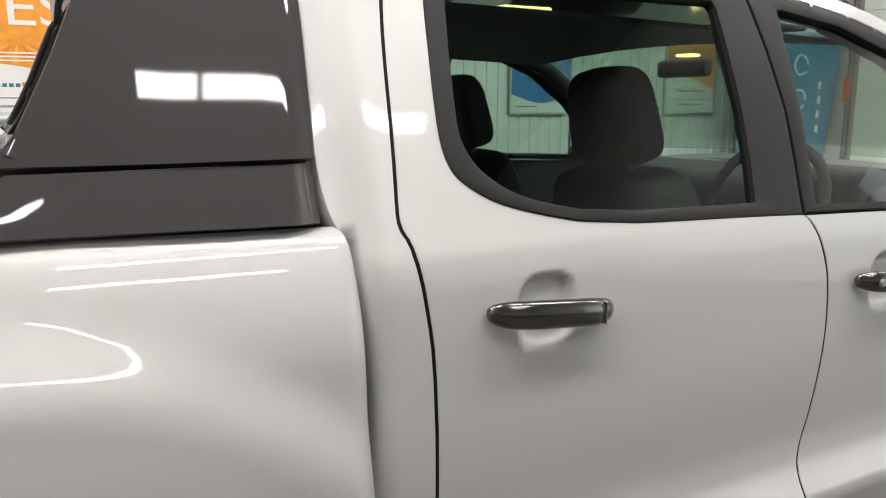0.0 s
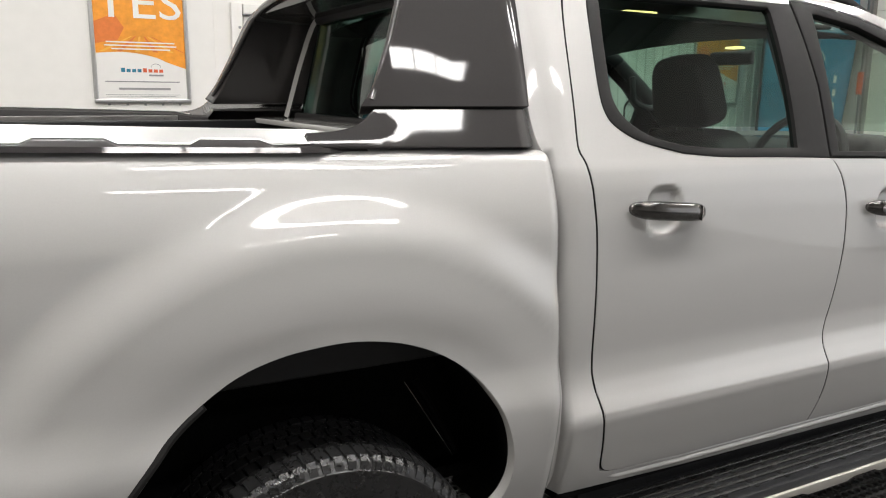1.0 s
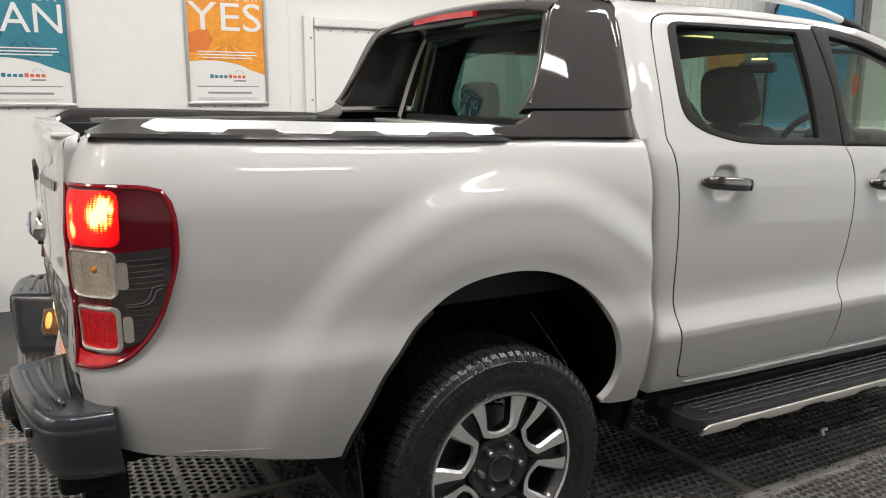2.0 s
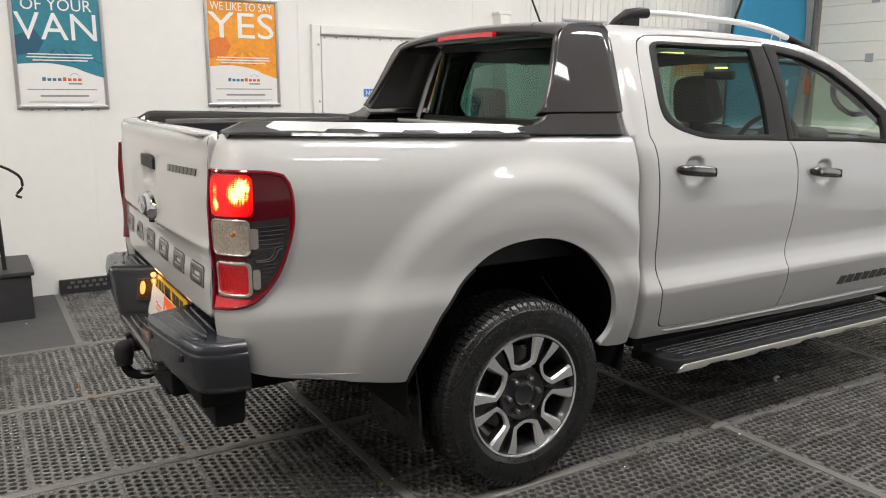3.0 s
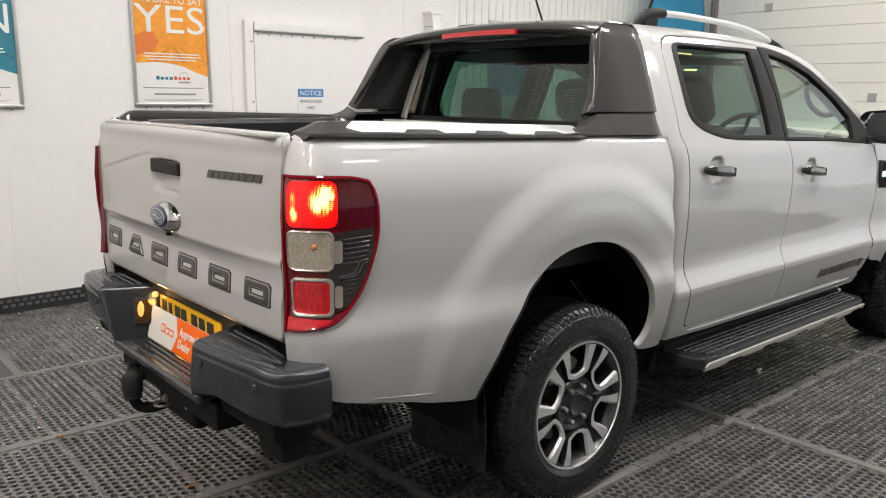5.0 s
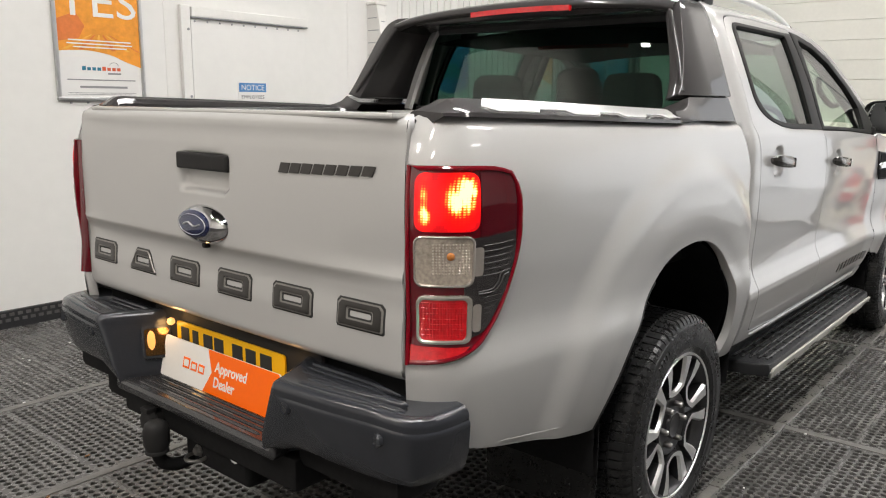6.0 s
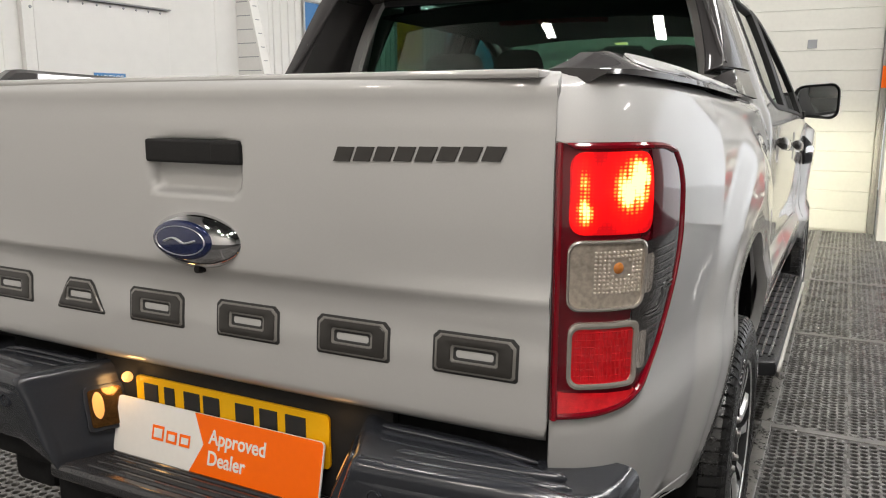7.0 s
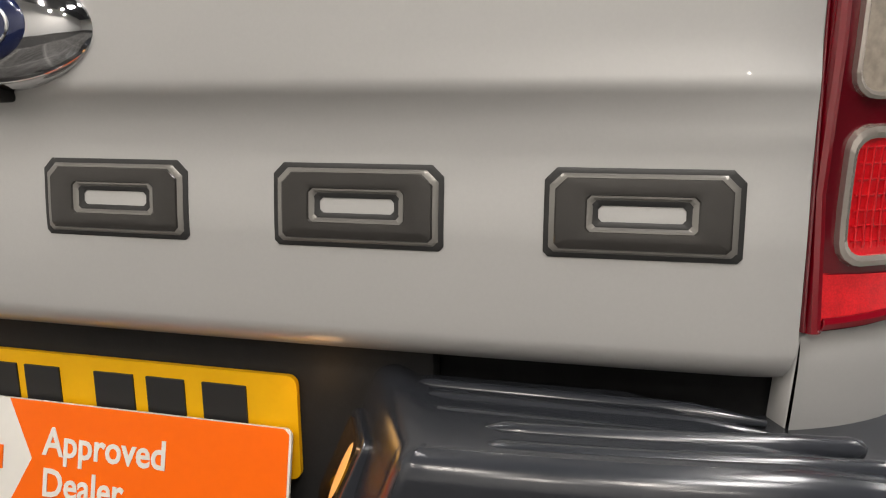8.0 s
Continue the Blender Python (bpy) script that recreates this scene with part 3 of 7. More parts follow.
def side_top(x, z):
    """The greenhouse line carried back over the load bed."""
    return x, -(CAB(z) - 0.004 + 0.05 * max(0.0, z - 1.44) - 0.012 * step01((x - 0.490) / 0.055) - 0.8 * max(0.0, 0.34 - x) ** 2), z


GATE = Knots((0.782, -1.102), (0.795, -1.123), (0.814, -1.1325), (0.90, -1.1315), (0.965, -1.1265), (0.990, -1.1285), (1.010, -1.136),
             (1.021, -1.1430), (1.026, -1.1462), (1.034, -1.1470), (1.06, -1.1475), (1.18, -1.148), (1.29, -1.144), (1.335, -1.140), (1.352, -1.141),
             (1.368, -1.139), (1.379, -1.128), (1.386, -1.105), (1.389, -1.08))


def gate(u, z):
    x = GATE(z) + (0.012 + 0.024 * step01((z - 0.97) / 0.10)) * (abs(u) / 0.7) ** 2.4 * (1.0 if u > 0 else 0.40)
    x += (0.010 if u > 0 else 0.004) * max(0.0, (abs(u) - 0.655) / 0.07) ** 2
    r = ((abs(u) / 0.126) ** 5 + (abs(z - 1.217) / 0.060) ** 5) ** 0.2
    if r < 1.0:
        x += 0.026 * step01((1 - r) / 0.26)
    return x, -u, z


# ---- the pickup ----
truck = thing("pickup_truck", "silver double-cab pickup truck with black sports bar standing on rubber mats", "pickup truck")

ARCH = spl([(0.405, 0.500), (0.440, 0.545), (0.455, 0.615), (0.438, 0.712), (0.383, 0.820), (0.295, 0.904), (0.185, 0.960), (0.070, 0.984),
            (-0.030, 0.982), (-0.112, 0.968), (-0.190, 0.936), (-0.282, 0.868), (-0.330, 0.815), (-0.386, 0.742), (-0.427, 0.660), (-0.470, 0.575), (-0.490, 0.515)], 4)
LAMP_OUT = spl([(s_at(-1.107), 1.276), (s_at(-1.05), 1.277), (s_at(-0.96), 1.274), (s_at(-0.905), 1.262)], 3) + \
    spl([(s_at(-0.889), 1.235), (s_at(-0.882), 1.19), (s_at(-0.884), 1.11), (s_at(-0.895), 1.03), (s_at(-0.930), 0.945),
         (s_at(-0.985), 0.879), (s_at(-1.03), 0.850), (s_at(-1.075), 0.836), (S_END, 0.830)], 4)
BED_OUT = spl([(0.552, 1.344), (0.563, 1.332), (0.569, 1.300), (0.572, 1.24), (0.576, 1.12), (0.586, 0.87), (0.595, 0.735), (0.601, 0.65),
               (0.604, 0.56), (0.598, 0.520), (0.565, 0.492), (0.520, 0.484), (0.450, 0.490)], 3) + ARCH + \
    spl([(-0.51, 0.515), (-0.675, 0.548), (-0.90, 0.592), (s_at(-1.03), 0.625), (S_END, 0.652)], 3) + [(S_END, 0.824)] + \
    [(a - 0.003 if b > 0.83 else a, b) for a, b in LAMP_OUT[::-1]][1:-1] + [(S_END, 1.280), (S_END, 1.378)] + \
    spl([(S_END + 0.02, 1.3925), (-1.0, 1.387), (-0.5, 1.373), (0.1, 1.356), (0.52, 1.3445)], 6)
BED_OUT = [(a, min(b, 1.3925)) for a, b in BED_OUT]

CAB_OUT = [(0.608, 0.486), (0.604, 0.56), (0.598, 0.68), (0.592, 0.78), (0.582, 0.98), (0.572, 1.15), (0.567, 1.28)] + \
    spl([(0.561, 1.330), (0.547, 1.37), (0.540, 1.43), (0.544, 1.50), (0.552, 1.63), (0.557, 1.73), (0.563, 1.788)], 3) + \
    spl([(0.70, 1.791), (1.06, 1.790), (1.48, 1.772), (1.80, 1.738), (2.02, 1.672), (2.235, 1.553), (2.43, 1.425), (2.58, 1.310)], 4) + \
    spl([(2.53, 1.300), (2.405, 1.400), (2.215, 1.526), (2.0, 1.645), (1.79, 1.711), (1.50, 1.749), (1.06, 1.762), (0.78, 1.757)], 4) + \
    spl([(0.745, 1.752), (0.705, 1.737), (0.683, 1.705), (0.672, 1.66), (0.660, 1.575), (0.646, 1.43), (0.638, 1.36), (0.640, 1.335),
         (0.651, 1.310), (0.667, 1.22), (0.679, 1.11), (0.687, 0.85), (0.691, 0.79), (0.707, 0.71), (0.724, 0.61), (0.730, 0.56), (0.742, 0.528), (0.775, 0.516)], 3) + \
    [(1.03, 0.503), (1.53, 0.500), (2.0, 0.497), (2.3, 0.497), (2.43, 0.503), (2.50, 0.513), (2.54, 0.51), (2.53, 0.455), (2.0, 0.448), (1.5, 0.460), (1.045, 0.468)]

REAR_DOOR = spl([(1.503, 1.300), (1.520, 1.285), (1.545, 1.245), (1.570, 1.177), (1.580, 1.09), (1.577, 1.0), (1.563, 0.88), (1.543, 0.80), (1.538, 0.75),
                 (1.545, 0.69), (1.552, 0.64), (1.550, 0.58), (1.535, 0.508)], 4) + [(1.03, 0.511), (0.80, 0.521)] + \
    spl([(0.773, 0.524), (0.750, 0.534), (0.738, 0.562), (0.732, 0.612), (0.715, 0.71), (0.699, 0.79), (0.695, 0.85), (0.687, 1.11), (0.675, 1.22),
         (0.659, 1.312), (0.648, 1.337), (0.646, 1.36), (0.654, 1.43), (0.668, 1.575), (0.680, 1.66), (0.691, 1.70), (0.711, 1.730), (0.750, 1.745), (0.80, 1.750)], 3) + \
    [(1.06, 1.7545), (1.499, 1.7440), (1.499, 1.730), (0.82, 1.7275)] + \
    spl([(0.782, 1.722), (0.760, 1.707), (0.750, 1.675), (0.741, 1.60), (0.734, 1.53), (0.731, 1.465), (0.738, 1.425), (0.757, 1.398), (0.805, 1.368),
         (0.87, 1.347), (0.96, 1.327), (1.08, 1.316), (1.20, 1.312)], 3) + [(1.42, 1.304)]
FRONT_DOOR = spl([(1.511, 1.299), (1.528, 1.285), (1.553, 1.245), (1.578, 1.177), (1.588, 1.09), (1.585, 1.0), (1.571, 0.88), (1.551, 0.80), (1.546, 0.75),
                  (1.553, 0.69), (1.560, 0.64), (1.558, 0.58), (1.543, 0.508)], 4)[::-1] + \
    [(2.0, 1.284), (2.36, 1.262), (2.47, 1.256)] + \
    spl([(2.515, 1.243), (2.565, 1.187), (2.603, 1.13), (2.617, 1.05), (2.613, 0.954), (2.590, 0.86), (2.572, 0.79), (2.570, 0.73), (2.575, 0.655), (2.560, 0.575),
         (2.530, 0.527), (2.480, 0.509), (2.42, 0.5045)], 4) + [(2.2, 0.504), (1.8, 0.5045)]
FARCH = [(3.22 + 0.485 * math.cos(a), 0.49 + 0.485 * math.sin(a)) for a in (radians(171 - 9 * k) for k in range(20))]
FENDER = [(2.545, 1.240), (2.600, 1.155), (2.626, 1.05), (2.621, 0.954), (2.598, 0.86), (2.580, 0.79), (2.578, 0.73), (2.583, 0.655), (2.578, 0.62), (2.61, 0.585),
          (2.70, 0.575), (2.738, 0.56)] + FARCH + [(3.71, 0.47), (3.98, 0.50), (3.99, 0.95), (3.6, 1.085), (3.1, 1.185), (2.75, 1.235), (2.60, 1.262)]
R_TRIM_OUT = spl([(0.757, 1.704), (0.782, 1.722), (0.82, 1.728)], 3) + [(1.42, 1.7275), (1.497, 1.7285), (1.512, 1.62), (1.520, 1.50), (1.511, 1.40), (1.499, 1.303), (1.20, 1.311), (1.08, 1.315)] + \
    spl([(0.96, 1.326), (0.87, 1.346), (0.805, 1.367), (0.757, 1.397), (0.738, 1.424), (0.731, 1.465), (0.734, 1.53), (0.741, 1.60)], 3)
R_GLASS = spl([(0.792, 1.698), (0.800, 1.708), (0.830, 1.713)], 3) + [(1.398, 1.711), (1.405, 1.70), (1.405, 1.62), (1.400, 1.50), (1.390, 1.40), (1.378, 1.331), (1.20, 1.333), (1.08, 1.336)] + \
    spl([(0.97, 1.345), (0.89, 1.362), (0.835, 1.383), (0.795, 1.412), (0.775, 1.440), (0.766, 1.475), (0.770, 1.535), (0.777, 1.60)], 3)
F_TRIM_OUT = [(1.505, 1.739), (1.60, 1.733), (1.79, 1.705), (2.0, 1.639), (2.215, 1.520), (2.40, 1.396), (2.50, 1.300), (2.47, 1.262), (2.36, 1.267), (2.0, 1.287), (1.508, 1.304),
              (1.520, 1.40), (1.528, 1.50), (1.520, 1.62)]
F_GLASS = [(1.583, 1.703), (1.60, 1.704), (1.77, 1.678), (1.96, 1.615), (2.16, 1.500), (2.285, 1.400), (2.285, 1.35), (2.265, 1.288), (2.20, 1.292), (2.0, 1.302), (1.545, 1.318),
           (1.558, 1.40), (1.569, 1.50), (1.577, 1.62)]

for mir in (False, True):
    sg = 1 if mir else -1
    part("bed_side", sheet(BED_OUT, side_bed, 0.015, 0.03, 0, mir), PAINT, truck)
    part("cab_side", sheet(CAB_OUT, side_cab, 0.022, 0.07, 0, mir), PAINT, truck)
    part("front_fender", sheet(FENDER, side_cab, 0.03, 0.03, 0, mir), PAINT, truck)
    for nm, out, tr, gl, gm in (("rear_door", REAR_DOOR, R_TRIM_OUT, R_GLASS, GLASS_DARK), ("front_door", FRONT_DOOR, F_TRIM_OUT, F_GLASS, GLASS_CLEAR)):
        door = part(nm, sheet(out, side_cab, 0.0095, 0.034, 0, mir), PAINT, truck)
        # Black tube just under the skin puts the door gap's shade into colour.
        gap_tube = bmesh.new()
        ring = []
        for p in out:
            c = Vector(side_cab(*p)) - normal_at(side_cab, *p) * 0.0098
            ring.append((c.x, SHIFT - c.y if mir else c.y, c.z))
        tube(gap_tube, ring + ring[:1], 0.0075, 6, False)
        part("door_seal", gap_tube, UNDER, door, "black tube that stands for the shade in the door gap")
        part("window_trim", band(tr, gl, side_cab, 0.004, 160, 0.02, mir), TRIM, door, "matt black window surround")
        part("window_pane", sheet(gl, side_cab, 0.06, 0.004, -0.010, mir), gm, door, "tinted glass pane").visible_shadow = False
        hx, hz = HANDLES[0] if nm == "rear_door" else HANDLES[1]
        hw = CAB(hz)
        bm = bmesh.new()
        rows = []
        for k in range(33):
            t = -math.cos(math.pi * k / 32)
            e = (1 - abs(t) ** 5) ** 0.5 if abs(t) < 1 else 0.0
            yy = hw + 0.028 - 0.020 * abs(t) ** 4
            half = 0.0235 * (0.25 + 0.75 * e)
            dep = 0.014 * (0.25 + 0.75 * e)
            rows.append([bm.verts.new((hx + 0.121 * t + 0.004, sg * (yy + dep * math.cos(a)), hz - 0.030 * t * 0.35 + half * math.sin(a))) for a in (radians(18 * q) for q in range(20))])
        for u, v in zip(rows, rows[1:]):
            for q in range(20):
                bm.faces.new((u[q], u[(q + 1) % 20], v[(q + 1) % 20], v[q]))
        bm.faces.new(rows[0])
        bm.faces.new(rows[-1][::-1])
        bmesh.ops.recalc_face_normals(bm, faces=bm.faces)
        hd = part("door_handle", bm, DARK_CHROME, door, "dark chrome door handle")
        part("handle_tip", boxed(hx + 0.086, hx + 0.0885, sg * (hw + 0.006), sg * (hw + 0.0405), hz - 0.027, hz + 0.012, 0.001), CHROME, hd, "thin chrome joint")
        if nm == "front_door":
            part("keyhole", lathe([(0.0, -0.002), (0.007, -0.002), (0.009, 0.0), (0.009, 0.004), (0.0, 0.004)], 16), METAL, hd, at=pose(hx - 0.075, sg * (hw + 0.040), hz + 0.007))
    # black sheets behind the shut lines, standing for the shade in the gaps
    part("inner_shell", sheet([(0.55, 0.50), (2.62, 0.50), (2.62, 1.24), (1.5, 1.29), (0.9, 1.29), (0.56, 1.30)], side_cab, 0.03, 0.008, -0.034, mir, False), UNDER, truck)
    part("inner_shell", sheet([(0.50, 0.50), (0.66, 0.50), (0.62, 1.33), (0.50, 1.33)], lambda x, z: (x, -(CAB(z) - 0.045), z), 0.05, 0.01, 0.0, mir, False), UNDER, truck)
    # side script of slanted bars
    badge = bmesh.new()
    for k in range(8):
        x0 = 1.985 + k * 0.068
        q = [(x0, 0.566), (x0 + 0.052, 0.563), (x0 + 0.070, 0.607), (x0 + 0.018, 0.610)]
        tmp = sheet(q, side_cab, 0.03, 0.003, 0.003, mir)
        badge.from_mesh(tmp)
        bpy.data.meshes.remove(tmp)
    part("door_badge", badge, BADGE, truck, "dark slanted badge bars")
    # vent behind the front wheel
    VENT = [(2.625, 1.160), (2.757, 1.150), (2.845, 1.110), (2.855, 1.040), (2.783, 1.000), (2.655, 1.000)]
    vent = part("fender_vent", sheet(VENT, side_cab, 0.04, 0.02, 0.008, mir), TRIM, truck, "black wing vent with a chrome bar")
    for za, zb in ((1.100, 1.148), (1.010, 1.055)):
        part("vent_grille", sheet([(2.66, za), (2.79, za), (2.79, zb - 0.008), (2.66, zb)], side_cab, 0.04, 0.006, 0.012, mir), UNDER, vent)
    part("vent_bar", sheet([(2.65, 1.062), (2.83, 1.058), (2.845, 1.075), (2.83, 1.094), (2.65, 1.096)], side_cab, 0.04, 0.01, 0.016, mir), CHROME, vent, "chrome bar")


def bulb_at(w, z, reach, tall):
    c = side_bed(S_END + w, z)
    return c[0], c[1], z, reach, tall


TAIL_LIT = lens_glow("tail_lamp_lit", (bulb_at(0.042, 1.204, 0.013, 3.4), bulb_at(0.046, 1.165, 0.016, 1.2), bulb_at(0.118, 1.206, 0.036, 1.25), bulb_at(0.112, 1.198, 0.012, 1.0), bulb_at(0.140, 1.225, 0.022, 1.4)), 1.9, 0.0056)


def tail_lamp(mir):
    lamp = part("tail_lamp", sheet(LAMP_OUT, side_bed, 0.025, 0.03, 0.005, mir), RED_LENS, truck, "red and smoked wraparound tail lamp, lit")

    def rect(w0, w1, z0, z1, r=0.010):
        s0, s1 = S_END + w0, S_END + w1
        return [((s0 + s1) / 2 + a, (z0 + z1) / 2 + b) for a, b in rounded(s1 - s0, z1 - z0, r, 4)]

    def sub(name, out, mat, off, label="", depth=0.006, res=0.02, under=lamp):
        return part(name, sheet(out, side_bed, res, depth, off, mir), mat, under, label)

    def wires(name, lines, mat, under, half=0.0007, off=0.0095):
        bm = bmesh.new()
        for pts in lines:
            ring = []
            for p in spl([(S_END + w, z) for w, z in pts], 3):
                c = Vector(side_bed(*p)) + normal_at(side_bed, *p) * off
                ring.append(mirrored(c) if mir else c)
            tube(bm, ring, half, 6)
        return tagged(part(name, bm, mat, under), kind="stuff")

    def inset(out, d):
        n = len(out)
        res = []
        for i in range(n):
            a, b, c = Vector(out[i - 1]), Vector(out[i]), Vector(out[(i + 1) % n])
            t = (c - a).normalized()
            res.append((b.x - t.y * d, b.y + t.x * d))
        return res

    ccw = LAMP_OUT if sum(LAMP_OUT[i - 1][0] * LAMP_OUT[i][1] - LAMP_OUT[i][0] * LAMP_OUT[i - 1][1] for i in range(len(LAMP_OUT))) > 0 else LAMP_OUT[::-1]
    part("lens_rim", band(inset(ccw, 0.001), inset(ccw, 0.0115), side_bed, 0.0105, 120, 0.006, mir), RED_RIM, lamp, "clear bright red lens rim")
    sub("dark_lens", spl([(S_END + 0.169, 1.264), (s_at(-0.95), 1.262), (s_at(-0.912), 1.250)], 3) + [(s_at(-0.898), 1.19), (s_at(-0.898), 1.1325), (S_END + 0.169, 1.1222)], RED_DARK, 0.0075, "deep red outer lens")
    smoke = sub("smoked_lens", [(S_END + 0.135, 1.120), (s_at(-0.898), 1.131)] + spl([(s_at(-0.900), 1.09), (s_at(-0.910), 1.030), (s_at(-0.943), 0.950), (s_at(-0.992), 0.898), (S_END + 0.060, 0.884)], 4) + [(S_END + 0.135, 0.95)], SMOKE, 0.0075, "smoked lens")
    wires("lens_fin", [[(0.178, 1.104 - 0.0135 * k), (0.225, 1.106 - 0.0135 * k), (0.262 - 0.003 * k, 1.109 - 0.0135 * k)] for k in range(6)] +
          [[(0.186 + 0.0 * k, 0.985 - 0.013 * k), (0.236 - 0.010 * k, 0.988 - 0.013 * k)] for k in range(6)], LENS_LINE, smoke)
    wires("lens_rib", [[(0.168, 1.000), (0.205, 1.003), (0.222, 1.018), (0.228, 1.036), (0.240, 1.042), (0.255, 1.043)], [(0.168, 0.995), (0.210, 0.997), (0.230, 1.012), (0.237, 1.030), (0.252, 1.035)]], LENS_LINE, smoke, 0.0016)
    sub("lit_lamp", rect(0.022, 0.166, 1.136, 1.262, 0.022), TAIL_LIT, 0.0085, "glowing red lamp", res=0.015)
    mid = sub("reverse_lamp", rect(0.024, 0.150, 1.018, 1.124, 0.018), REFLECTOR, 0.008, "clear reversing lamp")
    part("bezel", band(rect(0.020, 0.156, 1.013, 1.128, 0.02), rect(0.0255, 0.1485, 1.020, 1.121, 0.016), side_bed, 0.0105, 60, 0.006, mir), BEZEL, mid, "thin bright bezel")
    sub("bezel_lug", rect(0.152, 0.178, 1.036, 1.100, 0.008), BEZEL, 0.0085, under=mid)
    facets = bmesh.new()
    for i in range(12):
        for j in range(11):
            if (i - 6) ** 2 + (j - 6) ** 2 < 6:
                continue
            w, z = 0.064 + 0.0070 * i, 1.044 + 0.0064 * j
            p = (S_END + w, z)
            c = Vector(side_bed(*p)) + normal_at(side_bed, *p) * 0.0086
            r = bmesh.ops.create_icosphere(facets, subdivisions=1, radius=0.0028)
            for v in r["verts"]:
                v.co = (mirrored(c) if mir else c) + Vector((v.co.x * 0.5, v.co.y, v.co.z))
    tagged(part("lens_facet", facets, FACET, mid), kind="stuff")
    c = Vector(side_bed(S_END + 0.106, 1.0825))
    bm = bmesh.new()
    bmesh.ops.create_uvsphere(bm, u_segments=14, v_segments=8, radius=0.010)
    c = mirrored(c) if mir else c
    part("bulb", bm, AMBER, mid, "amber bulb", at=pose(c.x - 0.006, c.y, c.z))
    low = sub("fog_lamp", rect(0.032, 0.142, 0.890, 0.984, 0.014), RED_REFLECT, 0.008, "red fog lamp")
    part("bezel", band(rect(0.024, 0.156, 0.880, 0.995, 0.02), rect(0.033, 0.141, 0.891, 0.983, 0.013), side_bed, 0.0105, 60, 0.006, mir), BEZEL, low, "thin bright bezel")
    sub("bezel_lug", rect(0.157, 0.180, 0.905, 0.970, 0.008), BEZEL, 0.0085, under=low)
    wires("lens_facet", [[(0.040 + 0.0075 * k, 0.896), (0.040 + 0.0075 * k, 0.978)] for k in range(13)] + [[(0.036, 0.902 + 0.0125 * k), (0.138, 0.902 + 0.0125 * k)] for k in range(7)], RED_REFLECT, low, 0.0012, 0.0084)
    sub("reflector_strip", [(S_END + 0.012, 0.840), (S_END + 0.120, 0.848), (S_END + 0.150, 0.873), (S_END + 0.012, 0.876)], RED_REFLECT, 0.0085, "red reflector strip")


tail_lamp(False)
tail_lamp(True)

# lower lip of the bed sides
for mir in (False, True):
    part("bed_lip", sheet([(-0.515, 0.566), (-0.675, 0.582), (-0.90, 0.606), (s_at(-0.98), 0.616), (s_at(-0.98), 0.6105), (-0.90, 0.597), (-0.675, 0.553), (-0.515, 0.520)], side_bed, 0.03, 0.003, 0.0014, mir), PAINT, truck)

# tailgate
GATE_OUT = [(-0.724, 0.787), (0.700, 0.787), (0.706, 0.817), (0.706, 1.345)] + spl([(0.706, 1.374), (0.704, 1.383), (0.697, 1.386)], 3) + \
    spl([(-0.665, 1.386), (-0.708, 1.370), (-0.728, 1.330), (-0.730, 1.29)], 3) + [(-0.730, 0.817)]
tailgate = part("tailgate", sheet(GATE_OUT, gate, 0.0135, 0.05), PAINT, truck)
part("gate_inner", boxed(-1.075, -1.05, -0.70, 0.70, 0.80, 1.375, 0.005), TRIM, tailgate)
part("gate_top_cap", boxed(-1.122, -1.058, -0.685, 0.655, 1.374, 1.3885, 0.006), PAINT, tailgate)
grip = part("gate_handle", boxed(-1.153, -1.125, -0.120, 0.120, 1.225, 1.270, 0.006, 3), TRIM, tailgate, "black tailgate handle")
part("handle_cap", boxed(-1.1545, -1.130, -0.118, -0.050, 1.228, 1.267, 0.005, 2), TRIM, grip)
emblem = part("oval_emblem", lathe([(0.0, -0.030), (0.045, -0.029), (0.075, -0.024), (0.096, -0.015), (0.108, -0.004), (0.112, 0.008), (0.112, 0.02), (0.0, 0.02)], 48),
              CHROME, tailgate, "chrome oval emblem with blue centre")
emblem.matrix_basis = pose(-1.148, 0.0, 1.077, 0, 0, -90) @ Matrix.Diagonal((1, 1, 0.50, 1))
blue = part("emblem_centre", lathe([(0.0, -0.006), (0.060, -0.005), (0.074, -0.001), (0.077, 0.003), (0.0, 0.003)], 40), BADGE_BLUE, emblem, "dark blue enamel centre")
blue.matrix_basis = pose(-0.012, -0.027, 0.006)
part("emblem_line", tube(bmesh.new(), [(0.062 * math.cos(a), -0.0048, 0.056 * math.sin(a)) for a in (radians(10 * k) for k in range(37))], 0.0016, 6), SATIN, blue, "fine silver oval line")
part("emblem_bar", tube(bmesh.new(), spl([(-0.040, -0.006, -0.006), (-0.015, -0.007, 0.010), (0.012, -0.007, -0.008), (0.040, -0.006, 0.006)], 5), 0.0034, 6), SATIN, blue)
part("gate_camera", lathe([(0.0, -0.010), (0.007, -0.008), (0.009, 0.0), (0.009, 0.02), (0.0, 0.02)], 16), TRIM, tailgate, at=pose(-1.150, -0.005, 1.021, 0, 0, -90))

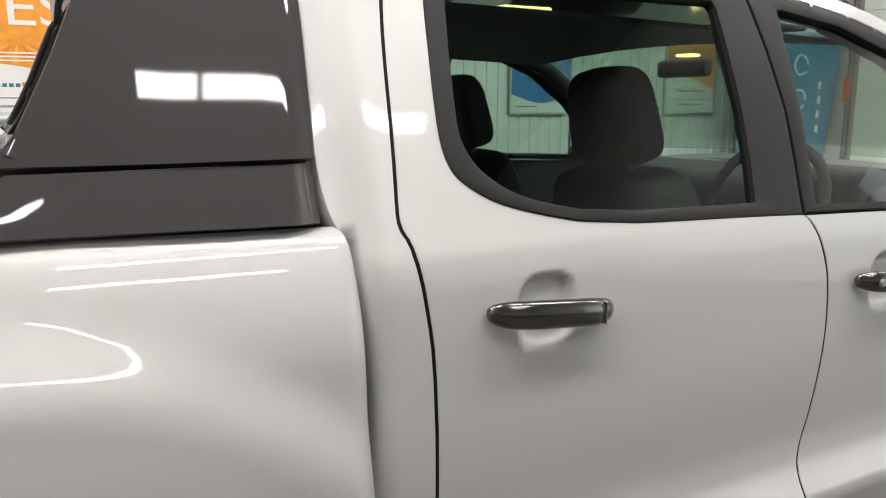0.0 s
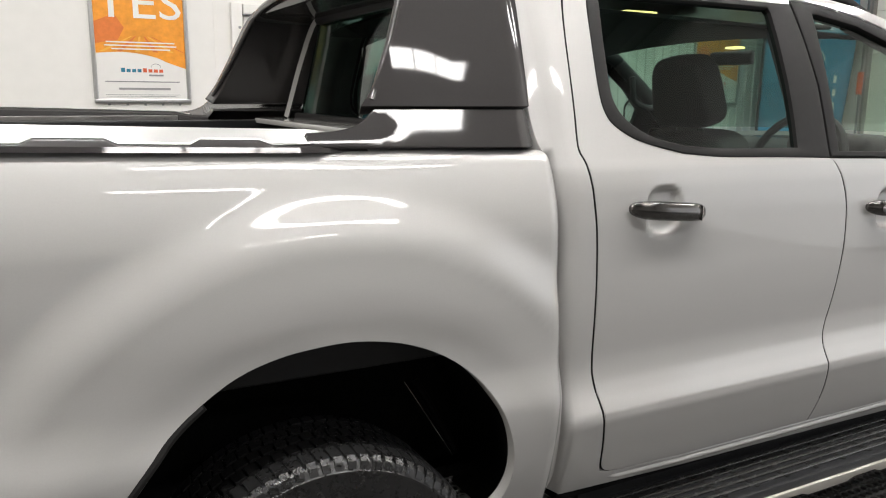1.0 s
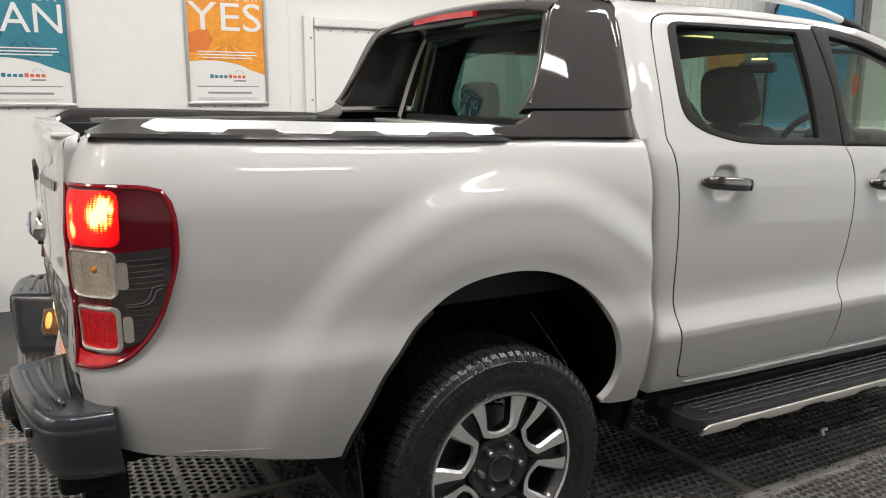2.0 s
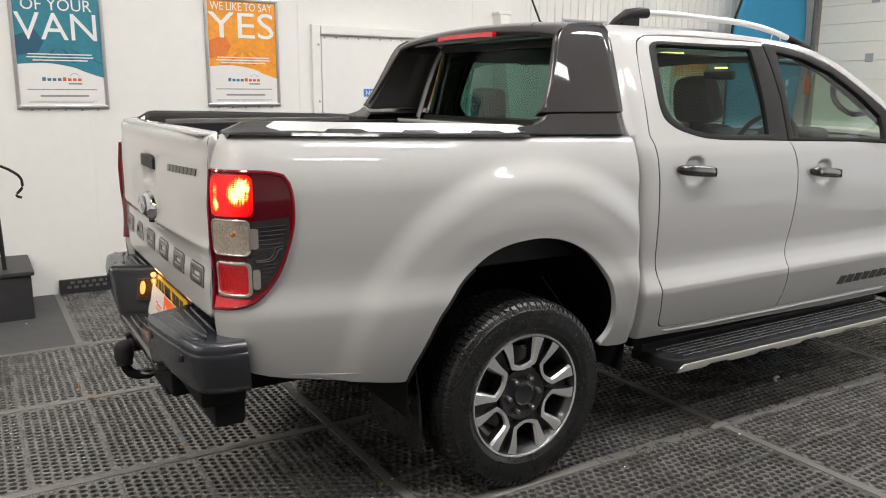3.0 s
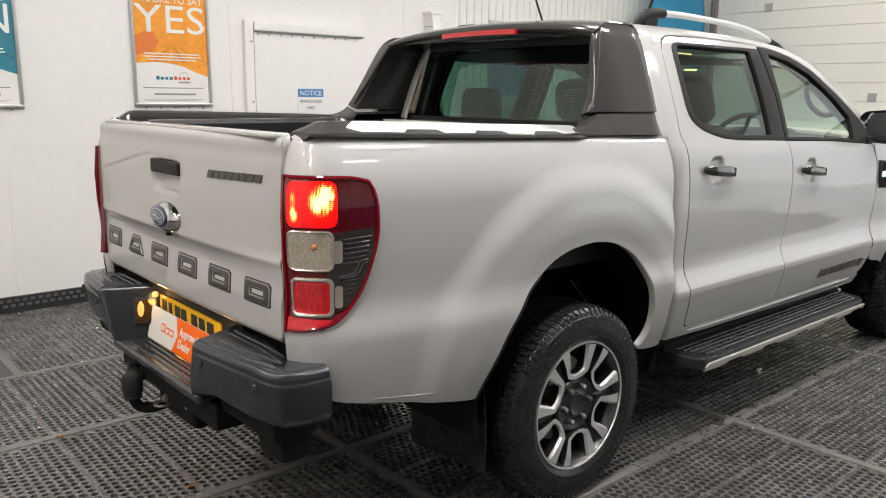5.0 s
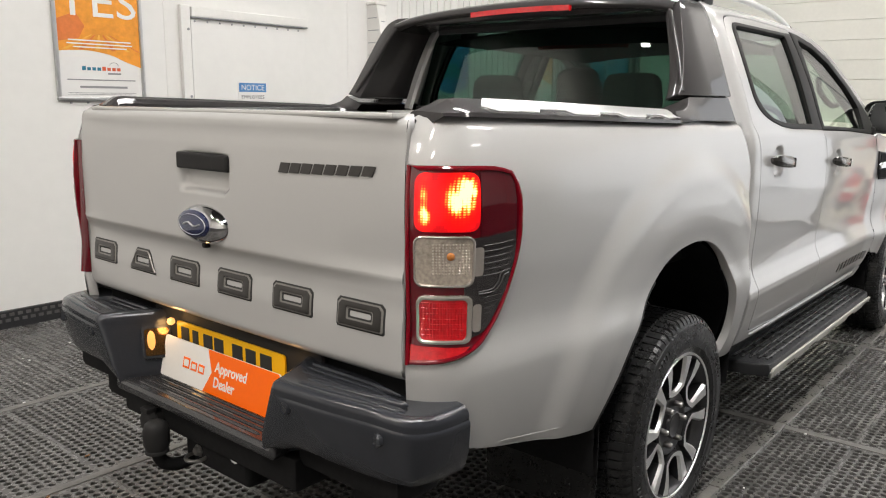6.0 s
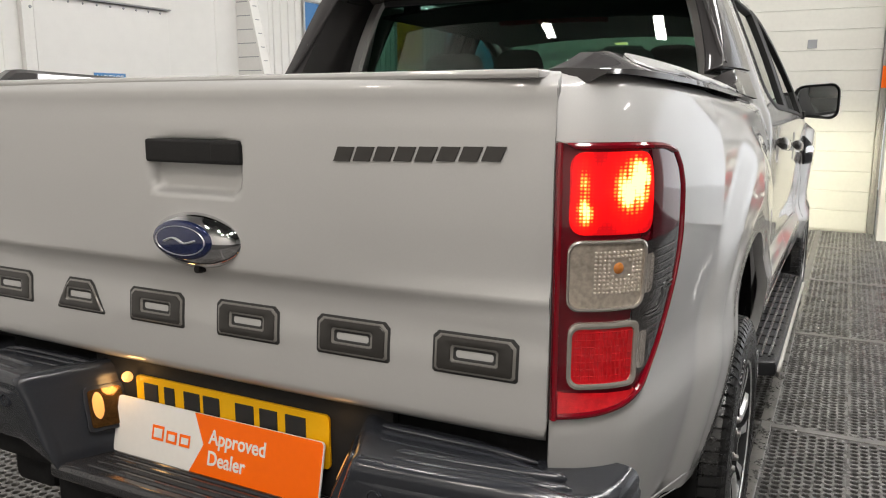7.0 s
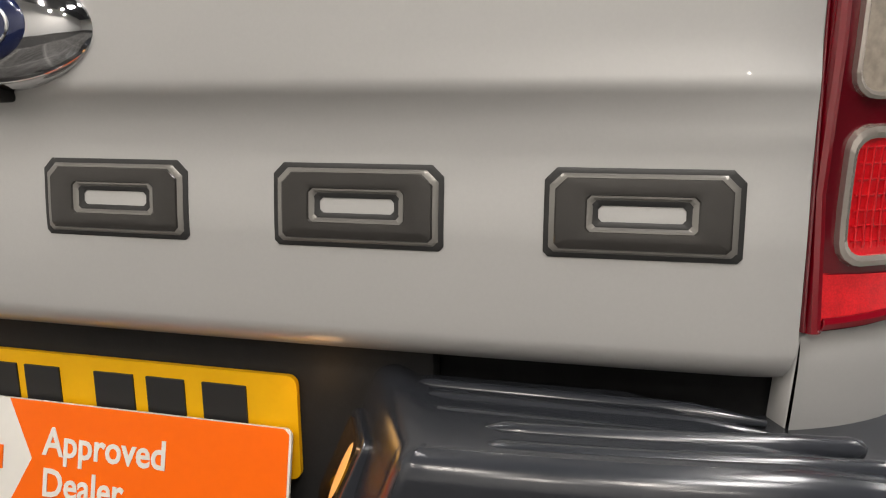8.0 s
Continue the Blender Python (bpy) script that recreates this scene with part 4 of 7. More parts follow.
# six plain block badges across the tailgate
for k, cy in enumerate((0.612, 0.372, 0.140, -0.102, -0.343, -0.582)):
    hw_, hh = 0.0775, 0.0365
    top = 0.045 if k == 1 else hw_

    def loop(d, cyy=cy, tp=top):
        a, b, c = hw_ - d, tp - d, hh - d
        r = 0.010
        return [(-cyy - b + r, 0.9235 + c), (-cyy + b - r, 0.9235 + c), (-cyy + b, 0.9235 + c - r), (-cyy + a, 0.9235 - c + r * 0.4), (-cyy + a - r * 0.4, 0.9235 - c),
                (-cyy - a + r * 0.4, 0.9235 - c), (-cyy - a, 0.9235 - c + r * 0.4), (-cyy - b, 0.9235 + c - r)]

    def slot(d, cyy=cy):
        a, c = 0.034 + d, 0.0065 + d
        return [(-cyy - a + 0.003, 0.9235 + c), (-cyy + a - 0.003, 0.9235 + c), (-cyy + a, 0.9235 + c - 0.003), (-cyy + a, 0.9235 - c + 0.003), (-cyy + a - 0.003, 0.9235 - c),
                (-cyy - a + 0.003, 0.9235 - c), (-cyy - a, 0.9235 - c + 0.003), (-cyy - a, 0.9235 + c - 0.003)]

    blk = part("block_badge", band(loop(0), slot(0), gate, 0.0025, 96, 0.002), BLACK_INK, tailgate, "dark block badge with a lighter edge line")
    part("badge_edge", band(loop(0.0036), slot(0.0036), gate, 0.0045, 96, 0.002), BADGE_EDGE, blk)
    part("badge_face", band(loop(0.0066), slot(0.0066), gate, 0.0058, 96, 0.002), BADGE, blk)
for k in range(8):
    y0 = 0.322 + k * 0.0385
    q = [(y0, 1.240 + 0.001 * k), (y0 + 0.031, 1.240 + 0.001 * k), (y0 + 0.041, 1.264 + 0.0008 * k), (y0 + 0.009, 1.264 + 0.0008 * k)]
    part("script_bar", sheet(q, gate, 0.03, 0.003, 0.004), BADGE, tailgate, "dark slanted badge bar")

# load bed
part("bed_floor", boxed(-1.06, 0.49, -0.44, 0.44, 0.84, 0.88), PLASTIC, truck)
for sg in (-1, 1):
    part("bed_floor", boxed(-1.06, -0.52, sg * 0.44, sg * 0.70, 0.84, 0.88), PLASTIC, truck)
part("bed_front_wall", boxed(0.455, 0.495, -0.74, 0.74, 0.84, 1.345, 0.01), PLASTIC, truck)
for sg in (-1, 1):
    part("bed_liner", boxed(-1.055, 0.46, sg * 0.70, sg * 0.735, 0.86, 1.365, 0.008), PLASTIC, truck)
    part("wheel_tub", boxed(-0.52, 0.50, sg * 0.44, sg * 0.70, 1.00, 1.10, 0.03), PLASTIC, truck)

part("bulkhead_cap", boxed(0.300, 0.47, -0.72, 0.72, 1.352, 1.372, 0.006), PAINT, truck, "silver cap along the front of the load bed")

# bed rails with a notched silver strip
RZ = lambda x: 1.345 - (x - 0.5) * 0.028


def rail_face(x, t):
    """t runs over the rail's outer shoulder, from its foot up to its crown."""
    q = min(max(t / 0.066, 0.0), 1.0)
    w = plan(s_at(x))[1] - 0.042 - 0.062 * q - 0.026 * step01((x - 0.0) / 0.10)
    end = min(max((x + 1.048) / 0.060, 0.0), 1.0)
    h = (0.004 + 0.031 * q) * (1 - 0.25 * step01(x / 0.10)) * (0.10 + 0.90 * end)
    return x, -w, RZ(x) + h


for mir in (False, True):
    sg = 1 if mir else -1
    dy = SHIFT if mir else 0.0
    bm = bmesh.new()
    rows = []
    for k in range(45):
        x = -1.048 + 1.178 * k / 44
        face = [rail_face(x, 0.066 * j / 7) for j in range(8)]
        foot = face[0]
        top = face[-1]
        pts = [(x, foot[1] - 0.003, RZ(x) - 0.006)] + face + [(x, top[1] + 0.024, top[2]), (x, top[1] + 0.040, top[2] - 0.008), (x, top[1] + 0.046, top[2] - 0.024), (x, top[1] + 0.048, RZ(x) - 0.06)]
        rows.append([bm.verts.new((p[0], (dy - p[1]) if mir else p[1], p[2])) for p in pts])
    for u, v in zip(rows, rows[1:]):
        for q in range(len(u) - 1):
            bm.faces.new((u[q], u[q + 1], v[q + 1], v[q]))
    bm.faces.new(rows[0])
    bm.faces.new(rows[-1][::-1])
    bmesh.ops.recalc_face_normals(bm, faces=bm.faces)
    rail = part("bed_rail", bm, BLACK_PAINT, truck, "gloss black bed rail")
    even_shading(rail.data, 17.0)
    low = [(-0.935, 0.030), (-0.900, 0.008)]
    for c in (-0.685, -0.415, -0.145):
        low += [(c - 0.075, 0.008), (c - 0.055, 0.026), (c + 0.055, 0.026), (c + 0.075, 0.008)]
    low += [(0.045, 0.008), (0.075, 0.020), (0.080, 0.040), (0.070, 0.062), (-0.900, 0.062)]
    part("rail_strip", sheet(low, rail_face, 0.012, 0.004, 0.0045, mir), SATIN, rail, "satin silver strip with dark notches")
    part("rail_inner_strip", boxed(-0.98, 0.02, sg * 0.700 + dy, sg * 0.709 + dy, 1.352, 1.382, 0.003), METAL, rail)

# sports bar: two sails and the hoop over the roof
SAIL = spl([(0.135, 1.440), (0.172, 1.490), (0.216, 1.576), (0.250, 1.655), (0.277, 1.715), (0.305, 1.755), (0.345, 1.777)], 4) + [(0.45, 1.788), (0.553, 1.789)] + \
    spl([(0.548, 1.73), (0.543, 1.63), (0.535, 1.50), (0.531, 1.440)], 4)
SAIL_BASE = [(0.532, 1.352), (0.531, 1.434), (0.155, 1.434)] + spl([(0.150, 1.434), (0.128, 1.414), (0.095, 1.400), (0.055, 1.393), (0.000, 1.390)], 4) + [(0.000, 1.366)]
bar_thing = part("sports_bar", boxed(0.300, 0.52, -0.55, 0.55, 1.735, 1.775, 0.015), BLACK_PAINT, truck, "dark grey sports bar behind the cab")
for mir in (False, True):
    sg = 1 if mir else -1
    sail = part("sail_panel", sheet(SAIL, side_top, 0.03, 0.06, 0.004, mir), BLACK_PAINT, bar_thing, "glossy dark grey sail panel")
    part("sail_inner", sheet([(-a, b) for a, b in SAIL], lambda u, v: side_top(-u, v), 0.04, 0.004, 0.055, mir), BLACK_PAINT, bar_thing)
    part("sail_base", sheet(SAIL_BASE, lambda x, z: (x, -(0.7975 + 0.40 * (1.437 - z) - 0.020 * step01((x - 0.485) / 0.055) + 0.006 * step01((0.24 - x) / 0.16) * step01((1.43 - z) / 0.06)), z), 0.015, 0.10, 0.0, mir), BLACK_PAINT, bar_thing)
    bm = bmesh.new()
    tube(bm, [(a + 0.006, sg * (CAB(b) - 0.030), b) for a, b in ((0.152, 1.452), (0.172, 1.490), (0.216, 1.576), (0.250, 1.655), (0.277, 1.715), (0.300, 1.745))], 0.008, 10)
    part("sail_edge", bm, BLACK_PAINT, bar_thing, "glossy sail edge")


def hoop(u, v):
    y = -0.66 + 1.32 * u
    q = abs(y) / 0.66
    z = 1.790 + 0.028 * (1 - q ** 2) - 0.012 * q ** 8
    sec = spl([(0.560, 0.0), (0.47, 0.002), (0.38, -0.004), (0.315, -0.018), (0.290, -0.036), (0.292, -0.050), (0.320, -0.058), (0.50, -0.062)], 3)
    t = v * (len(sec) - 1)
    i = min(int(t), len(sec) - 2)
    a, b = sec[i], sec[i + 1]
    f = t - i
    back = 0.02 * (1 - q ** 2)
    return a[0] + (b[0] - a[0]) * f - back, y, z + (a[1] + (b[1] - a[1]) * f)


bmh = grid(28, 22, hoop)
bmesh.ops.recalc_face_normals(bmh, faces=bmh.faces)
part("hoop", bmh, BLACK_PAINT, bar_thing, "dark grey hoop over the roof")
part("brake_lamp", grid(14, 4, lambda u, v: (0.266 + 0.004 * (2 * u - 1) ** 2, -0.27 + 0.46 * u, 1.748 + 0.020 * v + 0.004 * (1 - (2 * u - 1) ** 2)), thick=0.02), RED_REFLECT, bar_thing, "red high brake lamp")


# roof, screen and bonnet
EDGE = spl([(0.555, 1.789), (0.70, 1.792), (1.06, 1.791), (1.48, 1.773), (1.80, 1.739), (2.02, 1.673), (2.235, 1.554), (2.43, 1.426), (2.60, 1.300)], 8)


def top_skin(a, b):
    def f(u, v):
        t = (a + (b - a) * u) * (len(EDGE) - 1)
        i = min(int(t), len(EDGE) - 2)
        k = t - i
        ex, ez = (EDGE[i][q] + (EDGE[i + 1][q] - EDGE[i][q]) * k for q in (0, 1))
        w = CAB(ez) - 0.004
        y = w * (2 * v - 1)
        c = 1 - (2 * v - 1) ** 2
        fwd = step01((ex - 0.8) / 1.6)
        return ex + 0.24 * c * fwd, y, ez + 0.030 * (1 - abs(2 * v - 1) ** 3.2) * (1 - 0.5 * fwd)
    return f


part("roof", grid(26, 26, top_skin(0.0, 0.50), thick=0.02), PAINT, truck)
part("windscreen", grid(16, 20, top_skin(0.502, 0.985), thick=0.004), GLASS_CLEAR, truck, "clear windscreen").visible_shadow = False


def bonnet_f(u, v):
    x = 2.60 + 1.42 * u
    w = 0.80 - 0.10 * u ** 3
    y = w * (2 * v - 1)
    c = 1 - abs(2 * v - 1) ** 4
    return x + 0.20 * (1 - (2 * v - 1) ** 2) * (1 - u), y, 1.262 - 0.08 * u - 0.20 * u ** 4 + 0.045 * c


part("bonnet", grid(20, 20, bonnet_f, thick=0.02), PAINT, truck)
part("front_bumper", boxed(3.85, 4.13, -0.76, 0.76, 0.38, 0.66, 0.06, 3), BUMPER, truck)
part("grille", boxed(3.98, 4.08, -0.50, 0.50, 0.70, 1.00, 0.03, 2), TRIM, truck)
for sg in (-1, 1):
    hl = part("headlamp", boxed(3.84, 3.99, sg * 0.52, sg * 0.80, 0.83, 1.00, 0.02, 2), SMOKE, truck, "headlamp, switched on")
    part("beam_shade", boxed(4.00, 4.13, sg * 0.58, sg * 0.74, 0.913, 0.918), TRIM, hl)
    # roof rails
    pts = spl([(0.80, 1.850), (1.03, 1.854), (1.46, 1.842), (1.70, 1.815), (1.86, 1.780)], 4)
    rr = part("roof_rail", tube(bmesh.new(), [(x, sg * (0.585 - 0.02 * (x - 0.8)), z) for x, z in pts], 0.014, 10), SATIN, truck, "satin silver roof rail")
    for a in (((0.615, 1.775, 0.008), (0.66, 1.808, 0.016), (0.72, 1.840, 0.022), (0.80, 1.850, 0.023), (0.84, 1.851, 0.022)), ((1.83, 1.787, 0.016), (1.93, 1.762, 0.018), (2.02, 1.735, 0.014), (2.08, 1.705, 0.006))):
        part("rail_foot", tube(bmesh.new(), [(x, sg * (0.585 - 0.02 * (x - 0.8)), z) for x, z, r in a], [r for *_, r in a], 12), TRIM, rr, "black rail foot")
    for x in (0.74, 1.90):
        part("rail_mount", boxed(x - 0.05, x + 0.05, sg * 0.565, sg * 0.600, 1.70, 1.835 if x < 1 else 1.755, 0.008), TRIM, rr)
    far = SHIFT if sg > 0 else 0.0
    part("sill_edge", tube(bmesh.new(), [(x, sg * y + far, z) for x, y, z in ((0.765, 0.8385, 0.505), (0.80, 0.8375, 0.499), (1.03, 0.8355, 0.492), (1.535, 0.8345, 0.489), (2.42, 0.8335, 0.486), (2.52, 0.836, 0.498))],
                           [0.004, 0.009, 0.010, 0.010, 0.010, 0.005], 14), PAINT, truck, "rounded silver sill edge")
    # door mirrors
    out_ = 0.05 if sg > 0 else 0.0
    bm = bmesh.new()
    rings = []
    for x, k in ((2.474, 0.88), (2.440, 0.92), (2.428, 0.95), (2.425, 0.97), (2.432, 1.0), (2.47, 1.0), (2.51, 0.95), (2.545, 0.80), (2.565, 0.55), (2.572, 0.20)):
        rings.append([bm.verts.new((x, sg * 0.930 + out_ + sg * (a * k - 0.010 * (1 - k)), 1.352 + b * k * (1.0 + 0.10 * a / 0.11) - 0.012 * (1 - k))) for a, b in rounded(0.226, 0.178, 0.050, 6)])
    for u, v in zip(rings, rings[1:]):
        for k in range(len(u)):
            bm.faces.new((u[k], u[(k + 1) % len(u)], v[(k + 1) % len(u)], v[k]))
    bm.faces.new(rings[0])
    bm.faces.new(rings[-1])
    bmesh.ops.recalc_face_normals(bm, faces=bm.faces)
    mir_ = part("door_mirror", bm, TRIM, truck, "black door mirror")
    part("mirror_arm", boxed(2.42, 2.50, sg * 0.76, sg * 0.88, 1.255, 1.300, 0.012), TRIM, mir_)
    part("mirror_lamp", boxed(2.47, 2.52, sg * 1.036 + out_, sg * 1.046 + out_, 1.325, 1.385, 0.004), CHROME, mir_, "small clear side lamp")
    part("mirror_glass", prism([(sg * a + sg * 0.930 + out_, b * (1.0 + 0.10 * a / 0.11) + 1.352) for a, b in rounded(0.200, 0.154, 0.042)], 0.003, lambda u, v, h: (2.449 - h - sg * 0.16 * (u - sg * 0.930 - out_), u, v)), MIRROR, mir_, "silvered mirror glass")

ant = part("aerial", tube(bmesh.new(), [(0.775, 0, 1.805), (0.745, 0, 1.832), (0.715, 0, 1.846)], [0.032, 0.020, 0.009], 12), TRIM, truck, "black roof aerial")
part("aerial_rod", tube(bmesh.new(), [(0.722, 0, 1.840), (0.52, 0, 2.215)], [0.005, 0.0035], 8), TRIM, ant)

# rear wall of the cab
part("cab_back", boxed(0.505, 0.555, -0.70, 0.70, 0.80, 1.390, 0.01), UNDER, truck)
rw = part("rear_screen", grid(14, 10, lambda u, v: (0.468 + 0.07 * v - 0.02 * (1 - (2 * u - 1) ** 2), (0.660 - 0.055 * v) * (2 * u - 1), 1.385 + 0.355 * v), thick=0.004), GLASS_DARK, truck, "dark tinted rear screen")
rw.visible_shadow = False
for sg in (-1, 1):
    part("screen_post", strip([(0.425, sg * 0.690, 1.372), (0.441, sg * 0.683, 1.43), (0.472, sg * 0.655, 1.56), (0.510, sg * 0.610, 1.70), (0.545, sg * 0.59, 1.745)], (0.012, sg * 0.030, 0.0), (-0.016, 0.0, 0.008)), PAINT, truck, "silver post beside the rear screen")
part("screen_header", boxed(0.50, 0.56, -0.60, 0.60, 1.715, 1.765, 0.01), CABIN, truck)
part("screen_sill", tube(bmesh.new(), [(0.452, -0.66, 1.380), (0.446, 0, 1.378), (0.452, 0.66, 1.380)], 0.013, 10), TRIM, truck)

# cabin
part("cabin_floor", boxed(0.55, 2.6, -0.76, 0.76, 0.50, 0.56), CABIN, truck)
part("headliner", grid(10, 10, lambda u, v: (0.57 + 1.36 * u, -0.63 + 1.26 * v, 1.686 + 0.034 * (1 - (2 * v - 1) ** 2) - 0.03 * u * u), thick=0.01), HEADLINER, truck)
part("dome_lamp", boxed(0.98, 1.09, -0.585, -0.535, 1.684, 1.694, 0.004), DOME, truck, "lit cab lamp")
part("dome_lamp", boxed(2.06, 2.11, 0.01, 0.07, 1.655, 1.664, 0.003), DOME, truck, "lit cab lamp")
part("sun_visor", boxed(1.80, 1.94, 0.12, 0.50, 1.690, 1.705, 0.006), HEADLINER, truck)
part("sun_visor", boxed(1.80, 1.94, -0.50, -0.12, 1.690, 1.705, 0.006), HEADLINER, truck)
dash = part("dashboard", boxed(2.16, 2.62, -0.74, 0.74, 0.85, 1.285, 0.07, 4), CABIN, truck)
part("binnacle", boxed(2.12, 2.30, -0.55, -0.20, 1.20, 1.335, 0.04, 3), CABIN, dash)
bm = bmesh.new()
tube(bm, [(1.97 + 0.07 * math.sin(a), -0.38 + 0.185 * math.cos(a), 1.235 + 0.170 * math.sin(a)) for a in (radians(12 * k) for k in range(31))], 0.015, 8, False)
for a in (90, 200, 340):
    a = radians(a)
    tube(bm, [(1.99, -0.38, 1.23), (1.97 + 0.07 * math.sin(a), -0.38 + 0.18 * math.cos(a), 1.235 + 0.165 * math.sin(a))], 0.012, 8)
part("steering_wheel", bm, CABIN, truck)
part("rear_view_mirror", boxed(2.035, 2.065, -0.09, 0.13, 1.590, 1.645, 0.015, 3), CABIN, truck)
for sg in (-1, 1):
    part("door_card", sheet([(0.66, 0.56), (2.5, 0.56), (2.46, 1.262), (1.5, 1.30), (1.0, 1.315), (0.72, 1.335)], lambda u, z: (u, -(CAB(min(z, 1.30)) - 0.095), z), 0.08, 0.012, 0.0, sg > 0), CABIN, truck)
    part("b_pillar", sheet([(1.465, 1.27), (1.545, 1.27), (1.560, 1.50), (1.555, 1.71), (1.480, 1.71), (1.480, 1.50)], side_cab, 0.05, 0.04, -0.045, sg > 0), CABIN, truck)
    seat = part("front_seat", boxed(1.50, 2.02, sg * 0.12, sg * 0.62, 0.74, 0.92, 0.06, 3), SEAT, truck, "charcoal front seat")
    bk = part("seat_back", cushion(0.075, 0.255, 0.33, 0.18, 0.30), SEAT, seat, at=pose(1.595 - 0.065, sg * 0.37, 0.775 + 0.26, 0, -14, 0))
    part("head_restraint", cushion(0.055, 0.142, 0.115, 0.22, 0.48), SEAT, bk, at=pose(0.012, 0, 0.458))
    for d in (-0.05, 0.05):
        part("restraint_post", tube(bmesh.new(), [(0, d, 0.28), (0.01, d, 0.40)], 0.007, 8), METAL, bk)
    part("rear_restraint", cushion(0.045, 0.135, 0.080, 0.15, 0.45), SEAT, truck, at=pose(0.65, sg * 0.34, 1.455))
    # lining of the screen pillar, with its grab handle
    pil = part("pillar_lining", tube(bmesh.new(), [(x, sg * (CAB(z) - 0.055), z) for x, z in ((1.80, 1.690), (2.0, 1.630), (2.2, 1.512), (2.36, 1.405), (2.50, 1.300))], [0.02, 0.03, 0.034, 0.036, 0.04], 10), CABIN, truck)
    part("grab_handle", tube(bmesh.new(), spl([(2.10, sg * 0.66, 1.555), (2.115, sg * 0.665, 1.49), (2.15, sg * 0.69, 1.440), (2.24, sg * 0.70, 1.41), (2.32, sg * 0.71, 1.415)], 4), 0.014, 8), CABIN, pil)
part("rear_seat", boxed(0.72, 1.20, -0.66, 0.66, 0.76, 0.92, 0.06, 3), SEAT, truck, "charcoal rear bench")
part("rear_seat_back", boxed(0.58, 0.74, -0.66, 0.66, 0.80, 1.385, 0.06, 3), SEAT, truck)

# wheels


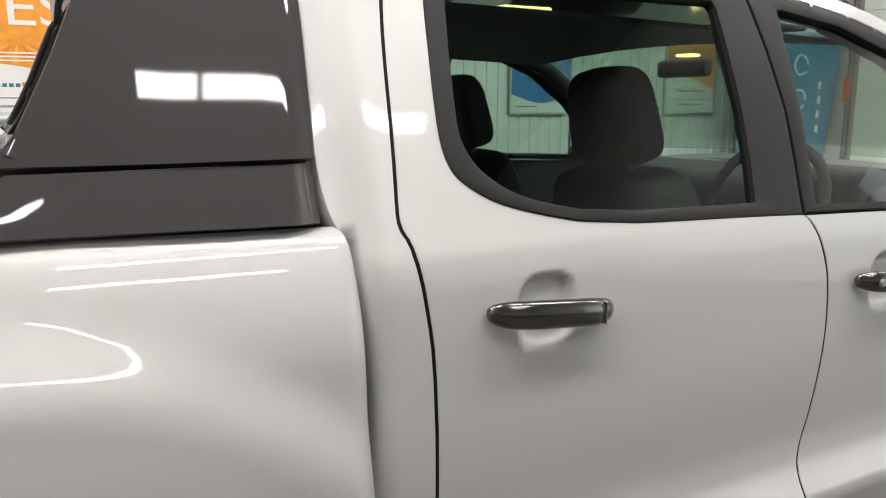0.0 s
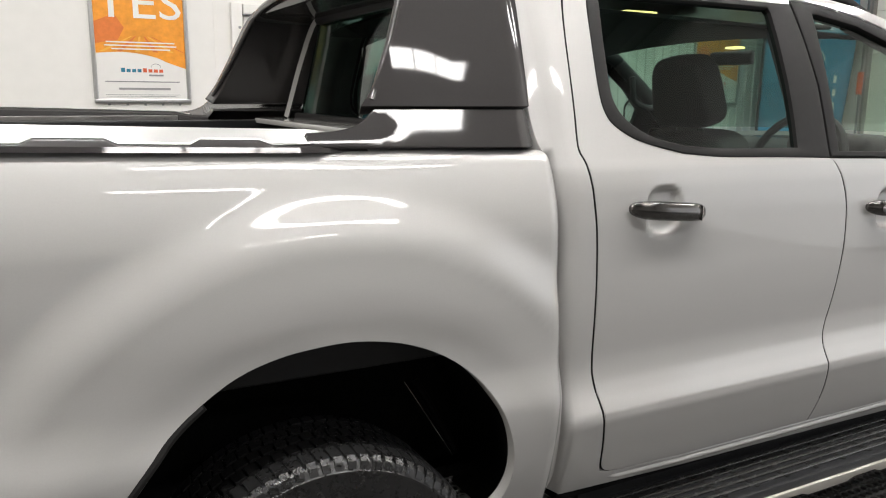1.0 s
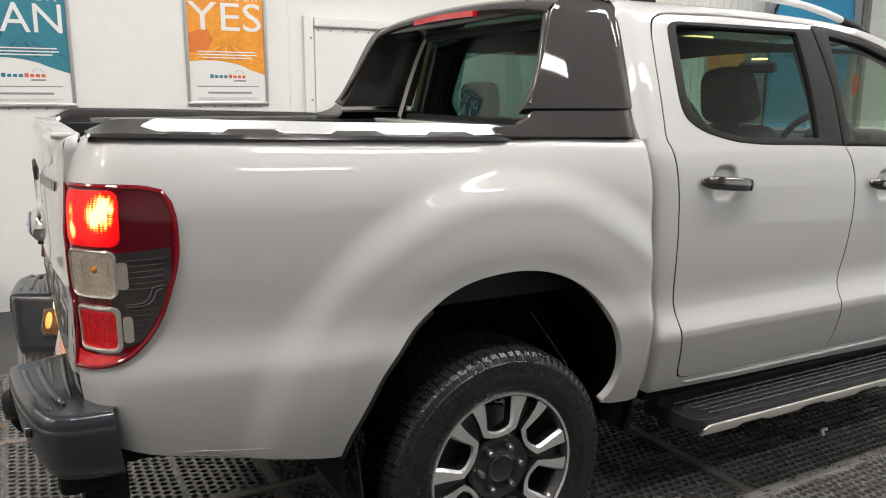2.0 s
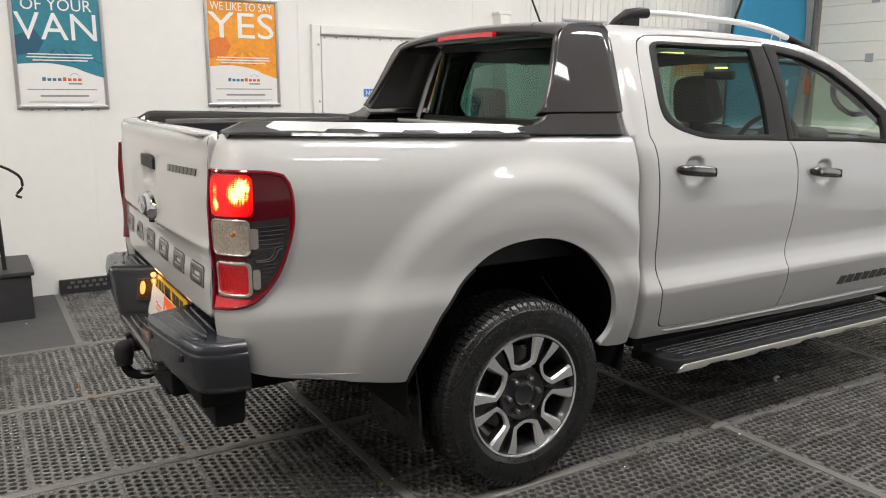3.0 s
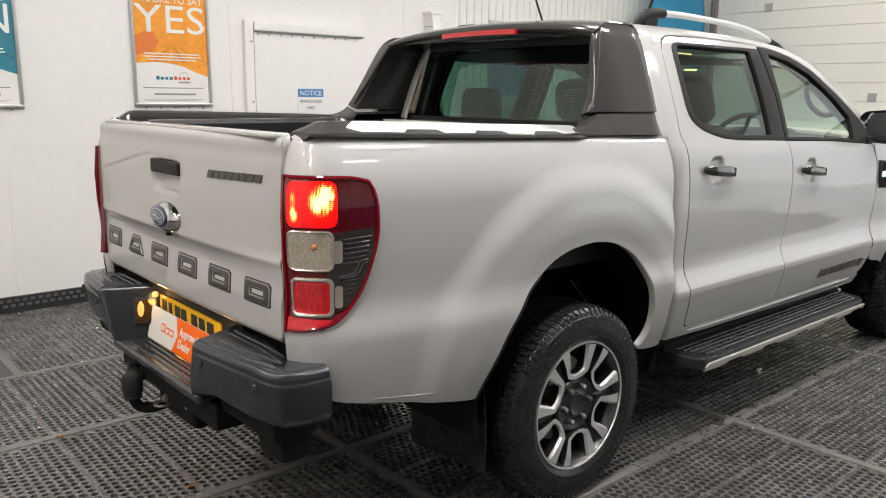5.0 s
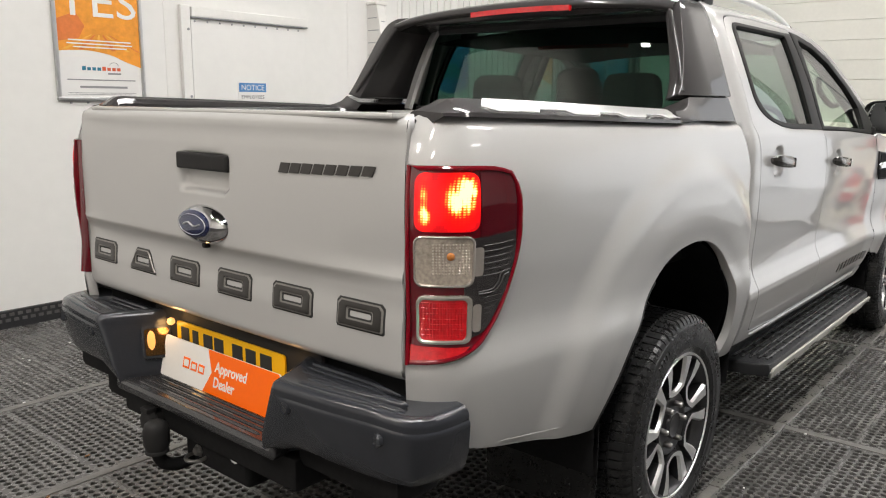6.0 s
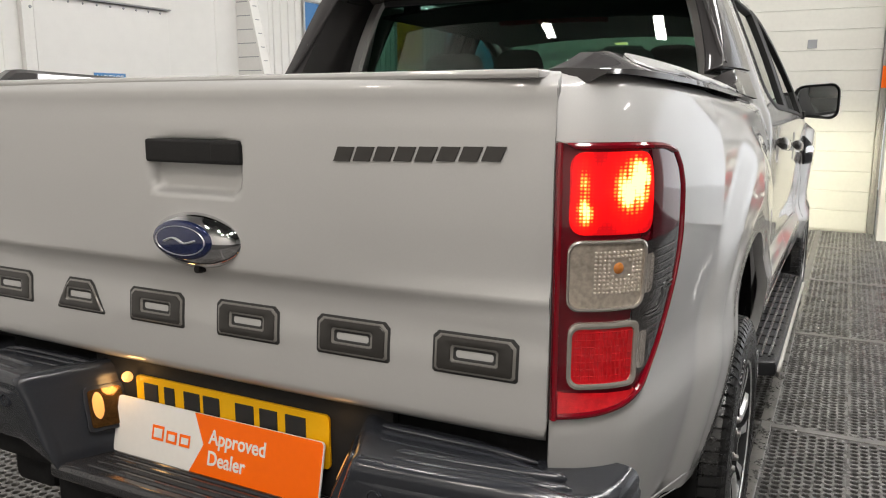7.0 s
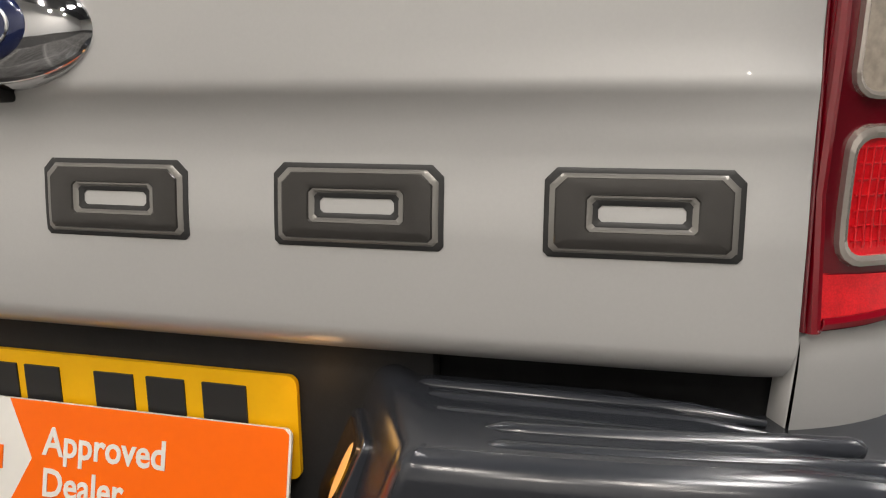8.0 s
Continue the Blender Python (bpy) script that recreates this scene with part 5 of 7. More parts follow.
def wheel_parts():
    """Meshes of one wheel about its own centre, outer face towards -y."""
    R = 0.374
    prof = [(0.238, 0.116), (0.250, 0.126), (0.270, 0.133), (0.300, 0.136), (0.335, 0.131), (0.352, 0.122), (0.361, 0.112), (0.3655, 0.095),
            (0.3665, 0.05), (0.3665, -0.05), (0.3655, -0.095), (0.361, -0.112), (0.352, -0.122), (0.3420, -0.1280), (0.3400, -0.1312), (0.3340, -0.1328), (0.3310, -0.1316), (0.300, -0.136), (0.286, -0.1365), (0.283, -0.1345), (0.266, -0.1345), (0.263, -0.132), (0.252, -0.128), (0.243, -0.121), (0.236, -0.112)]
    tyre = lathe(prof, 96)
    tread = bmesh.new()
    n = 80
    for k in range(n):
        for j, (a, b, ph) in enumerate(((-0.112, -0.070, 0.0), (-0.062, -0.024, 0.5), (-0.016, 0.016, 0.0), (0.024, 0.062, 0.5), (0.070, 0.112, 0.0))):
            t0, t1 = 2 * math.pi * (k + ph + 0.05) / n, 2 * math.pi * (k + ph + 0.86) / n
            sk = 0.010 * (1 if j < 2 else -1 if j > 2 else 0)
            r0 = 0.362 if j in (0, 4) else 0.3655
            vs = []
            for r in (r0, R):
                for yy, th in ((a, t0), (a, t1), (b, t1 + sk), (b, t0 + sk)):
                    rr = r - (0.006 if (r == R and ((j == 0 and yy == a) or (j == 4 and yy == b))) else 0)
                    vs.append(tread.verts.new((rr * math.cos(th), yy, rr * math.sin(th))))
            for q in ((4, 5, 6, 7), (0, 1, 5, 4), (1, 2, 6, 5), (2, 3, 7, 6), (3, 0, 4, 7)):
                tread.faces.new([vs[i] for i in q])
    for k in range(n):
        for sy in (-1, 1):
            t0, t1 = 2 * math.pi * (k + 0.10) / n, 2 * math.pi * (k + 0.74) / n
            vs = [tread.verts.new((r * math.cos(t), sy * y, r * math.sin(t))) for r, y in ((0.3675, 0.112), (0.358, 0.1225), (0.344, 0.1295), (0.344, 0.124), (0.358, 0.114)) for t in (t0, t1)]
            for q in ((0, 1, 3, 2), (2, 3, 5, 4), (4, 5, 7, 6), (0, 2, 8), (2, 4, 6, 8), (1, 9, 3), (3, 9, 7, 5)):
                tread.faces.new([vs[i] for i in q])
    bmesh.ops.recalc_face_normals(tread, faces=tread.faces)
    barrel = lathe([(0.240, -0.119), (0.243, -0.126), (0.240, -0.128), (0.232, -0.120), (0.226, -0.100), (0.212, -0.085), (0.204, 0.0), (0.200, 0.11), (0.240, 0.12)], 72)
    bm = bmesh.new()
    for k in range(6):
        th = radians(60 * k + 90)
        for sgn in (-1, 1):
            def at(r, da, dep):
                a = th + sgn * radians(da)
                return bm.verts.new((r * math.cos(a), dep, r * math.sin(a)))
            # an arm, and half of the bent yoke that joins the pair; each with a sloping inner flank
            line = [(0.238, 14.0, 0.238, 24.2, -0.121), (0.210, 14.4, 0.210, 23.6, -0.121), (0.180, 15.6, 0.178, 23.8, -0.119), (0.152, 17.6, 0.148, 25.0, -0.116),
                    (0.138, 18.0, 0.131, 25.4, -0.114), (0.123, 11.0, 0.112, 15.5, -0.112), (0.117, 4.0, 0.105, 5.5, -0.111), (0.116, 0.0, 0.104, 0.0, -0.111)]
            fr = [(at(r, a, d), at(q, b, d), at(r + (0.004 if r < 0.13 else 0.0), a - (2.2 if 0.13 < r else 0.0), d + 0.010), at(q, b, d + 0.030), at(r + (0.006 if r < 0.13 else 0.0), a - (2.6 if 0.13 < r else 0.0), d + 0.040)) for r, a, q, b, d in line]
            for u, v in zip(fr, fr[1:]):
                bm.faces.new((u[0], u[1], v[1], v[0])).material_index = 0
                bm.faces.new((u[0], v[0], v[2], u[2])).material_index = 2
                bm.faces.new((u[2], v[2], v[4], u[4])).material_index = 1
                bm.faces.new((u[1], u[3], v[3], v[1])).material_index = 1
            web = [(at(r, a, -0.092 + 0.010 * (r < 0.12)), at(r, 30.0, -0.088)) for r, a in ((0.238, 24.2), (0.210, 23.6), (0.178, 23.8), (0.148, 25.0), (0.131, 25.4), (0.112, 15.5))]
            for u, v in zip(web, web[1:]):
                bm.faces.new((u[0], u[1], v[1], v[0])).material_index = 1
    bmesh.ops.remove_doubles(bm, verts=bm.verts, dist=0.0008)
    bmesh.ops.recalc_face_normals(bm, faces=bm.faces)
    hub = lathe([(0.0, -0.108), (0.034, -0.108), (0.040, -0.112), (0.044, -0.110), (0.046, -0.100), (0.062, -0.094), (0.078, -0.094), (0.090, -0.101), (0.100, -0.102), (0.106, -0.096), (0.108, -0.07), (0.0, -0.07)], 48)
    disc = lathe([(0.0, -0.02), (0.06, -0.03), (0.08, -0.012), (0.165, -0.012), (0.165, 0.012), (0.0, 0.012)], 48)
    return tyre, barrel, bm, hub, disc, tread


def wheel(at):
    tyre, barrel, arms, hub, disc, tread = wheel_parts()
    w = part("wheel", tyre, RUBBER, truck, "black road tyre on a two-tone alloy rim", at=at)
    tagged(part("tread", tread, RUBBER, w, smooth=False), kind="stuff")
    marks = bmesh.new()
    for mid, count in ((28, 7), (205, 6), (300, 8), (118, 5)):
        for k in range(count):
            a0 = radians(mid + 3.3 * (k - count / 2))
            vs = [marks.verts.new((r * math.cos(a0 + da), -y, r * math.sin(a0 + da))) for y, in_ in ((0.1325, 0.0), (0.1372, 0.0012)) for r, da in
                  ((0.303 + in_, in_ * 3), (0.323 - in_, in_ * 3), (0.323 - in_, 0.036 - in_ * 3), (0.303 + in_, 0.036 - in_ * 3))]
            for q in ((4, 5, 6, 7), (0, 1, 5, 4), (1, 2, 6, 5), (2, 3, 7, 6), (3, 0, 4, 7)):
                marks.faces.new([vs[i] for i in q])
    bmesh.ops.recalc_face_normals(marks, faces=marks.faces)
    tagged(part("sidewall_mark", marks, RUBBER, w, "raised bars on the tyre wall", smooth=False), kind="stuff")
    rim = part("rim", barrel, ALLOY_DARK, w, "dark alloy rim with machined arms")
    me = bpy.data.meshes.new("arms")
    arms.to_mesh(me)
    arms.free()
    me.materials.append(ALLOY)
    me.materials.append(ALLOY_DARK)
    me.materials.append(SATIN)
    part("spokes", me, None, rim)
    part("rim_lip", lathe([(0.2350, -0.120), (0.2375, -0.1275), (0.2430, -0.1285), (0.2455, -0.122)], 72), ALLOY, rim)
    part("hub", hub, ALLOY_DARK, rim)
    part("brake_disc", disc, METAL, w)
    for k in range(6):
        a = radians(60 * k + 60)
        part("wheel_nut", lathe([(0.0, -0.122), (0.007, -0.121), (0.010, -0.116), (0.011, -0.095), (0.0, -0.095)], 12), METAL, rim, at=pose(0.069 * math.cos(a), 0, 0.069 * math.sin(a)))
    return w


first = wheel(pose(0.008, -0.772, 0.374, 0, -4, 0))


def copy_wheel(at):
    made = {}
    for o in (first, *first.children_recursive):
        made[o] = o.copy()
        scene.collection.objects.link(made[o])
        made[o].parent = made.get(o.parent, o.parent)
    made[first].matrix_basis = at


copy_wheel(pose(3.22, -0.772, 0.374, 0, 40, 0))
copy_wheel(pose(0, 0.772, 0.374, 0, 0, 180))
copy_wheel(pose(3.22, 0.772, 0.374, 0, 20, 180))

# wheel wells, underside and mud flaps
for cx in (0.03, 3.22):
    for sg in (-1, 1):
        bm = bmesh.new()
        rows = []
        for k in range(25):
            a = radians(-12 + 204 * k / 24)
            rows.append([bm.verts.new((cx + 0.515 * math.cos(a), sg * yy, 0.470 + 0.510 * math.sin(a))) for yy in (0.855, 0.45)])
        for u, v in zip(rows, rows[1:]):
            bm.faces.new((u[0], u[1], v[1], v[0]))
        part("wheel_well", bm, UNDER, truck)
        part("well_wall", boxed(cx - 0.55, cx + 0.55, sg * 0.44, sg * 0.46, 0.45, 0.99), UNDER, truck)
part("chassis", boxed(-1.02, 3.9, -0.44, 0.44, 0.42, 0.62, 0.03), UNDER, truck)
part("chassis", boxed(0.66, 2.60, -0.78, 0.78, 0.42, 0.50, 0.02), UNDER, truck)
part("rear_cross_panel", boxed(-1.06, -0.52, -0.74, 0.74, 0.60, 0.84, 0.02), UNDER, truck)
part("axle", tube(bmesh.new(), [(0, -0.70, 0.374), (0, 0.70, 0.374)], 0.05, 14), UNDER, truck)
for sg in (-1, 1):
    flap = spl([(-0.480, 0.640), (-0.462, 0.560), (-0.442, 0.450), (-0.428, 0.330), (-0.425, 0.215)], 4)

    def flap_at(u, v):
        p = flap[min(int(u * (len(flap) - 1) + 0.5), len(flap) - 1)]
        return p[0] + 0.012 * v, sg * (0.44 + (0.418 - 0.03 * u) * v), p[1] - 0.02 * u * (1 - v)

    part("mud_flap", grid(16, 8, flap_at, thick=0.008), RUBBER, truck, "black rubber mud flap")
    lip = [side_bed(a, b) for a, b in ARCH if a < -0.22]
    part("arch_lip", tube(bmesh.new(), [(a + 0.006, (SHIFT - b if sg > 0 else b) - sg * 0.010, c - 0.004) for a, b, c in lip], 0.011, 8), TRIM, truck, "black wheel arch lip")
    part("damper", tube(bmesh.new(), [(0.36, sg * 0.56, 0.74), (0.44, sg * 0.64, 0.56)], 0.010, 8), UNDER, truck)
    part("damper", tube(bmesh.new(), [(0.33, sg * 0.56, 0.74), (0.42, sg * 0.66, 0.56)], 0.003, 8), DARK_CHROME, truck)
    part("leaf_spring", boxed(-0.62, 0.62, sg * 0.50, sg * 0.56, 0.44, 0.48, 0.01), UNDER, truck)

# rear bumper
PAD_EDGE = spl([(-1.085, 0.337), (-1.130, 0.359), (-1.185, 0.386), (-1.228, 0.406)], 3)[:-1] + spl([(-1.228, 0.406), (-1.249, 0.413), (-1.261, 0.424), (-1.2625, 0.440)], 4)[:-1] + \
    spl([(-1.2625, 0.440), (-1.256, 0.53), (-1.246, 0.62), (-1.232, 0.705), (-1.213, 0.770), (-1.186, 0.812), (-1.150, 0.833), (-1.110, 0.842), (-1.075, 0.845), (-1.046, 0.846)], 5)


def pad_offset(i, d):
    """A point on the bumper's plan, d inside its edge."""
    a, b = PAD_EDGE[max(i - 1, 0)], PAD_EDGE[min(i + 1, len(PAD_EDGE) - 1)]
    tx, ty = b[0] - a[0], b[1] - a[1]
    n = math.hypot(tx, ty)
    return PAD_EDGE[i][0] + ty / n * d, PAD_EDGE[i][1] - tx / n * d


def bumper_end(sg):
    bm = bmesh.new()
    rows = []
    for i, (x, y) in enumerate(PAD_EDGE):
        t = max(0.0, (y - 0.412) / 0.44)
        cheek = 1 - step01((y - 0.405) / 0.085)
        face = step01((y - 0.440) / 0.02) if x < -1.0 else 0.0
        lo = 0.598 - 0.024 * t - 0.050 * cheek
        tip = 0.766 - 0.016 * step01((t - 0.60) / 0.40)
        proud = 0.0042 * face
        sec = [(0.024, tip - 0.0005), (0.013, tip - 0.0025), (0.005, tip - 0.008), (0.001, tip - 0.016), (0.0, tip - 0.023), (0.0008, tip - 0.0345), (0.0016 - proud * 0.55, tip - 0.0375), (0.0018 - proud, tip - 0.0410),
               (0.0020 - proud, tip - 0.050), (0.010 - proud * 0.5, lo + 0.060), (0.018, lo + 0.030), (0.026, lo + 0.012), (0.038, lo + 0.001), (0.054, lo)]
        ring = []
        for d, z in sec:
            px, py = pad_offset(i, d)
            if y < 0.43:
                py = min(py, PAD_EDGE[i][1] + d)
            py -= 0.46 * cheek * max(0.0, 0.748 - z)
            px += 0.11 * max(0.0, 0.74 - z) * step01((y - 0.80) / 0.04)
            ring.append((px, py, z))
        k = min(1.0, max(0.0, (i - 4) / (len(PAD_EDGE) - 5)))
        sx, sy = -1.080 + 0.062 * step01((k - 0.72) / 0.28), 0.385 + 0.375 * k
        rows.append([bm.verts.new((px, sg * py, z)) for px, py, z in [(sx, sy, tip - 0.010)] + ring + [(sx, sy, lo)]])
    for u, v in zip(rows, rows[1:]):
        for q in range(len(u) - 1):
            bm.faces.new((u[q], u[q + 1], v[q + 1], v[q]))
    bmesh.ops.recalc_face_normals(bm, faces=bm.faces)
    blk = part("rear_bumper", bm, BUMPER, truck, "dark grey plastic step bumper")
    even_shading(blk.data, 30.0)
    mids = [i for i, (x, y) in enumerate(PAD_EDGE) if 0.455 < y < 0.792 and x < -1.19]
    for d in (0.034, 0.068):
        pts = [pad_offset(i, d) for i in mids]
        part("tread_rib", tube(bmesh.new(), [(x, sg * y, 0.7585 - 0.085 * max(0.0, y - 0.700)) for x, y in pts], [0.003] + [0.0095] * (len(pts) - 3) + [0.0075, 0.002], 12), BUMPER, blk)
    for x, y0, y1 in ((-1.163, 0.405, 0.715), (-1.133, 0.392, 0.700), (-1.106, 0.378, 0.690)):
        part("tread_rib", tube(bmesh.new(), [(x, sg * y0, 0.7530), (x, sg * (y0 + 0.02), 0.7540), (x, sg * (y1 - 0.06), 0.7530), (x + 0.004, sg * y1, 0.7480)], [0.003, 0.0090, 0.0090, 0.003], 12), BUMPER, blk)
    sensor = [(0.0, -0.0010), (0.010, -0.0010), (0.0118, 0.0015), (0.0130, 0.0015), (0.0140, -0.0015), (0.0160, -0.0010), (0.0165, 0.01), (0.0, 0.01)]
    part("parking_sensor", lathe(sensor, 24), BUMPER, blk, at=pose(-1.2625, sg * 0.470, 0.706, 0, 0, -90 + sg * 4))
    part("parking_sensor", lathe(sensor, 24), BUMPER, blk, at=pose(-1.2280, sg * 0.735, 0.696, 0, 0, -90 + sg * 15))
    return blk


for sg in (-1, 1):
    blk = bumper_end(sg)
    part("bumper_skirt", boxed(-1.175, -1.02, sg * 0.40, sg * 0.75, 0.51, 0.60, 0.02), UNDER, blk)
    part("bumper_bracket", boxed(-1.12, -1.01, sg * 0.54, sg * 0.69, 0.410, 0.52, 0.02), UNDER, blk)
    turn = pose(-1.128, sg * 0.3205, 0.671, 0, 0, -26.0 * sg) @ pose(0, 0, 0, -24.5 * sg) @ pose(0, 0, -0.664)
    cheek = part("lamp_pocket", prism([(a, b + 0.664) for a, b in rounded(0.088, 0.102, 0.012)], 0.016, lambda u, v, h: (u, sg * (0.012 - h), v), 0.003), BUMPER, blk, "plate lamp pocket", at=turn)
    part("pocket_lens", prism([(a, b + 0.664) for a, b in rounded(0.072, 0.084, 0.008)], 0.004, lambda u, v, h: (u, sg * (-0.002 - h), v)), POCKET_GLOW, cheek, "amber plate lamp lens, lit")
    # Flat amber glow stands for the lamp's reflection in the pocket lens.
    bm = bmesh.new()
    bmesh.ops.create_uvsphere(bm, u_segments=12, v_segments=8, radius=0.008)
    part("lamp_bulb", bm, POCKET_GLINT, cheek, at=pose(-0.017, -sg * 0.005, 0.670) @ Matrix.Diagonal((1.7, 0.30, 4.2, 1)))
step = part("bumper_step", boxed(-1.238, -1.07, -0.385, 0.385, 0.534, 0.572, 0.014, 4), STEP_GLOSS, truck, "glossy dark grey centre step")
for j in range(5):
    part("tread_rib", tube(bmesh.new(), [(-1.118 - 0.022 * j, -0.300, 0.5700), (-1.118 - 0.022 * j, -0.285, 0.5722), (-1.118 - 0.022 * j, 0.285, 0.5722), (-1.118 - 0.022 * j, 0.300, 0.5700)], [0.002, 0.0050, 0.0050, 0.002], 8), STEP_GLOSS, step)
part("step_beam", boxed(-1.195, -1.07, -0.42, 0.42, 0.445, 0.536, 0.012), UNDER, step)
recess = part("plate_recess", boxed(-1.085, -1.06, -0.40, 0.40, 0.57, 0.80, 0.01), TRIM, truck)
# Glowing ball stands for lamplight on the recess; it is no lamp.
bm = bmesh.new()
bmesh.ops.create_uvsphere(bm, u_segments=14, v_segments=8, radius=0.012)
part("plate_lamp", bm, PLATE_GLOW, recess, "small glowing ball that stands for lamplight on the recess", at=pose(-1.106, 0.272, 0.742))
plate = part("number_plate", prism([(a, b + 0.690) for a, b in rounded(0.520, 0.111, 0.010)], 0.006, lambda u, v, h: (-1.087 - h, -u, v)), PLATE, truck, "yellow number plate")
for y0, w in ((0.215, 0.042), (0.160, 0.030), (0.095, 0.045), (0.040, 0.045), (-0.050, 0.048), (-0.112, 0.045), (-0.180, 0.050)):
    part("plate_bar", boxed(-1.0952, -1.0922, y0 - w / 2, y0 + w / 2, 0.651, 0.731, 0.001), BLACK_INK, plate)

# tow bar
tow = part("tow_bar", boxed(-1.172, -1.03, -0.19, 0.12, 0.365, 0.52, 0.018, 3), UNDER, truck, "black tow bar with capped ball and socket")
part("tow_neck", tube(bmesh.new(), spl([(-1.12, 0.085, 0.385), (-1.20, 0.088, 0.372), (-1.250, 0.095, 0.385), (-1.270, 0.098, 0.420), (-1.272, 0.098, 0.455)], 4), 0.019, 14), UNDER, tow)
part("ball_cap", lathe([(0.0, -0.048), (0.018, -0.046), (0.031, -0.036), (0.037, -0.018), (0.037, 0.020), (0.031, 0.038), (0.033, 0.042), (0.033, 0.048), (0.0, 0.048)], 28), TRIM, tow, "black rubber ball cap", at=pose(-1.272, 0.098, 0.474, -90, 0, 0))
socket = part("tow_socket", lathe([(0.0, -0.050), (0.030, -0.050), (0.036, -0.046), (0.038, -0.030), (0.034, -0.026), (0.034, 0.03), (0.0, 0.03)], 24), TRIM, tow, "black trailer socket", at=pose(-1.19, 0.215, 0.470, 0, 0, -90))
part("socket_hinge", boxed(-0.020, 0.020, -0.054, -0.020, 0.030, 0.046, 0.004), TRIM, socket)
part("chain_loop", tube(bmesh.new(), [(-1.188 - 0.030 * math.sin(radians(18 * k)), 0.035 + 0.028 * math.cos(radians(18 * k)), 0.400) for k in range(21)], 0.0055, 8, False), METAL, tow, "steel chain loop")
for z in (0.412, 0.470):
    part("tow_bolt", lathe([(0.0, -0.014), (0.012, -0.014), (0.0135, -0.011), (0.0135, -0.004), (0.019, -0.004), (0.019, 0.0), (0.0, 0.0)], 6), METAL, tow, at=pose(-1.172, 0.045, z, 0, 0, -90))
sticker = part("sticker", lathe([(0.0, -0.0012), (0.019, -0.0012), (0.020, 0.0), (0.0, 0.0)], 24), WHITE_INK, tow, "small round white sticker", at=pose(-1.1725, -0.128, 0.446, 0, 0, -90))
for z, w in ((0.006, 0.010), (0.0, 0.013), (-0.006, 0.009)):
    part("print_bar", boxed(-w, w, -0.0018, -0.0010, z - 0.0017, z + 0.0017), GREY_INK, sticker)

# side steps
for mir in (False, True):
    sg = 1 if mir else -1
    st = part("side_step", prism([(0.745, 0.70), (2.56, 0.70), (2.545, 0.80), (2.50, 0.90), (2.46, 0.928), (2.42, 0.936), (0.84, 0.936), (0.80, 0.930), (0.775, 0.90), (0.755, 0.80)], 0.050, lambda u, v, h: (u, sg * v, 0.340 + h), 0.014), PLASTIC, truck, "black side step with ribbed tread")
    part("step_riser", boxed(0.745, 2.54, sg * 0.70, sg * 0.762, 0.38, 0.445, 0.015), PLASTIC, st)
    for j in range(5):
        yy = 0.785 + 0.029 * j
        part("tread_rib", boxed(0.80 + 0.012 * j, 2.50 - 0.02 * j, sg * (yy - 0.006), sg * (yy + 0.006), 0.390, 0.3975, 0.003), STEP_RIB, st)
    for k in range(13):
        part("tread_gap", boxed(0.88 + 0.125 * k, 0.892 + 0.125 * k, sg * 0.775, sg * 0.915, 0.3885, 0.3940), TRIM, st)
    edge = [(0.775, 0.340)]
    for k in range(5):
        c = 0.98 + 0.33 * k
        edge += [(c - 0.03, 0.338), (c + 0.0, 0.349), (c + 0.10, 0.349), (c + 0.13, 0.338)]
    edge += [(2.43, 0.338), (2.45, 0.362), (0.82, 0.368)]
    part("step_trim", sheet(edge, lambda x, z: (x, -(0.944 - 0.20 * max(0.0, 0.353 - z)), z), 0.02, 0.012, 0.004, mir), STEP_EDGE, st, "satin silver step edge")
    for x in (0.9, 1.6, 2.3):
        part("step_bracket", boxed(x, x + 0.05, sg * 0.50, sg * 0.75, 0.36, 0.42), UNDER, st)


# ---- the room ----
def structure(name, geo, mat, label, parent=None, smooth=False):
    return tagged(part(name, geo, mat, parent, smooth=smooth), label, name.split("_")[0], kind="structure")


WY = 3.27
structure("wall_north", boxed(-8.0, 7.3, WY, WY + 0.15, -0.02, 6.6), WHITE_WALL, "white panelled showroom wall")
structure("wall_west", boxed(-8.15, -8.0, -11.5, WY + 0.15, -0.02, 6.6), WHITE_WALL, "white plain end wall")
structure("wall_south", boxed(-8.15, 7.3, -11.65, -11.5, -0.02, 6.6), WHITE_WALL, "white plain wall behind the walkway")
bm = boxed(7.16, 7.31, -1.40, WY, 2.95, 6.6)
box(bm, 6.55, 6.70, -2.02, -1.42, -0.02, 6.6)
box(bm, 6.70, 7.31, -1.52, -1.42, -0.02, 6.6)
box(bm, 7.16, 7.31, 2.88, WY, -0.02, 2.95)
box(bm, 6.55, 6.70, -7.0, -2.02, 3.2, 6.6)
structure("wall_east", bm, WHITE_WALL, "white end wall with a sectional door and an open doorway")
structure("wall_return", boxed(6.55, 6.70, -11.5, -7.0, -0.02, 6.6), WHITE_WALL, "white plain wall beside the open doorway")
bm = boxed(-8.15, 7.31, -11.65, WY + 0.15, 6.6, 6.7)
for x in (-4.0, -1.5, 1.0, 3.5, 6.0):
    box(bm, x - 0.06, x + 0.06, -11.5, WY, 6.25, 6.6)
for y in (-8.8, -6.2, -3.0, -0.5, 2.0):
    box(bm, -8.0, 7.16, y - 0.04, y + 0.04, 6.42, 6.52)
structure("ceiling", bm, CEILING, "dark grey ceiling with steel beams")
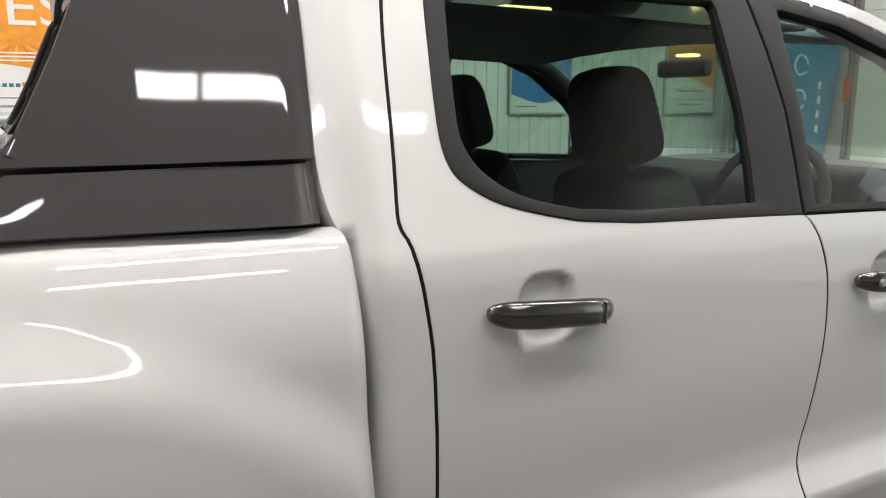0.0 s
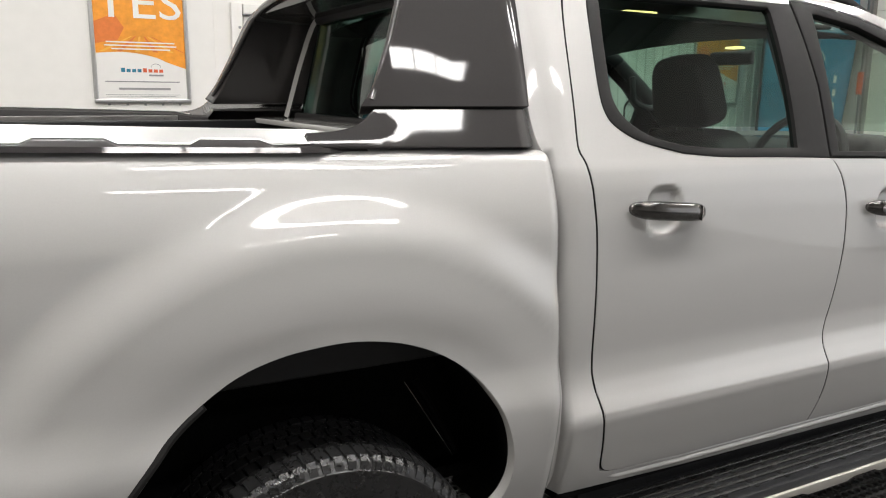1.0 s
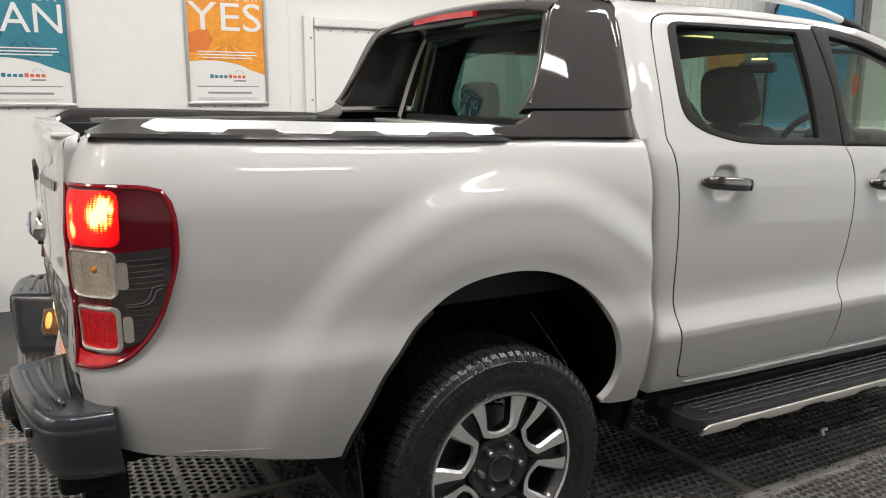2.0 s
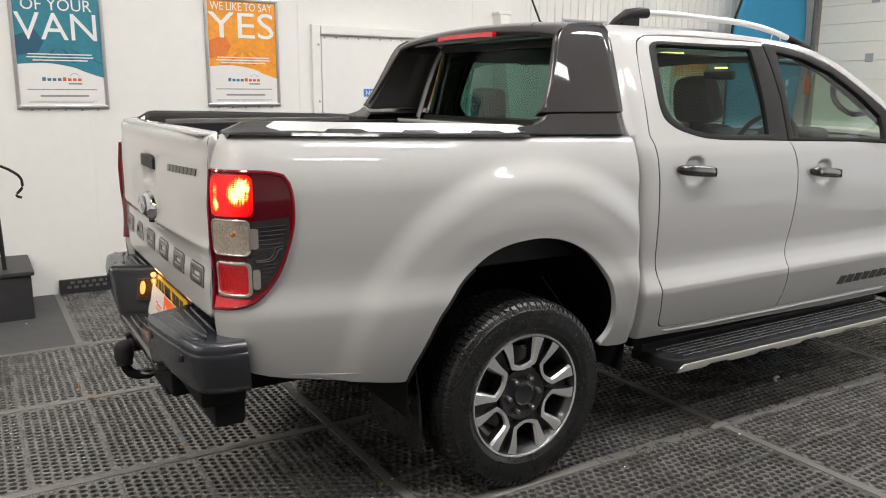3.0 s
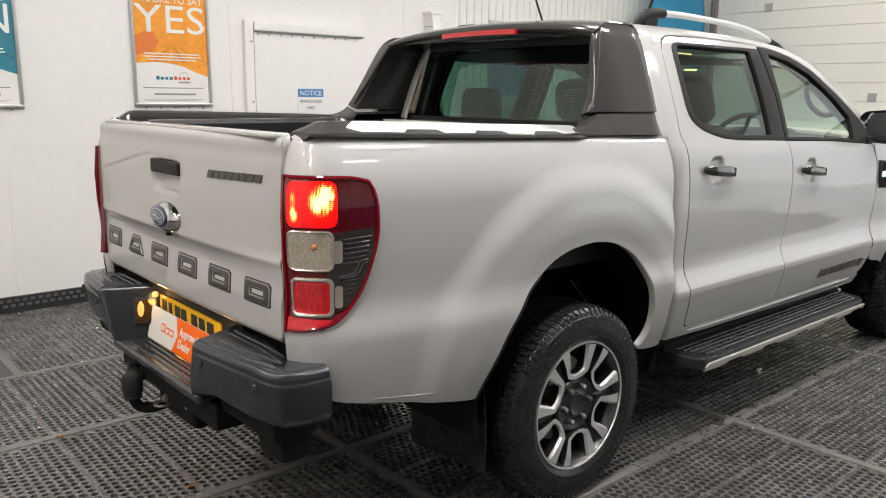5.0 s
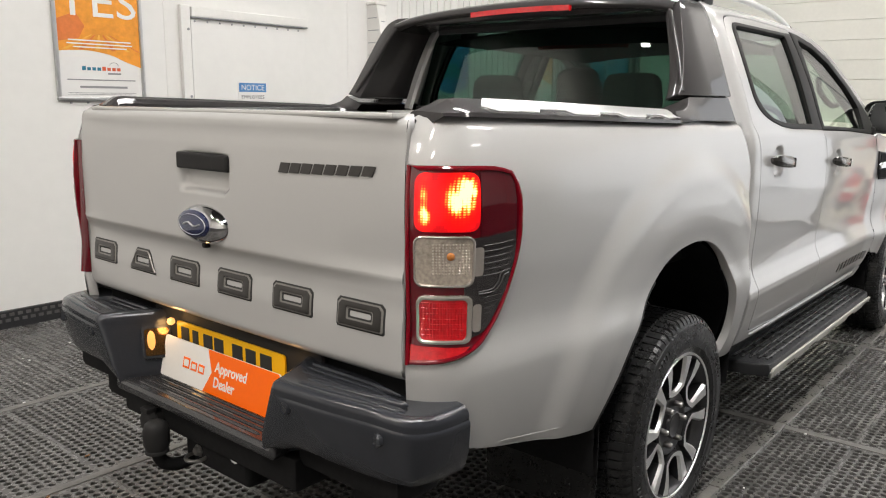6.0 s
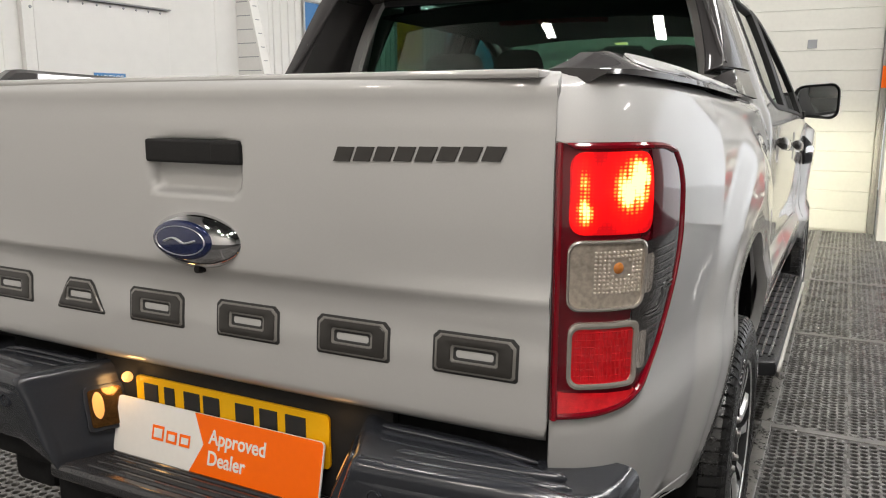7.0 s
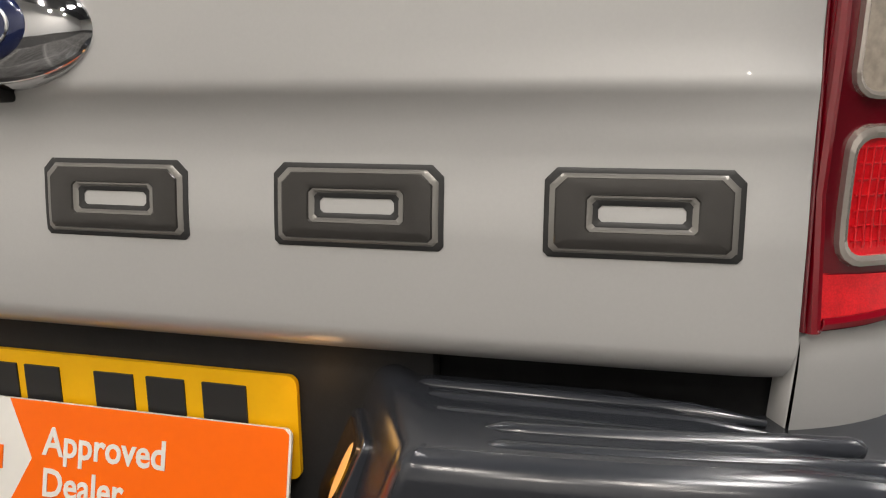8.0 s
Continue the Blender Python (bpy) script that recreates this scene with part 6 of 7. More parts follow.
structure("ground", boxed(-8.15, 14.0, -11.65, WY + 0.15, -0.08, -0.014), BASE_FLOOR, "dark floor under the mats")
structure("backdrop", boxed(12.0, 12.05, -14.0, 2.0, -0.01, 7.0), DAYLIGHT, "bright daylight seen through the wide open doorway")
tagged(part("doorway_apron", boxed(6.45, 12.0, -11.6, -2.02, -0.06, -0.004), PAPER), "pale concrete outside the doorway", "ground", kind="structure")
part("door_post", boxed(6.52, 6.60, -2.10, -2.02, -0.004, 3.2, 0.006), METAL, bpy.data.objects["wall_east"], "grey steel door post")

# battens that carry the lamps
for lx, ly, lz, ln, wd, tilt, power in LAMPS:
    bt = thing("tube_fitting", "white ceiling light fitting out of view, switched on", "ceiling light", pose(lx, ly, lz, tilt), "ceiling lights")
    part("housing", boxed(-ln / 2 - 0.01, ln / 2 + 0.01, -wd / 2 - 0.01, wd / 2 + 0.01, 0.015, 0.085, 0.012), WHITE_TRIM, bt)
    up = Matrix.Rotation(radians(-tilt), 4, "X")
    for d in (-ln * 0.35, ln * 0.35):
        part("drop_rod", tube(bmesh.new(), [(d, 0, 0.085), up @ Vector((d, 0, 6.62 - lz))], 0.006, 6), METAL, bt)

# wall panels: joints, ribbed cladding, skirting
wall = bpy.data.objects["wall_north"]
for x in (-3.4, -2.2, -0.93, 0.72, 2.45, 3.08):
    part("panel_joint", boxed(x - 0.012, x + 0.012, WY - 0.003, WY + 0.01, 0.10, 6.6, 0.001), WHITE_TRIM, wall, smooth=False)
bm = bmesh.new()
for k in range(40):
    x = 3.12 + 0.10 * k
    if x < 7.1:
        box(bm, x, x + 0.075, WY - 0.012, WY + 0.01, 0.10, 6.6, 0.004, 1)
part("ribbed_cladding", bm, WHITE_WALL, wall, "white vertical ribbed cladding", smooth=False)
sk = part("skirting", boxed(-1.25, 7.16, WY - 0.025, WY + 0.01, -0.01, 0.105, 0.004), SKIRT, wall, "black perforated skirting")
bm = bmesh.new()
for k in range(90):
    for r in range(2):
        box(bm, -1.20 + 0.05 * k + 0.025 * r, -1.17 + 0.05 * k + 0.025 * r, WY - 0.0285, WY - 0.02, 0.035 + 0.035 * r, 0.055 + 0.035 * r)
tagged(part("skirting_slots", bm, METAL, sk, smooth=False), kind="stuff")

# sectional door
door = tagged(part("door_1", boxed(7.10, 7.16, -1.40, 2.86, -0.01, 2.95), DOOR_PANEL, smooth=False), "white sectional garage door, shut", "door", kind="structure")
z = 0.0
for k in range(14):
    part("door_rib", boxed(7.082, 7.10, -1.33, 2.84, 0.012 + 0.209 * k, 0.012 + 0.209 * k + 0.2055, 0.0025, 1), DOOR_PANEL, door, smooth=False)
for sg, y in ((-1, -1.37), (1, 2.86)):
    tr = part("door_track", boxed(7.02, 7.10, y - 0.035, y + 0.035, 0.0, 3.0, 0.006), METAL, door, "grey steel door track")
    part("track_lip", boxed(6.99, 7.02, y - 0.012, y + 0.012, 0.0, 3.0, 0.003), METAL, tr)
    part("track_marker", boxed(6.975, 6.99, y - 0.03, y + 0.03, 1.50, 1.72, 0.003), SIGN_ORANGE, tr, "orange marker")
for y, z in ((-0.67, 1.96), (2.18, 1.92), (2.17, 2.56), (0.9, 1.52), (0.9, 1.0)):
    hg = part("door_hinge", boxed(7.070, 7.084, y - 0.045, y + 0.045, z - 0.045, z + 0.045, 0.004), GREY_BOX, door)

# ---- framed posters ----
def poster(name, x0, x1, z0, z1, ground, deep, light, lines, label):
    p = thing(name, label, "poster", pose((x0 + x1) / 2, WY, z0))
    hw_, H = (x1 - x0) / 2, z1 - z0

    def put(u, v, h):
        return (u, -0.012 - h, v)

    part("backing", boxed(-hw_ + 0.01, hw_ - 0.01, -0.012, 0.0, 0.01, H - 0.01), PAPER, p, smooth=False)
    b = 0.026
    for a0, a1, c0, c1 in ((-hw_, hw_, 0, b), (-hw_, hw_, H - b, H), (-hw_, -hw_ + b, b, H - b), (hw_ - b, hw_, b, H - b)):
        part("frame_bar", boxed(a0, a1, -0.026, 0.0, c0, c1, 0.006), ALU, p)
    i = hw_ - b
    wave = spl([(-i, 0.315 * H / 0.85), (-i * 0.35, 0.325 * H / 0.85), (i * 0.25, 0.300 * H / 0.85), (i * 0.6, 0.262 * H / 0.85), (i, 0.225 * H / 0.85)], 6)
    pic = part("picture", prism(wave + [(i, H - b), (-i, H - b)], 0.002, put), ground, p, smooth=False)
    for k, (c, s) in enumerate(((-0.20, 0.5), (-0.12, 0.30), (-0.03, 0.1), (0.06, -0.1), (0.14, -0.3), (0.21, -0.5))):
        q = [(c * 0.3, 0.50 * H), (c * 0.3 + 0.01, 0.50 * H), (min(max(c * 1.25 + 0.030, -i), i), 0.385 * H), (min(max(c * 1.25, -i), i), 0.385 * H)]
        part("picture_streak", prism(q, 0.001 + 0.0002 * k, lambda u, v, h: (u, -0.0142 - h, v)), deep if k % 2 else light, pic, smooth=False)
    part("picture_glow", prism([(-i, 0.60 * H), (-i * 0.55, 0.66 * H), (-i * 0.35, 0.56 * H), (-i * 0.5, 0.47 * H), (-i, 0.44 * H)], 0.0007, lambda u, v, h: (u, -0.0141 - h, v)), deep, pic, smooth=False)
    for text, size, cz, width in lines:
        words(text, size, 0.0004, pose(0, -0.0165, cz * H, 90, 0, 0), WHITE_INK, p, width=width, bold=0.0)
    for k, (cz, w) in enumerate(((0.455, 0.42), (0.430, 0.44), (0.405, 0.36))):
        part("small_print", boxed(-w / 2, w / 2, -0.0166, -0.0158, cz * H - 0.004, cz * H + 0.004), WHITE_INK, p, smooth=False)
    for a0, a1, c0, c1, m in ((0.04, 0.13, 0.205, 0.218, GREY_INK), (-0.23, 0.23, 0.158, 0.166, GREY_INK),
                              (-0.15, 0.17, 0.100, 0.116, GREY_INK), (-0.23, 0.23, 0.062, 0.065, GREY_INK), (-0.23, 0.20, 0.050, 0.053, GREY_INK)):
        part("print_bar", boxed(a0, a1, -0.0150, -0.0125, c0 * H, c1 * H, 0.001), m, p, smooth=False)
    for k in range(8):
        u0 = -0.130 + 0.0335 * k
        top = 0.264 if k in (0, 4) else 0.257
        part("logo_block", boxed(u0, u0 + 0.024, -0.0150, -0.0125, 0.233 * H, top * H, 0.001), GREEN_INK if k < 4 else RED_INK, p, smooth=False)
    part("logo_arc", tube(bmesh.new(), [(0.085 + 0.03 * math.cos(a), -0.0135, 0.272 * H + 0.022 * math.sin(a)) for a in (radians(18 * k) for k in range(11))], 0.0018, 6), GREY_INK, p)
    for k in range(5):
        part("screw", boxed(-0.22 + 0.11 * k, -0.205 + 0.11 * k, -0.008, 0.0, -0.016, -0.004, 0.002), GREY_BOX, p)
    return p


poster("poster", -0.065, 0.535, 1.392, 2.238, ORANGE_INK, DEEP_ORANGE, LIGHT_ORANGE, (("WE LIKE TO SAY", 0.088, 0.885, 0.50), ("YES", 0.285, 0.635, 0.53)), "orange and white framed finance poster on the wall")
poster("poster", -1.412, -0.800, 1.380, 2.226, TEAL_INK, DEEP_TEAL, TEAL_INK, (("SPREAD THE COST", 0.075, 0.925, 0.50), ("OF YOUR", 0.115, 0.815, 0.46), ("VAN", 0.27, 0.575, 0.53)), "teal and white framed finance poster on the wall")
# two more framed posters farther along
bp = thing("poster", "blue and white framed poster on ribbed cladding", "poster", pose(3.81, WY - 0.012, 1.40))
part("backing", boxed(-0.30, 0.30, -0.012, 0.0, 0.0, 0.845), PAPER, bp, smooth=False)
part("picture", prism([(-0.28, 0.13)] + spl([(-0.28, 0.16), (0.0, 0.09), (0.28, 0.16)], 5) + [(0.28, 0.82), (-0.28, 0.82)], 0.002, lambda u, v, h: (u, -0.012 - h, v)), BLUE_INK, bp, smooth=False)
part("picture_shape", prism([(-0.14, 0.24), (0.16, 0.24), (0.17, 0.31), (0.08, 0.38), (-0.06, 0.38), (-0.14, 0.31)], 0.002, lambda u, v, h: (u, -0.0142 - h, v)), TEAL_INK, bp, smooth=False)
for a0, a1, c0, c1 in ((-0.30, 0.30, 0, 0.02), (-0.30, 0.30, 0.825, 0.845), (-0.30, -0.28, 0.02, 0.825), (0.28, 0.30, 0.02, 0.825)):
    part("frame_bar", boxed(a0, a1, -0.024, 0.0, c0, c1, 0.004), ALU, bp)
part("print_bar", boxed(-0.24, -0.04, -0.0135, -0.012, 0.06, 0.072), GREY_INK, bp, smooth=False)
poster("poster", 5.09, 5.70, 1.385, 2.228, ORANGE_INK, DEEP_ORANGE, LIGHT_ORANGE, (), "orange and white framed poster on ribbed cladding").location.y = WY - 0.012

# staff door with its frame and notice
sd = thing("door_2", "white flush staff door with a raised frame", "door", pose(0.82, WY, 0.0), kind="structure")
part("frame_post", boxed(0.0, 0.075, -0.040, 0.0, 0.0, 2.065, 0.006), WHITE_TRIM, sd)
part("frame_head", boxed(0.080, 1.145, -0.050, 0.0, 1.990, 2.055, 0.006), WHITE_TRIM, sd)
# Grey strip paints the faint shadow line below the frame head.
part("frame_gasket", boxed(0.080, 1.145, -0.044, 0.0, 1.982, 1.989), GREY_BOX, sd, smooth=False)
part("leaf", boxed(0.090, 1.130, -0.020, 0.0, 0.03, 1.978, 0.004), WHITE_WALL, sd)
for k in range(10):
    part("screw_head", lathe([(0.0, -0.006), (0.006, -0.005), (0.008, 0.0), (0.0, 0.0)], 10), GREY_BOX, sd, at=pose(0.12 + 0.105 * k, -0.020, 1.960))
for zz in (1.90, 1.43):
    part("screw_head", lathe([(0.0, -0.006), (0.008, -0.005), (0.010, 0.0), (0.0, 0.0)], 10), GREY_BOX, sd, at=pose(0.055, -0.040, zz))
nt_ = thing("notice_sign", "blue and white employees notice on the staff door", "sign", pose(1.42, WY - 0.020, 1.345))
part("sign_sheet", boxed(-0.13, 0.13, -0.003, 0.0, 0.0, 0.195), PAPER, nt_, smooth=False)
part("sign_header", boxed(-0.125, 0.125, -0.005, -0.003, 0.125, 0.192), BLUE_INK, nt_, smooth=False)
words("NOTICE", 0.060, 0.0004, pose(0, -0.0062, 0.138, 90), WHITE_INK, nt_, width=0.21)
words("EMPLOYEES", 0.036, 0.0004, pose(0, -0.0042, 0.075, 90), BLACK_INK, nt_, width=0.21)
words("ONLY", 0.036, 0.0004, pose(0, -0.0042, 0.022, 90), BLACK_INK, nt_, width=0.09)
rk = thing("leaflet_rack", "white tiered leaflet rack on the wall, deeper at its foot", "rack", pose(2.68, WY, 0.0))
part("side_panel", prism([(0.0, 1.20), (-0.34, 1.20), (-0.115, 2.235), (0.0, 2.235)], 0.012, lambda u, v, h: (h, u, v)), WHITE_TRIM, rk, smooth=False)
part("side_panel", prism([(0.0, 1.20), (-0.34, 1.20), (-0.115, 2.235), (0.0, 2.235)], 0.012, lambda u, v, h: (0.10 + h, u, v)), WHITE_TRIM, rk, smooth=False)
part("front_panel", prism([(0.012, 0.0), (0.10, 0.0), (0.10, 1.058), (0.012, 1.058)], 0.010, lambda u, v, h: (u, -0.338 + v * 0.2127 + h, 1.20 + v * 0.977)), WHITE_TRIM, rk, smooth=False)
for k in range(9):
    z = 1.28 + 0.105 * k
    part("tier_edge", boxed(-0.003, 0.0, -0.32 + (z - 1.20) * 0.217, -0.01, z, z + 0.007), GREY_BOX, rk, smooth=False)
    part("tier_clip", boxed(0.03, 0.075, -0.346 + (z - 1.20) * 0.217, -0.30 + (z - 1.20) * 0.217, z - 0.03, z - 0.023), GREY_BOX, rk, smooth=False)
part("top_cap", boxed(-0.02, 0.13, -0.125, 0.0, 2.235, 2.262, 0.006), WHITE_TRIM, rk)

# feather flag in the corner
fl = thing("feather_flag", "blue feather flag with white print, on a black pole", "flag", pose(5.67, 2.95, 0.0))
edge_l = spl([(0.02, 0.35), (0.0, 1.2), (0.02, 2.1), (0.10, 2.42), (0.27, 2.72), (0.52, 2.95), (0.82, 3.06), (1.10, 3.08)], 6)
bm = bmesh.new()
rows = []
for (a, b) in edge_l:
    top = step01((b - 2.3) / 0.78)
    wdt = 1.25 - a - 0.03 * top
    rows.append([bm.verts.new((a + wdt * j / 14, 0.05 * math.sin(3.2 * j / 14 * 2 + b * 2.1) * (j / 14), b - 0.02 * j / 14)) for j in range(15)])
for u, v in zip(rows, rows[1:]):
    for j in range(14):
        bm.faces.new((u[j], u[j + 1], v[j + 1], v[j]))
flag_cloth = part("cloth", bm, FLAG, fl)
so = flag_cloth.modifiers.new("thickness", "SOLIDIFY")
so.thickness = 0.003
part("pole", tube(bmesh.new(), [(-0.012 + a, 0, b) for a, b in [(0.02, 0.0)] + edge_l], 0.014, 8), TRIM, fl, "black bent pole")
part("base", lathe([(0.0, 0.0), (0.20, 0.0), (0.20, 0.03), (0.05, 0.05), (0.03, 0.14), (0.0, 0.14)], 28, "z"), TRIM, fl)
for k in range(4):
    part("print_ring", tube(bmesh.new(), [(0.70 + 0.085 * math.cos(a), -0.06, 1.22 + 0.30 * k + 0.085 * math.sin(a)) for a in (radians(20 * q) for q in range(17))], 0.008, 6), WHITE_INK, fl, "white printed ring")
    part("print_bar", boxed(0.95, 0.99, -0.062, -0.058, 1.22 + 0.13 * k, 1.29 + 0.13 * k, 0.001), WHITE_INK, fl, smooth=False)

# ---- fire point on the end wall ----
EX = 6.55


def extinguisher(y, h, r, label, dark_base):
    e = thing("fire_extinguisher", label, "fire extinguisher", pose(EX - r - 0.03, y, 0.26), "fire extinguishers")
    part("cylinder", lathe([(0.0, 0.0), (r * 0.93, 0.0), (r, 0.012), (r, h * 0.80), (r * 0.9, h * 0.87), (r * 0.55, h * 0.93), (r * 0.32, h * 0.95), (r * 0.30, h), (0.0, h)], 28, "z"), EXT_RED, e)
    part("label_band", lathe([(r + 0.001, h * 0.40), (r + 0.0015, h * 0.41), (r + 0.0015, h * 0.53), (r + 0.001, h * 0.54)], 28, "z"), PAPER, e, "cream label")
    if dark_base:
        part("foot_ring", lathe([(r + 0.001, -0.012), (r + 0.004, -0.012), (r + 0.004, 0.05), (r + 0.001, 0.055)], 28, "z"), TRIM, e)
    part("valve", boxed(-0.02, 0.02, -0.02, 0.02, h, h + 0.045, 0.006), METAL, e)
    part("lever", boxed(-0.012, 0.012, -0.10, 0.02, h + 0.045, h + 0.058, 0.004), EXT_RED, e).matrix_basis = pose(0, 0, 0.01, -10, 0, 0)
    part("lever", boxed(-0.012, 0.012, -0.09, 0.02, h + 0.020, h + 0.032, 0.004), EXT_RED, e)
    part("gauge", boxed(-0.012, 0.012, 0.015, 0.04, h + 0.03, h + 0.07, 0.006), BLUE_INK, e)
    part("hose", tube(bmesh.new(), spl([(0, 0.02, h + 0.02), (-0.01, 0.07, h - 0.01), (-0.01, r + 0.055, h * 0.75), (-0.01, r + 0.05, h * 0.35), (-0.01, r + 0.02, 0.10)], 5), 0.010, 8), TRIM, e)
    part("nozzle", tube(bmesh.new(), [(-0.01, r + 0.03, 0.12), (-0.01, r - 0.005, 0.07)], [0.012, 0.022], 10), TRIM, e)
    part("wall_bracket", boxed(0.0, r + 0.03, -0.02, 0.02, h * 0.6, h * 0.68, 0.004), METAL, e)


extinguisher(-1.585, 0.46, 0.060, "slim red gas fire extinguisher hung on the wall", False)
extinguisher(-1.815, 0.48, 0.078, "stout red foam fire extinguisher hung on the wall", True)


def wall_sign(name, y0, y1, z0, z1, mat, label, cat, bars=(), depth=0.008):
    s = thing(name, label, cat, pose(EX, 0, 0))
    part("plate", boxed(-depth, 0.0, y0, y1, z0, z1, 0.002), mat, s)
    for a, b, c, d, m in bars:
        part("print_bar", boxed(-depth - 0.002, -depth, a, b, c, d), m, s, smooth=False)
    return s


wall_sign("notice_sign", -1.660, -1.530, 1.160, 1.345, PAPER, "blue and white safety notice on the wall", "sign",
          [(-1.655, -1.535, 1.305 - 0.034 * k, 1.327 - 0.034 * k, BLUE_INK) for k in range(4)] + [(-1.655, -1.535, 1.165, 1.180, RED_INK)])
for y in (-1.565, -1.830):
    wall_sign("extinguisher_sign", y - 0.045, y + 0.045, 0.925, 1.065, PAPER, "small red and white extinguisher sign", "sign",
              [(y - 0.042, y + 0.042, 1.01, 1.06, RED_INK), (y - 0.04, y + 0.04, 0.965, 0.975, GREEN_INK), (y - 0.04, y + 0.04, 0.94, 0.948, RED_INK)])
wall_sign("fire_call_point", -1.765, -1.665, 1.060, 1.150, EXT_RED, "red fire alarm call point", "call point", [(-1.745, -1.685, 1.09, 1.12, PAPER)], 0.045)
wall_sign("switch_box", -1.885, -1.790, 1.055, 1.145, GREY_BOX, "grey switch box on the wall", "switch", [(-1.865, -1.81, 1.08, 1.12, PAPER)], 0.045)
wall_sign("control_panel", -1.795, -1.650, 1.340, 1.430, WHITE_TRIM, "white control panel with a grey display", "control panel", [(-1.775, -1.67, 1.365, 1.405, GREY_INK)], 0.035)
wall_sign("no_smoking_sign", -1.965, -1.830, 1.290, 1.480, PAPER, "white prohibition sign with a red ring", "sign", [(-1.945, -1.85, 1.31, 1.335, GREY_INK)])
part("red_ring", tube(bmesh.new(), [(-0.011, -1.897 + 0.045 * math.cos(a), 1.405 + 0.045 * math.sin(a)) for a in (radians(15 * k) for k in range(25))], 0.006, 6), RED_INK, bpy.data.objects["no_smoking_sign"])
part("red_slash", tube(bmesh.new(), [(-0.011, -1.867, 1.435), (-0.011, -1.927, 1.375)], 0.005, 6), RED_INK, bpy.data.objects["no_smoking_sign"])
al = thing("alarm_sounder", "round red alarm sounder on the wall", "alarm", pose(EX, -1.71, 1.88))
part("dome", lathe([(0.0, -0.06), (0.03, -0.055), (0.05, -0.03), (0.055, 0.0), (0.0, 0.0)], 28), EXT_RED, al, at=pose(0, 0, 0, 0, 0, -90))
wall_sign("switch_box", -1.885, -1.780, 1.83, 1.94, GREY_BOX, "grey isolator box high on the wall", "switch", [], 0.05)
ke = thing("door_control", "white door control box with a red key switch", "switch box", pose(EX, -1.53, 1.29))
part("case", boxed(-0.06, 0.0, -0.035, 0.045, 0.0, 0.16, 0.010), WHITE_TRIM, ke)
part("red_button", boxed(-0.075, -0.06, -0.015, 0.012, 0.07, 0.12, 0.006), EXT_RED, ke)
part("cable", tube(bmesh.new(), spl([(-0.03, 0.0, 0.16), (-0.03, -0.02, 0.5), (-0.03, -0.02, 1.4)], 5), 0.008, 6), GREY_BOX, ke)
part("cable", tube(bmesh.new(), spl([(-0.03, 0.03, 0.0), (-0.04, 0.05, -0.05), (-0.04, 0.01, -0.10), (-0.03, -0.03, -0.03)], 5), 0.006, 6), GREY_BOX, ke)

# steps and handrail at the edge of the raised floor
hr = thing("handrail", "dark steel handrail beside the floor edge", "handrail", pose(-1.62, 2.75, 0.0))
part("post", tube(bmesh.new(), [(0.02, 0, -0.01), (0.0, 0, 0.92)], 0.014, 8), TRIM, hr)
part("rail", tube(bmesh.new(), spl([(-0.9, 0, 1.35), (-0.1, 0, 1.08), (0.13, 0.05, 0.97), (0.17, 0.06, 0.88), (0.13, 0.06, 0.82), (0.16, 0.06, 0.80)], 5), 0.009, 8), TRIM, hr)
cb = thing("floor_cabinet", "low dark grey steel cabinet against the wall", "cabinet", pose(-1.62, 2.72, 0.0))
part("body", boxed(-0.50, 0.16, -0.10, 0.50, -0.01, 0.30, 0.01), SKIRT, cb)
part("lid", boxed(-0.52, 0.18, -0.12, 0.52, 0.30, 0.33, 0.008), SKIRT, cb)

# ---- dealer board on the bumper ----
M_SIGN = pose(-1.130, 0.022, 0.572, 0, 0, -90) @ pose(0, 0, 0, -13, 0, 0)
sg_ = thing("dealer_board", "white and orange dealer board leaning on the number plate", "sign board", M_SIGN)
board = [(a, b + 0.064) for a, b in rounded(0.562, 0.124, 0.008)]
part("board", prism(board, 0.004, lambda u, v, h: (u, -h, v)), SIGN_WHITE, sg_, smooth=False)
part("orange_field", prism([(-0.052, 0.0025), (0.273, 0.0025), (0.2785, 0.008), (0.2785, 0.120), (0.273, 0.1255), (-0.052, 0.1255), (-0.020, 0.064)], 0.001, lambda u, v, h: (u, -0.004 - h, v)), SIGN_ORANGE, sg_, "bright orange field", smooth=False)
words("Approved", 0.042, 0.0004, pose(-0.006, -0.0055, 0.070, 90), SIGN_WHITE, sg_, width=0.150, align="LEFT", bold=0.0008)
words("Dealer", 0.042, 0.0004, pose(-0.006, -0.0055, 0.026, 90), SIGN_WHITE, sg_, width=0.100, align="LEFT", bold=0.0008)
for a0, a1, c0, c1 in ((-0.168, -0.134, 0.048, 0.080), (-0.126, -0.096, 0.048, 0.074), (-0.088, -0.058, 0.048, 0.074)):
    part("logo_stroke", boxed(a0, a1, -0.0055, -0.004, c0, c1, 0.0006), SIGN_ORANGE, sg_, smooth=False)
    part("logo_gap", boxed(a0 + 0.006, a1 - 0.004, -0.0062, -0.0054, c0 + 0.006, c1 - 0.006, 0.0004), SIGN_WHITE, sg_, smooth=False)

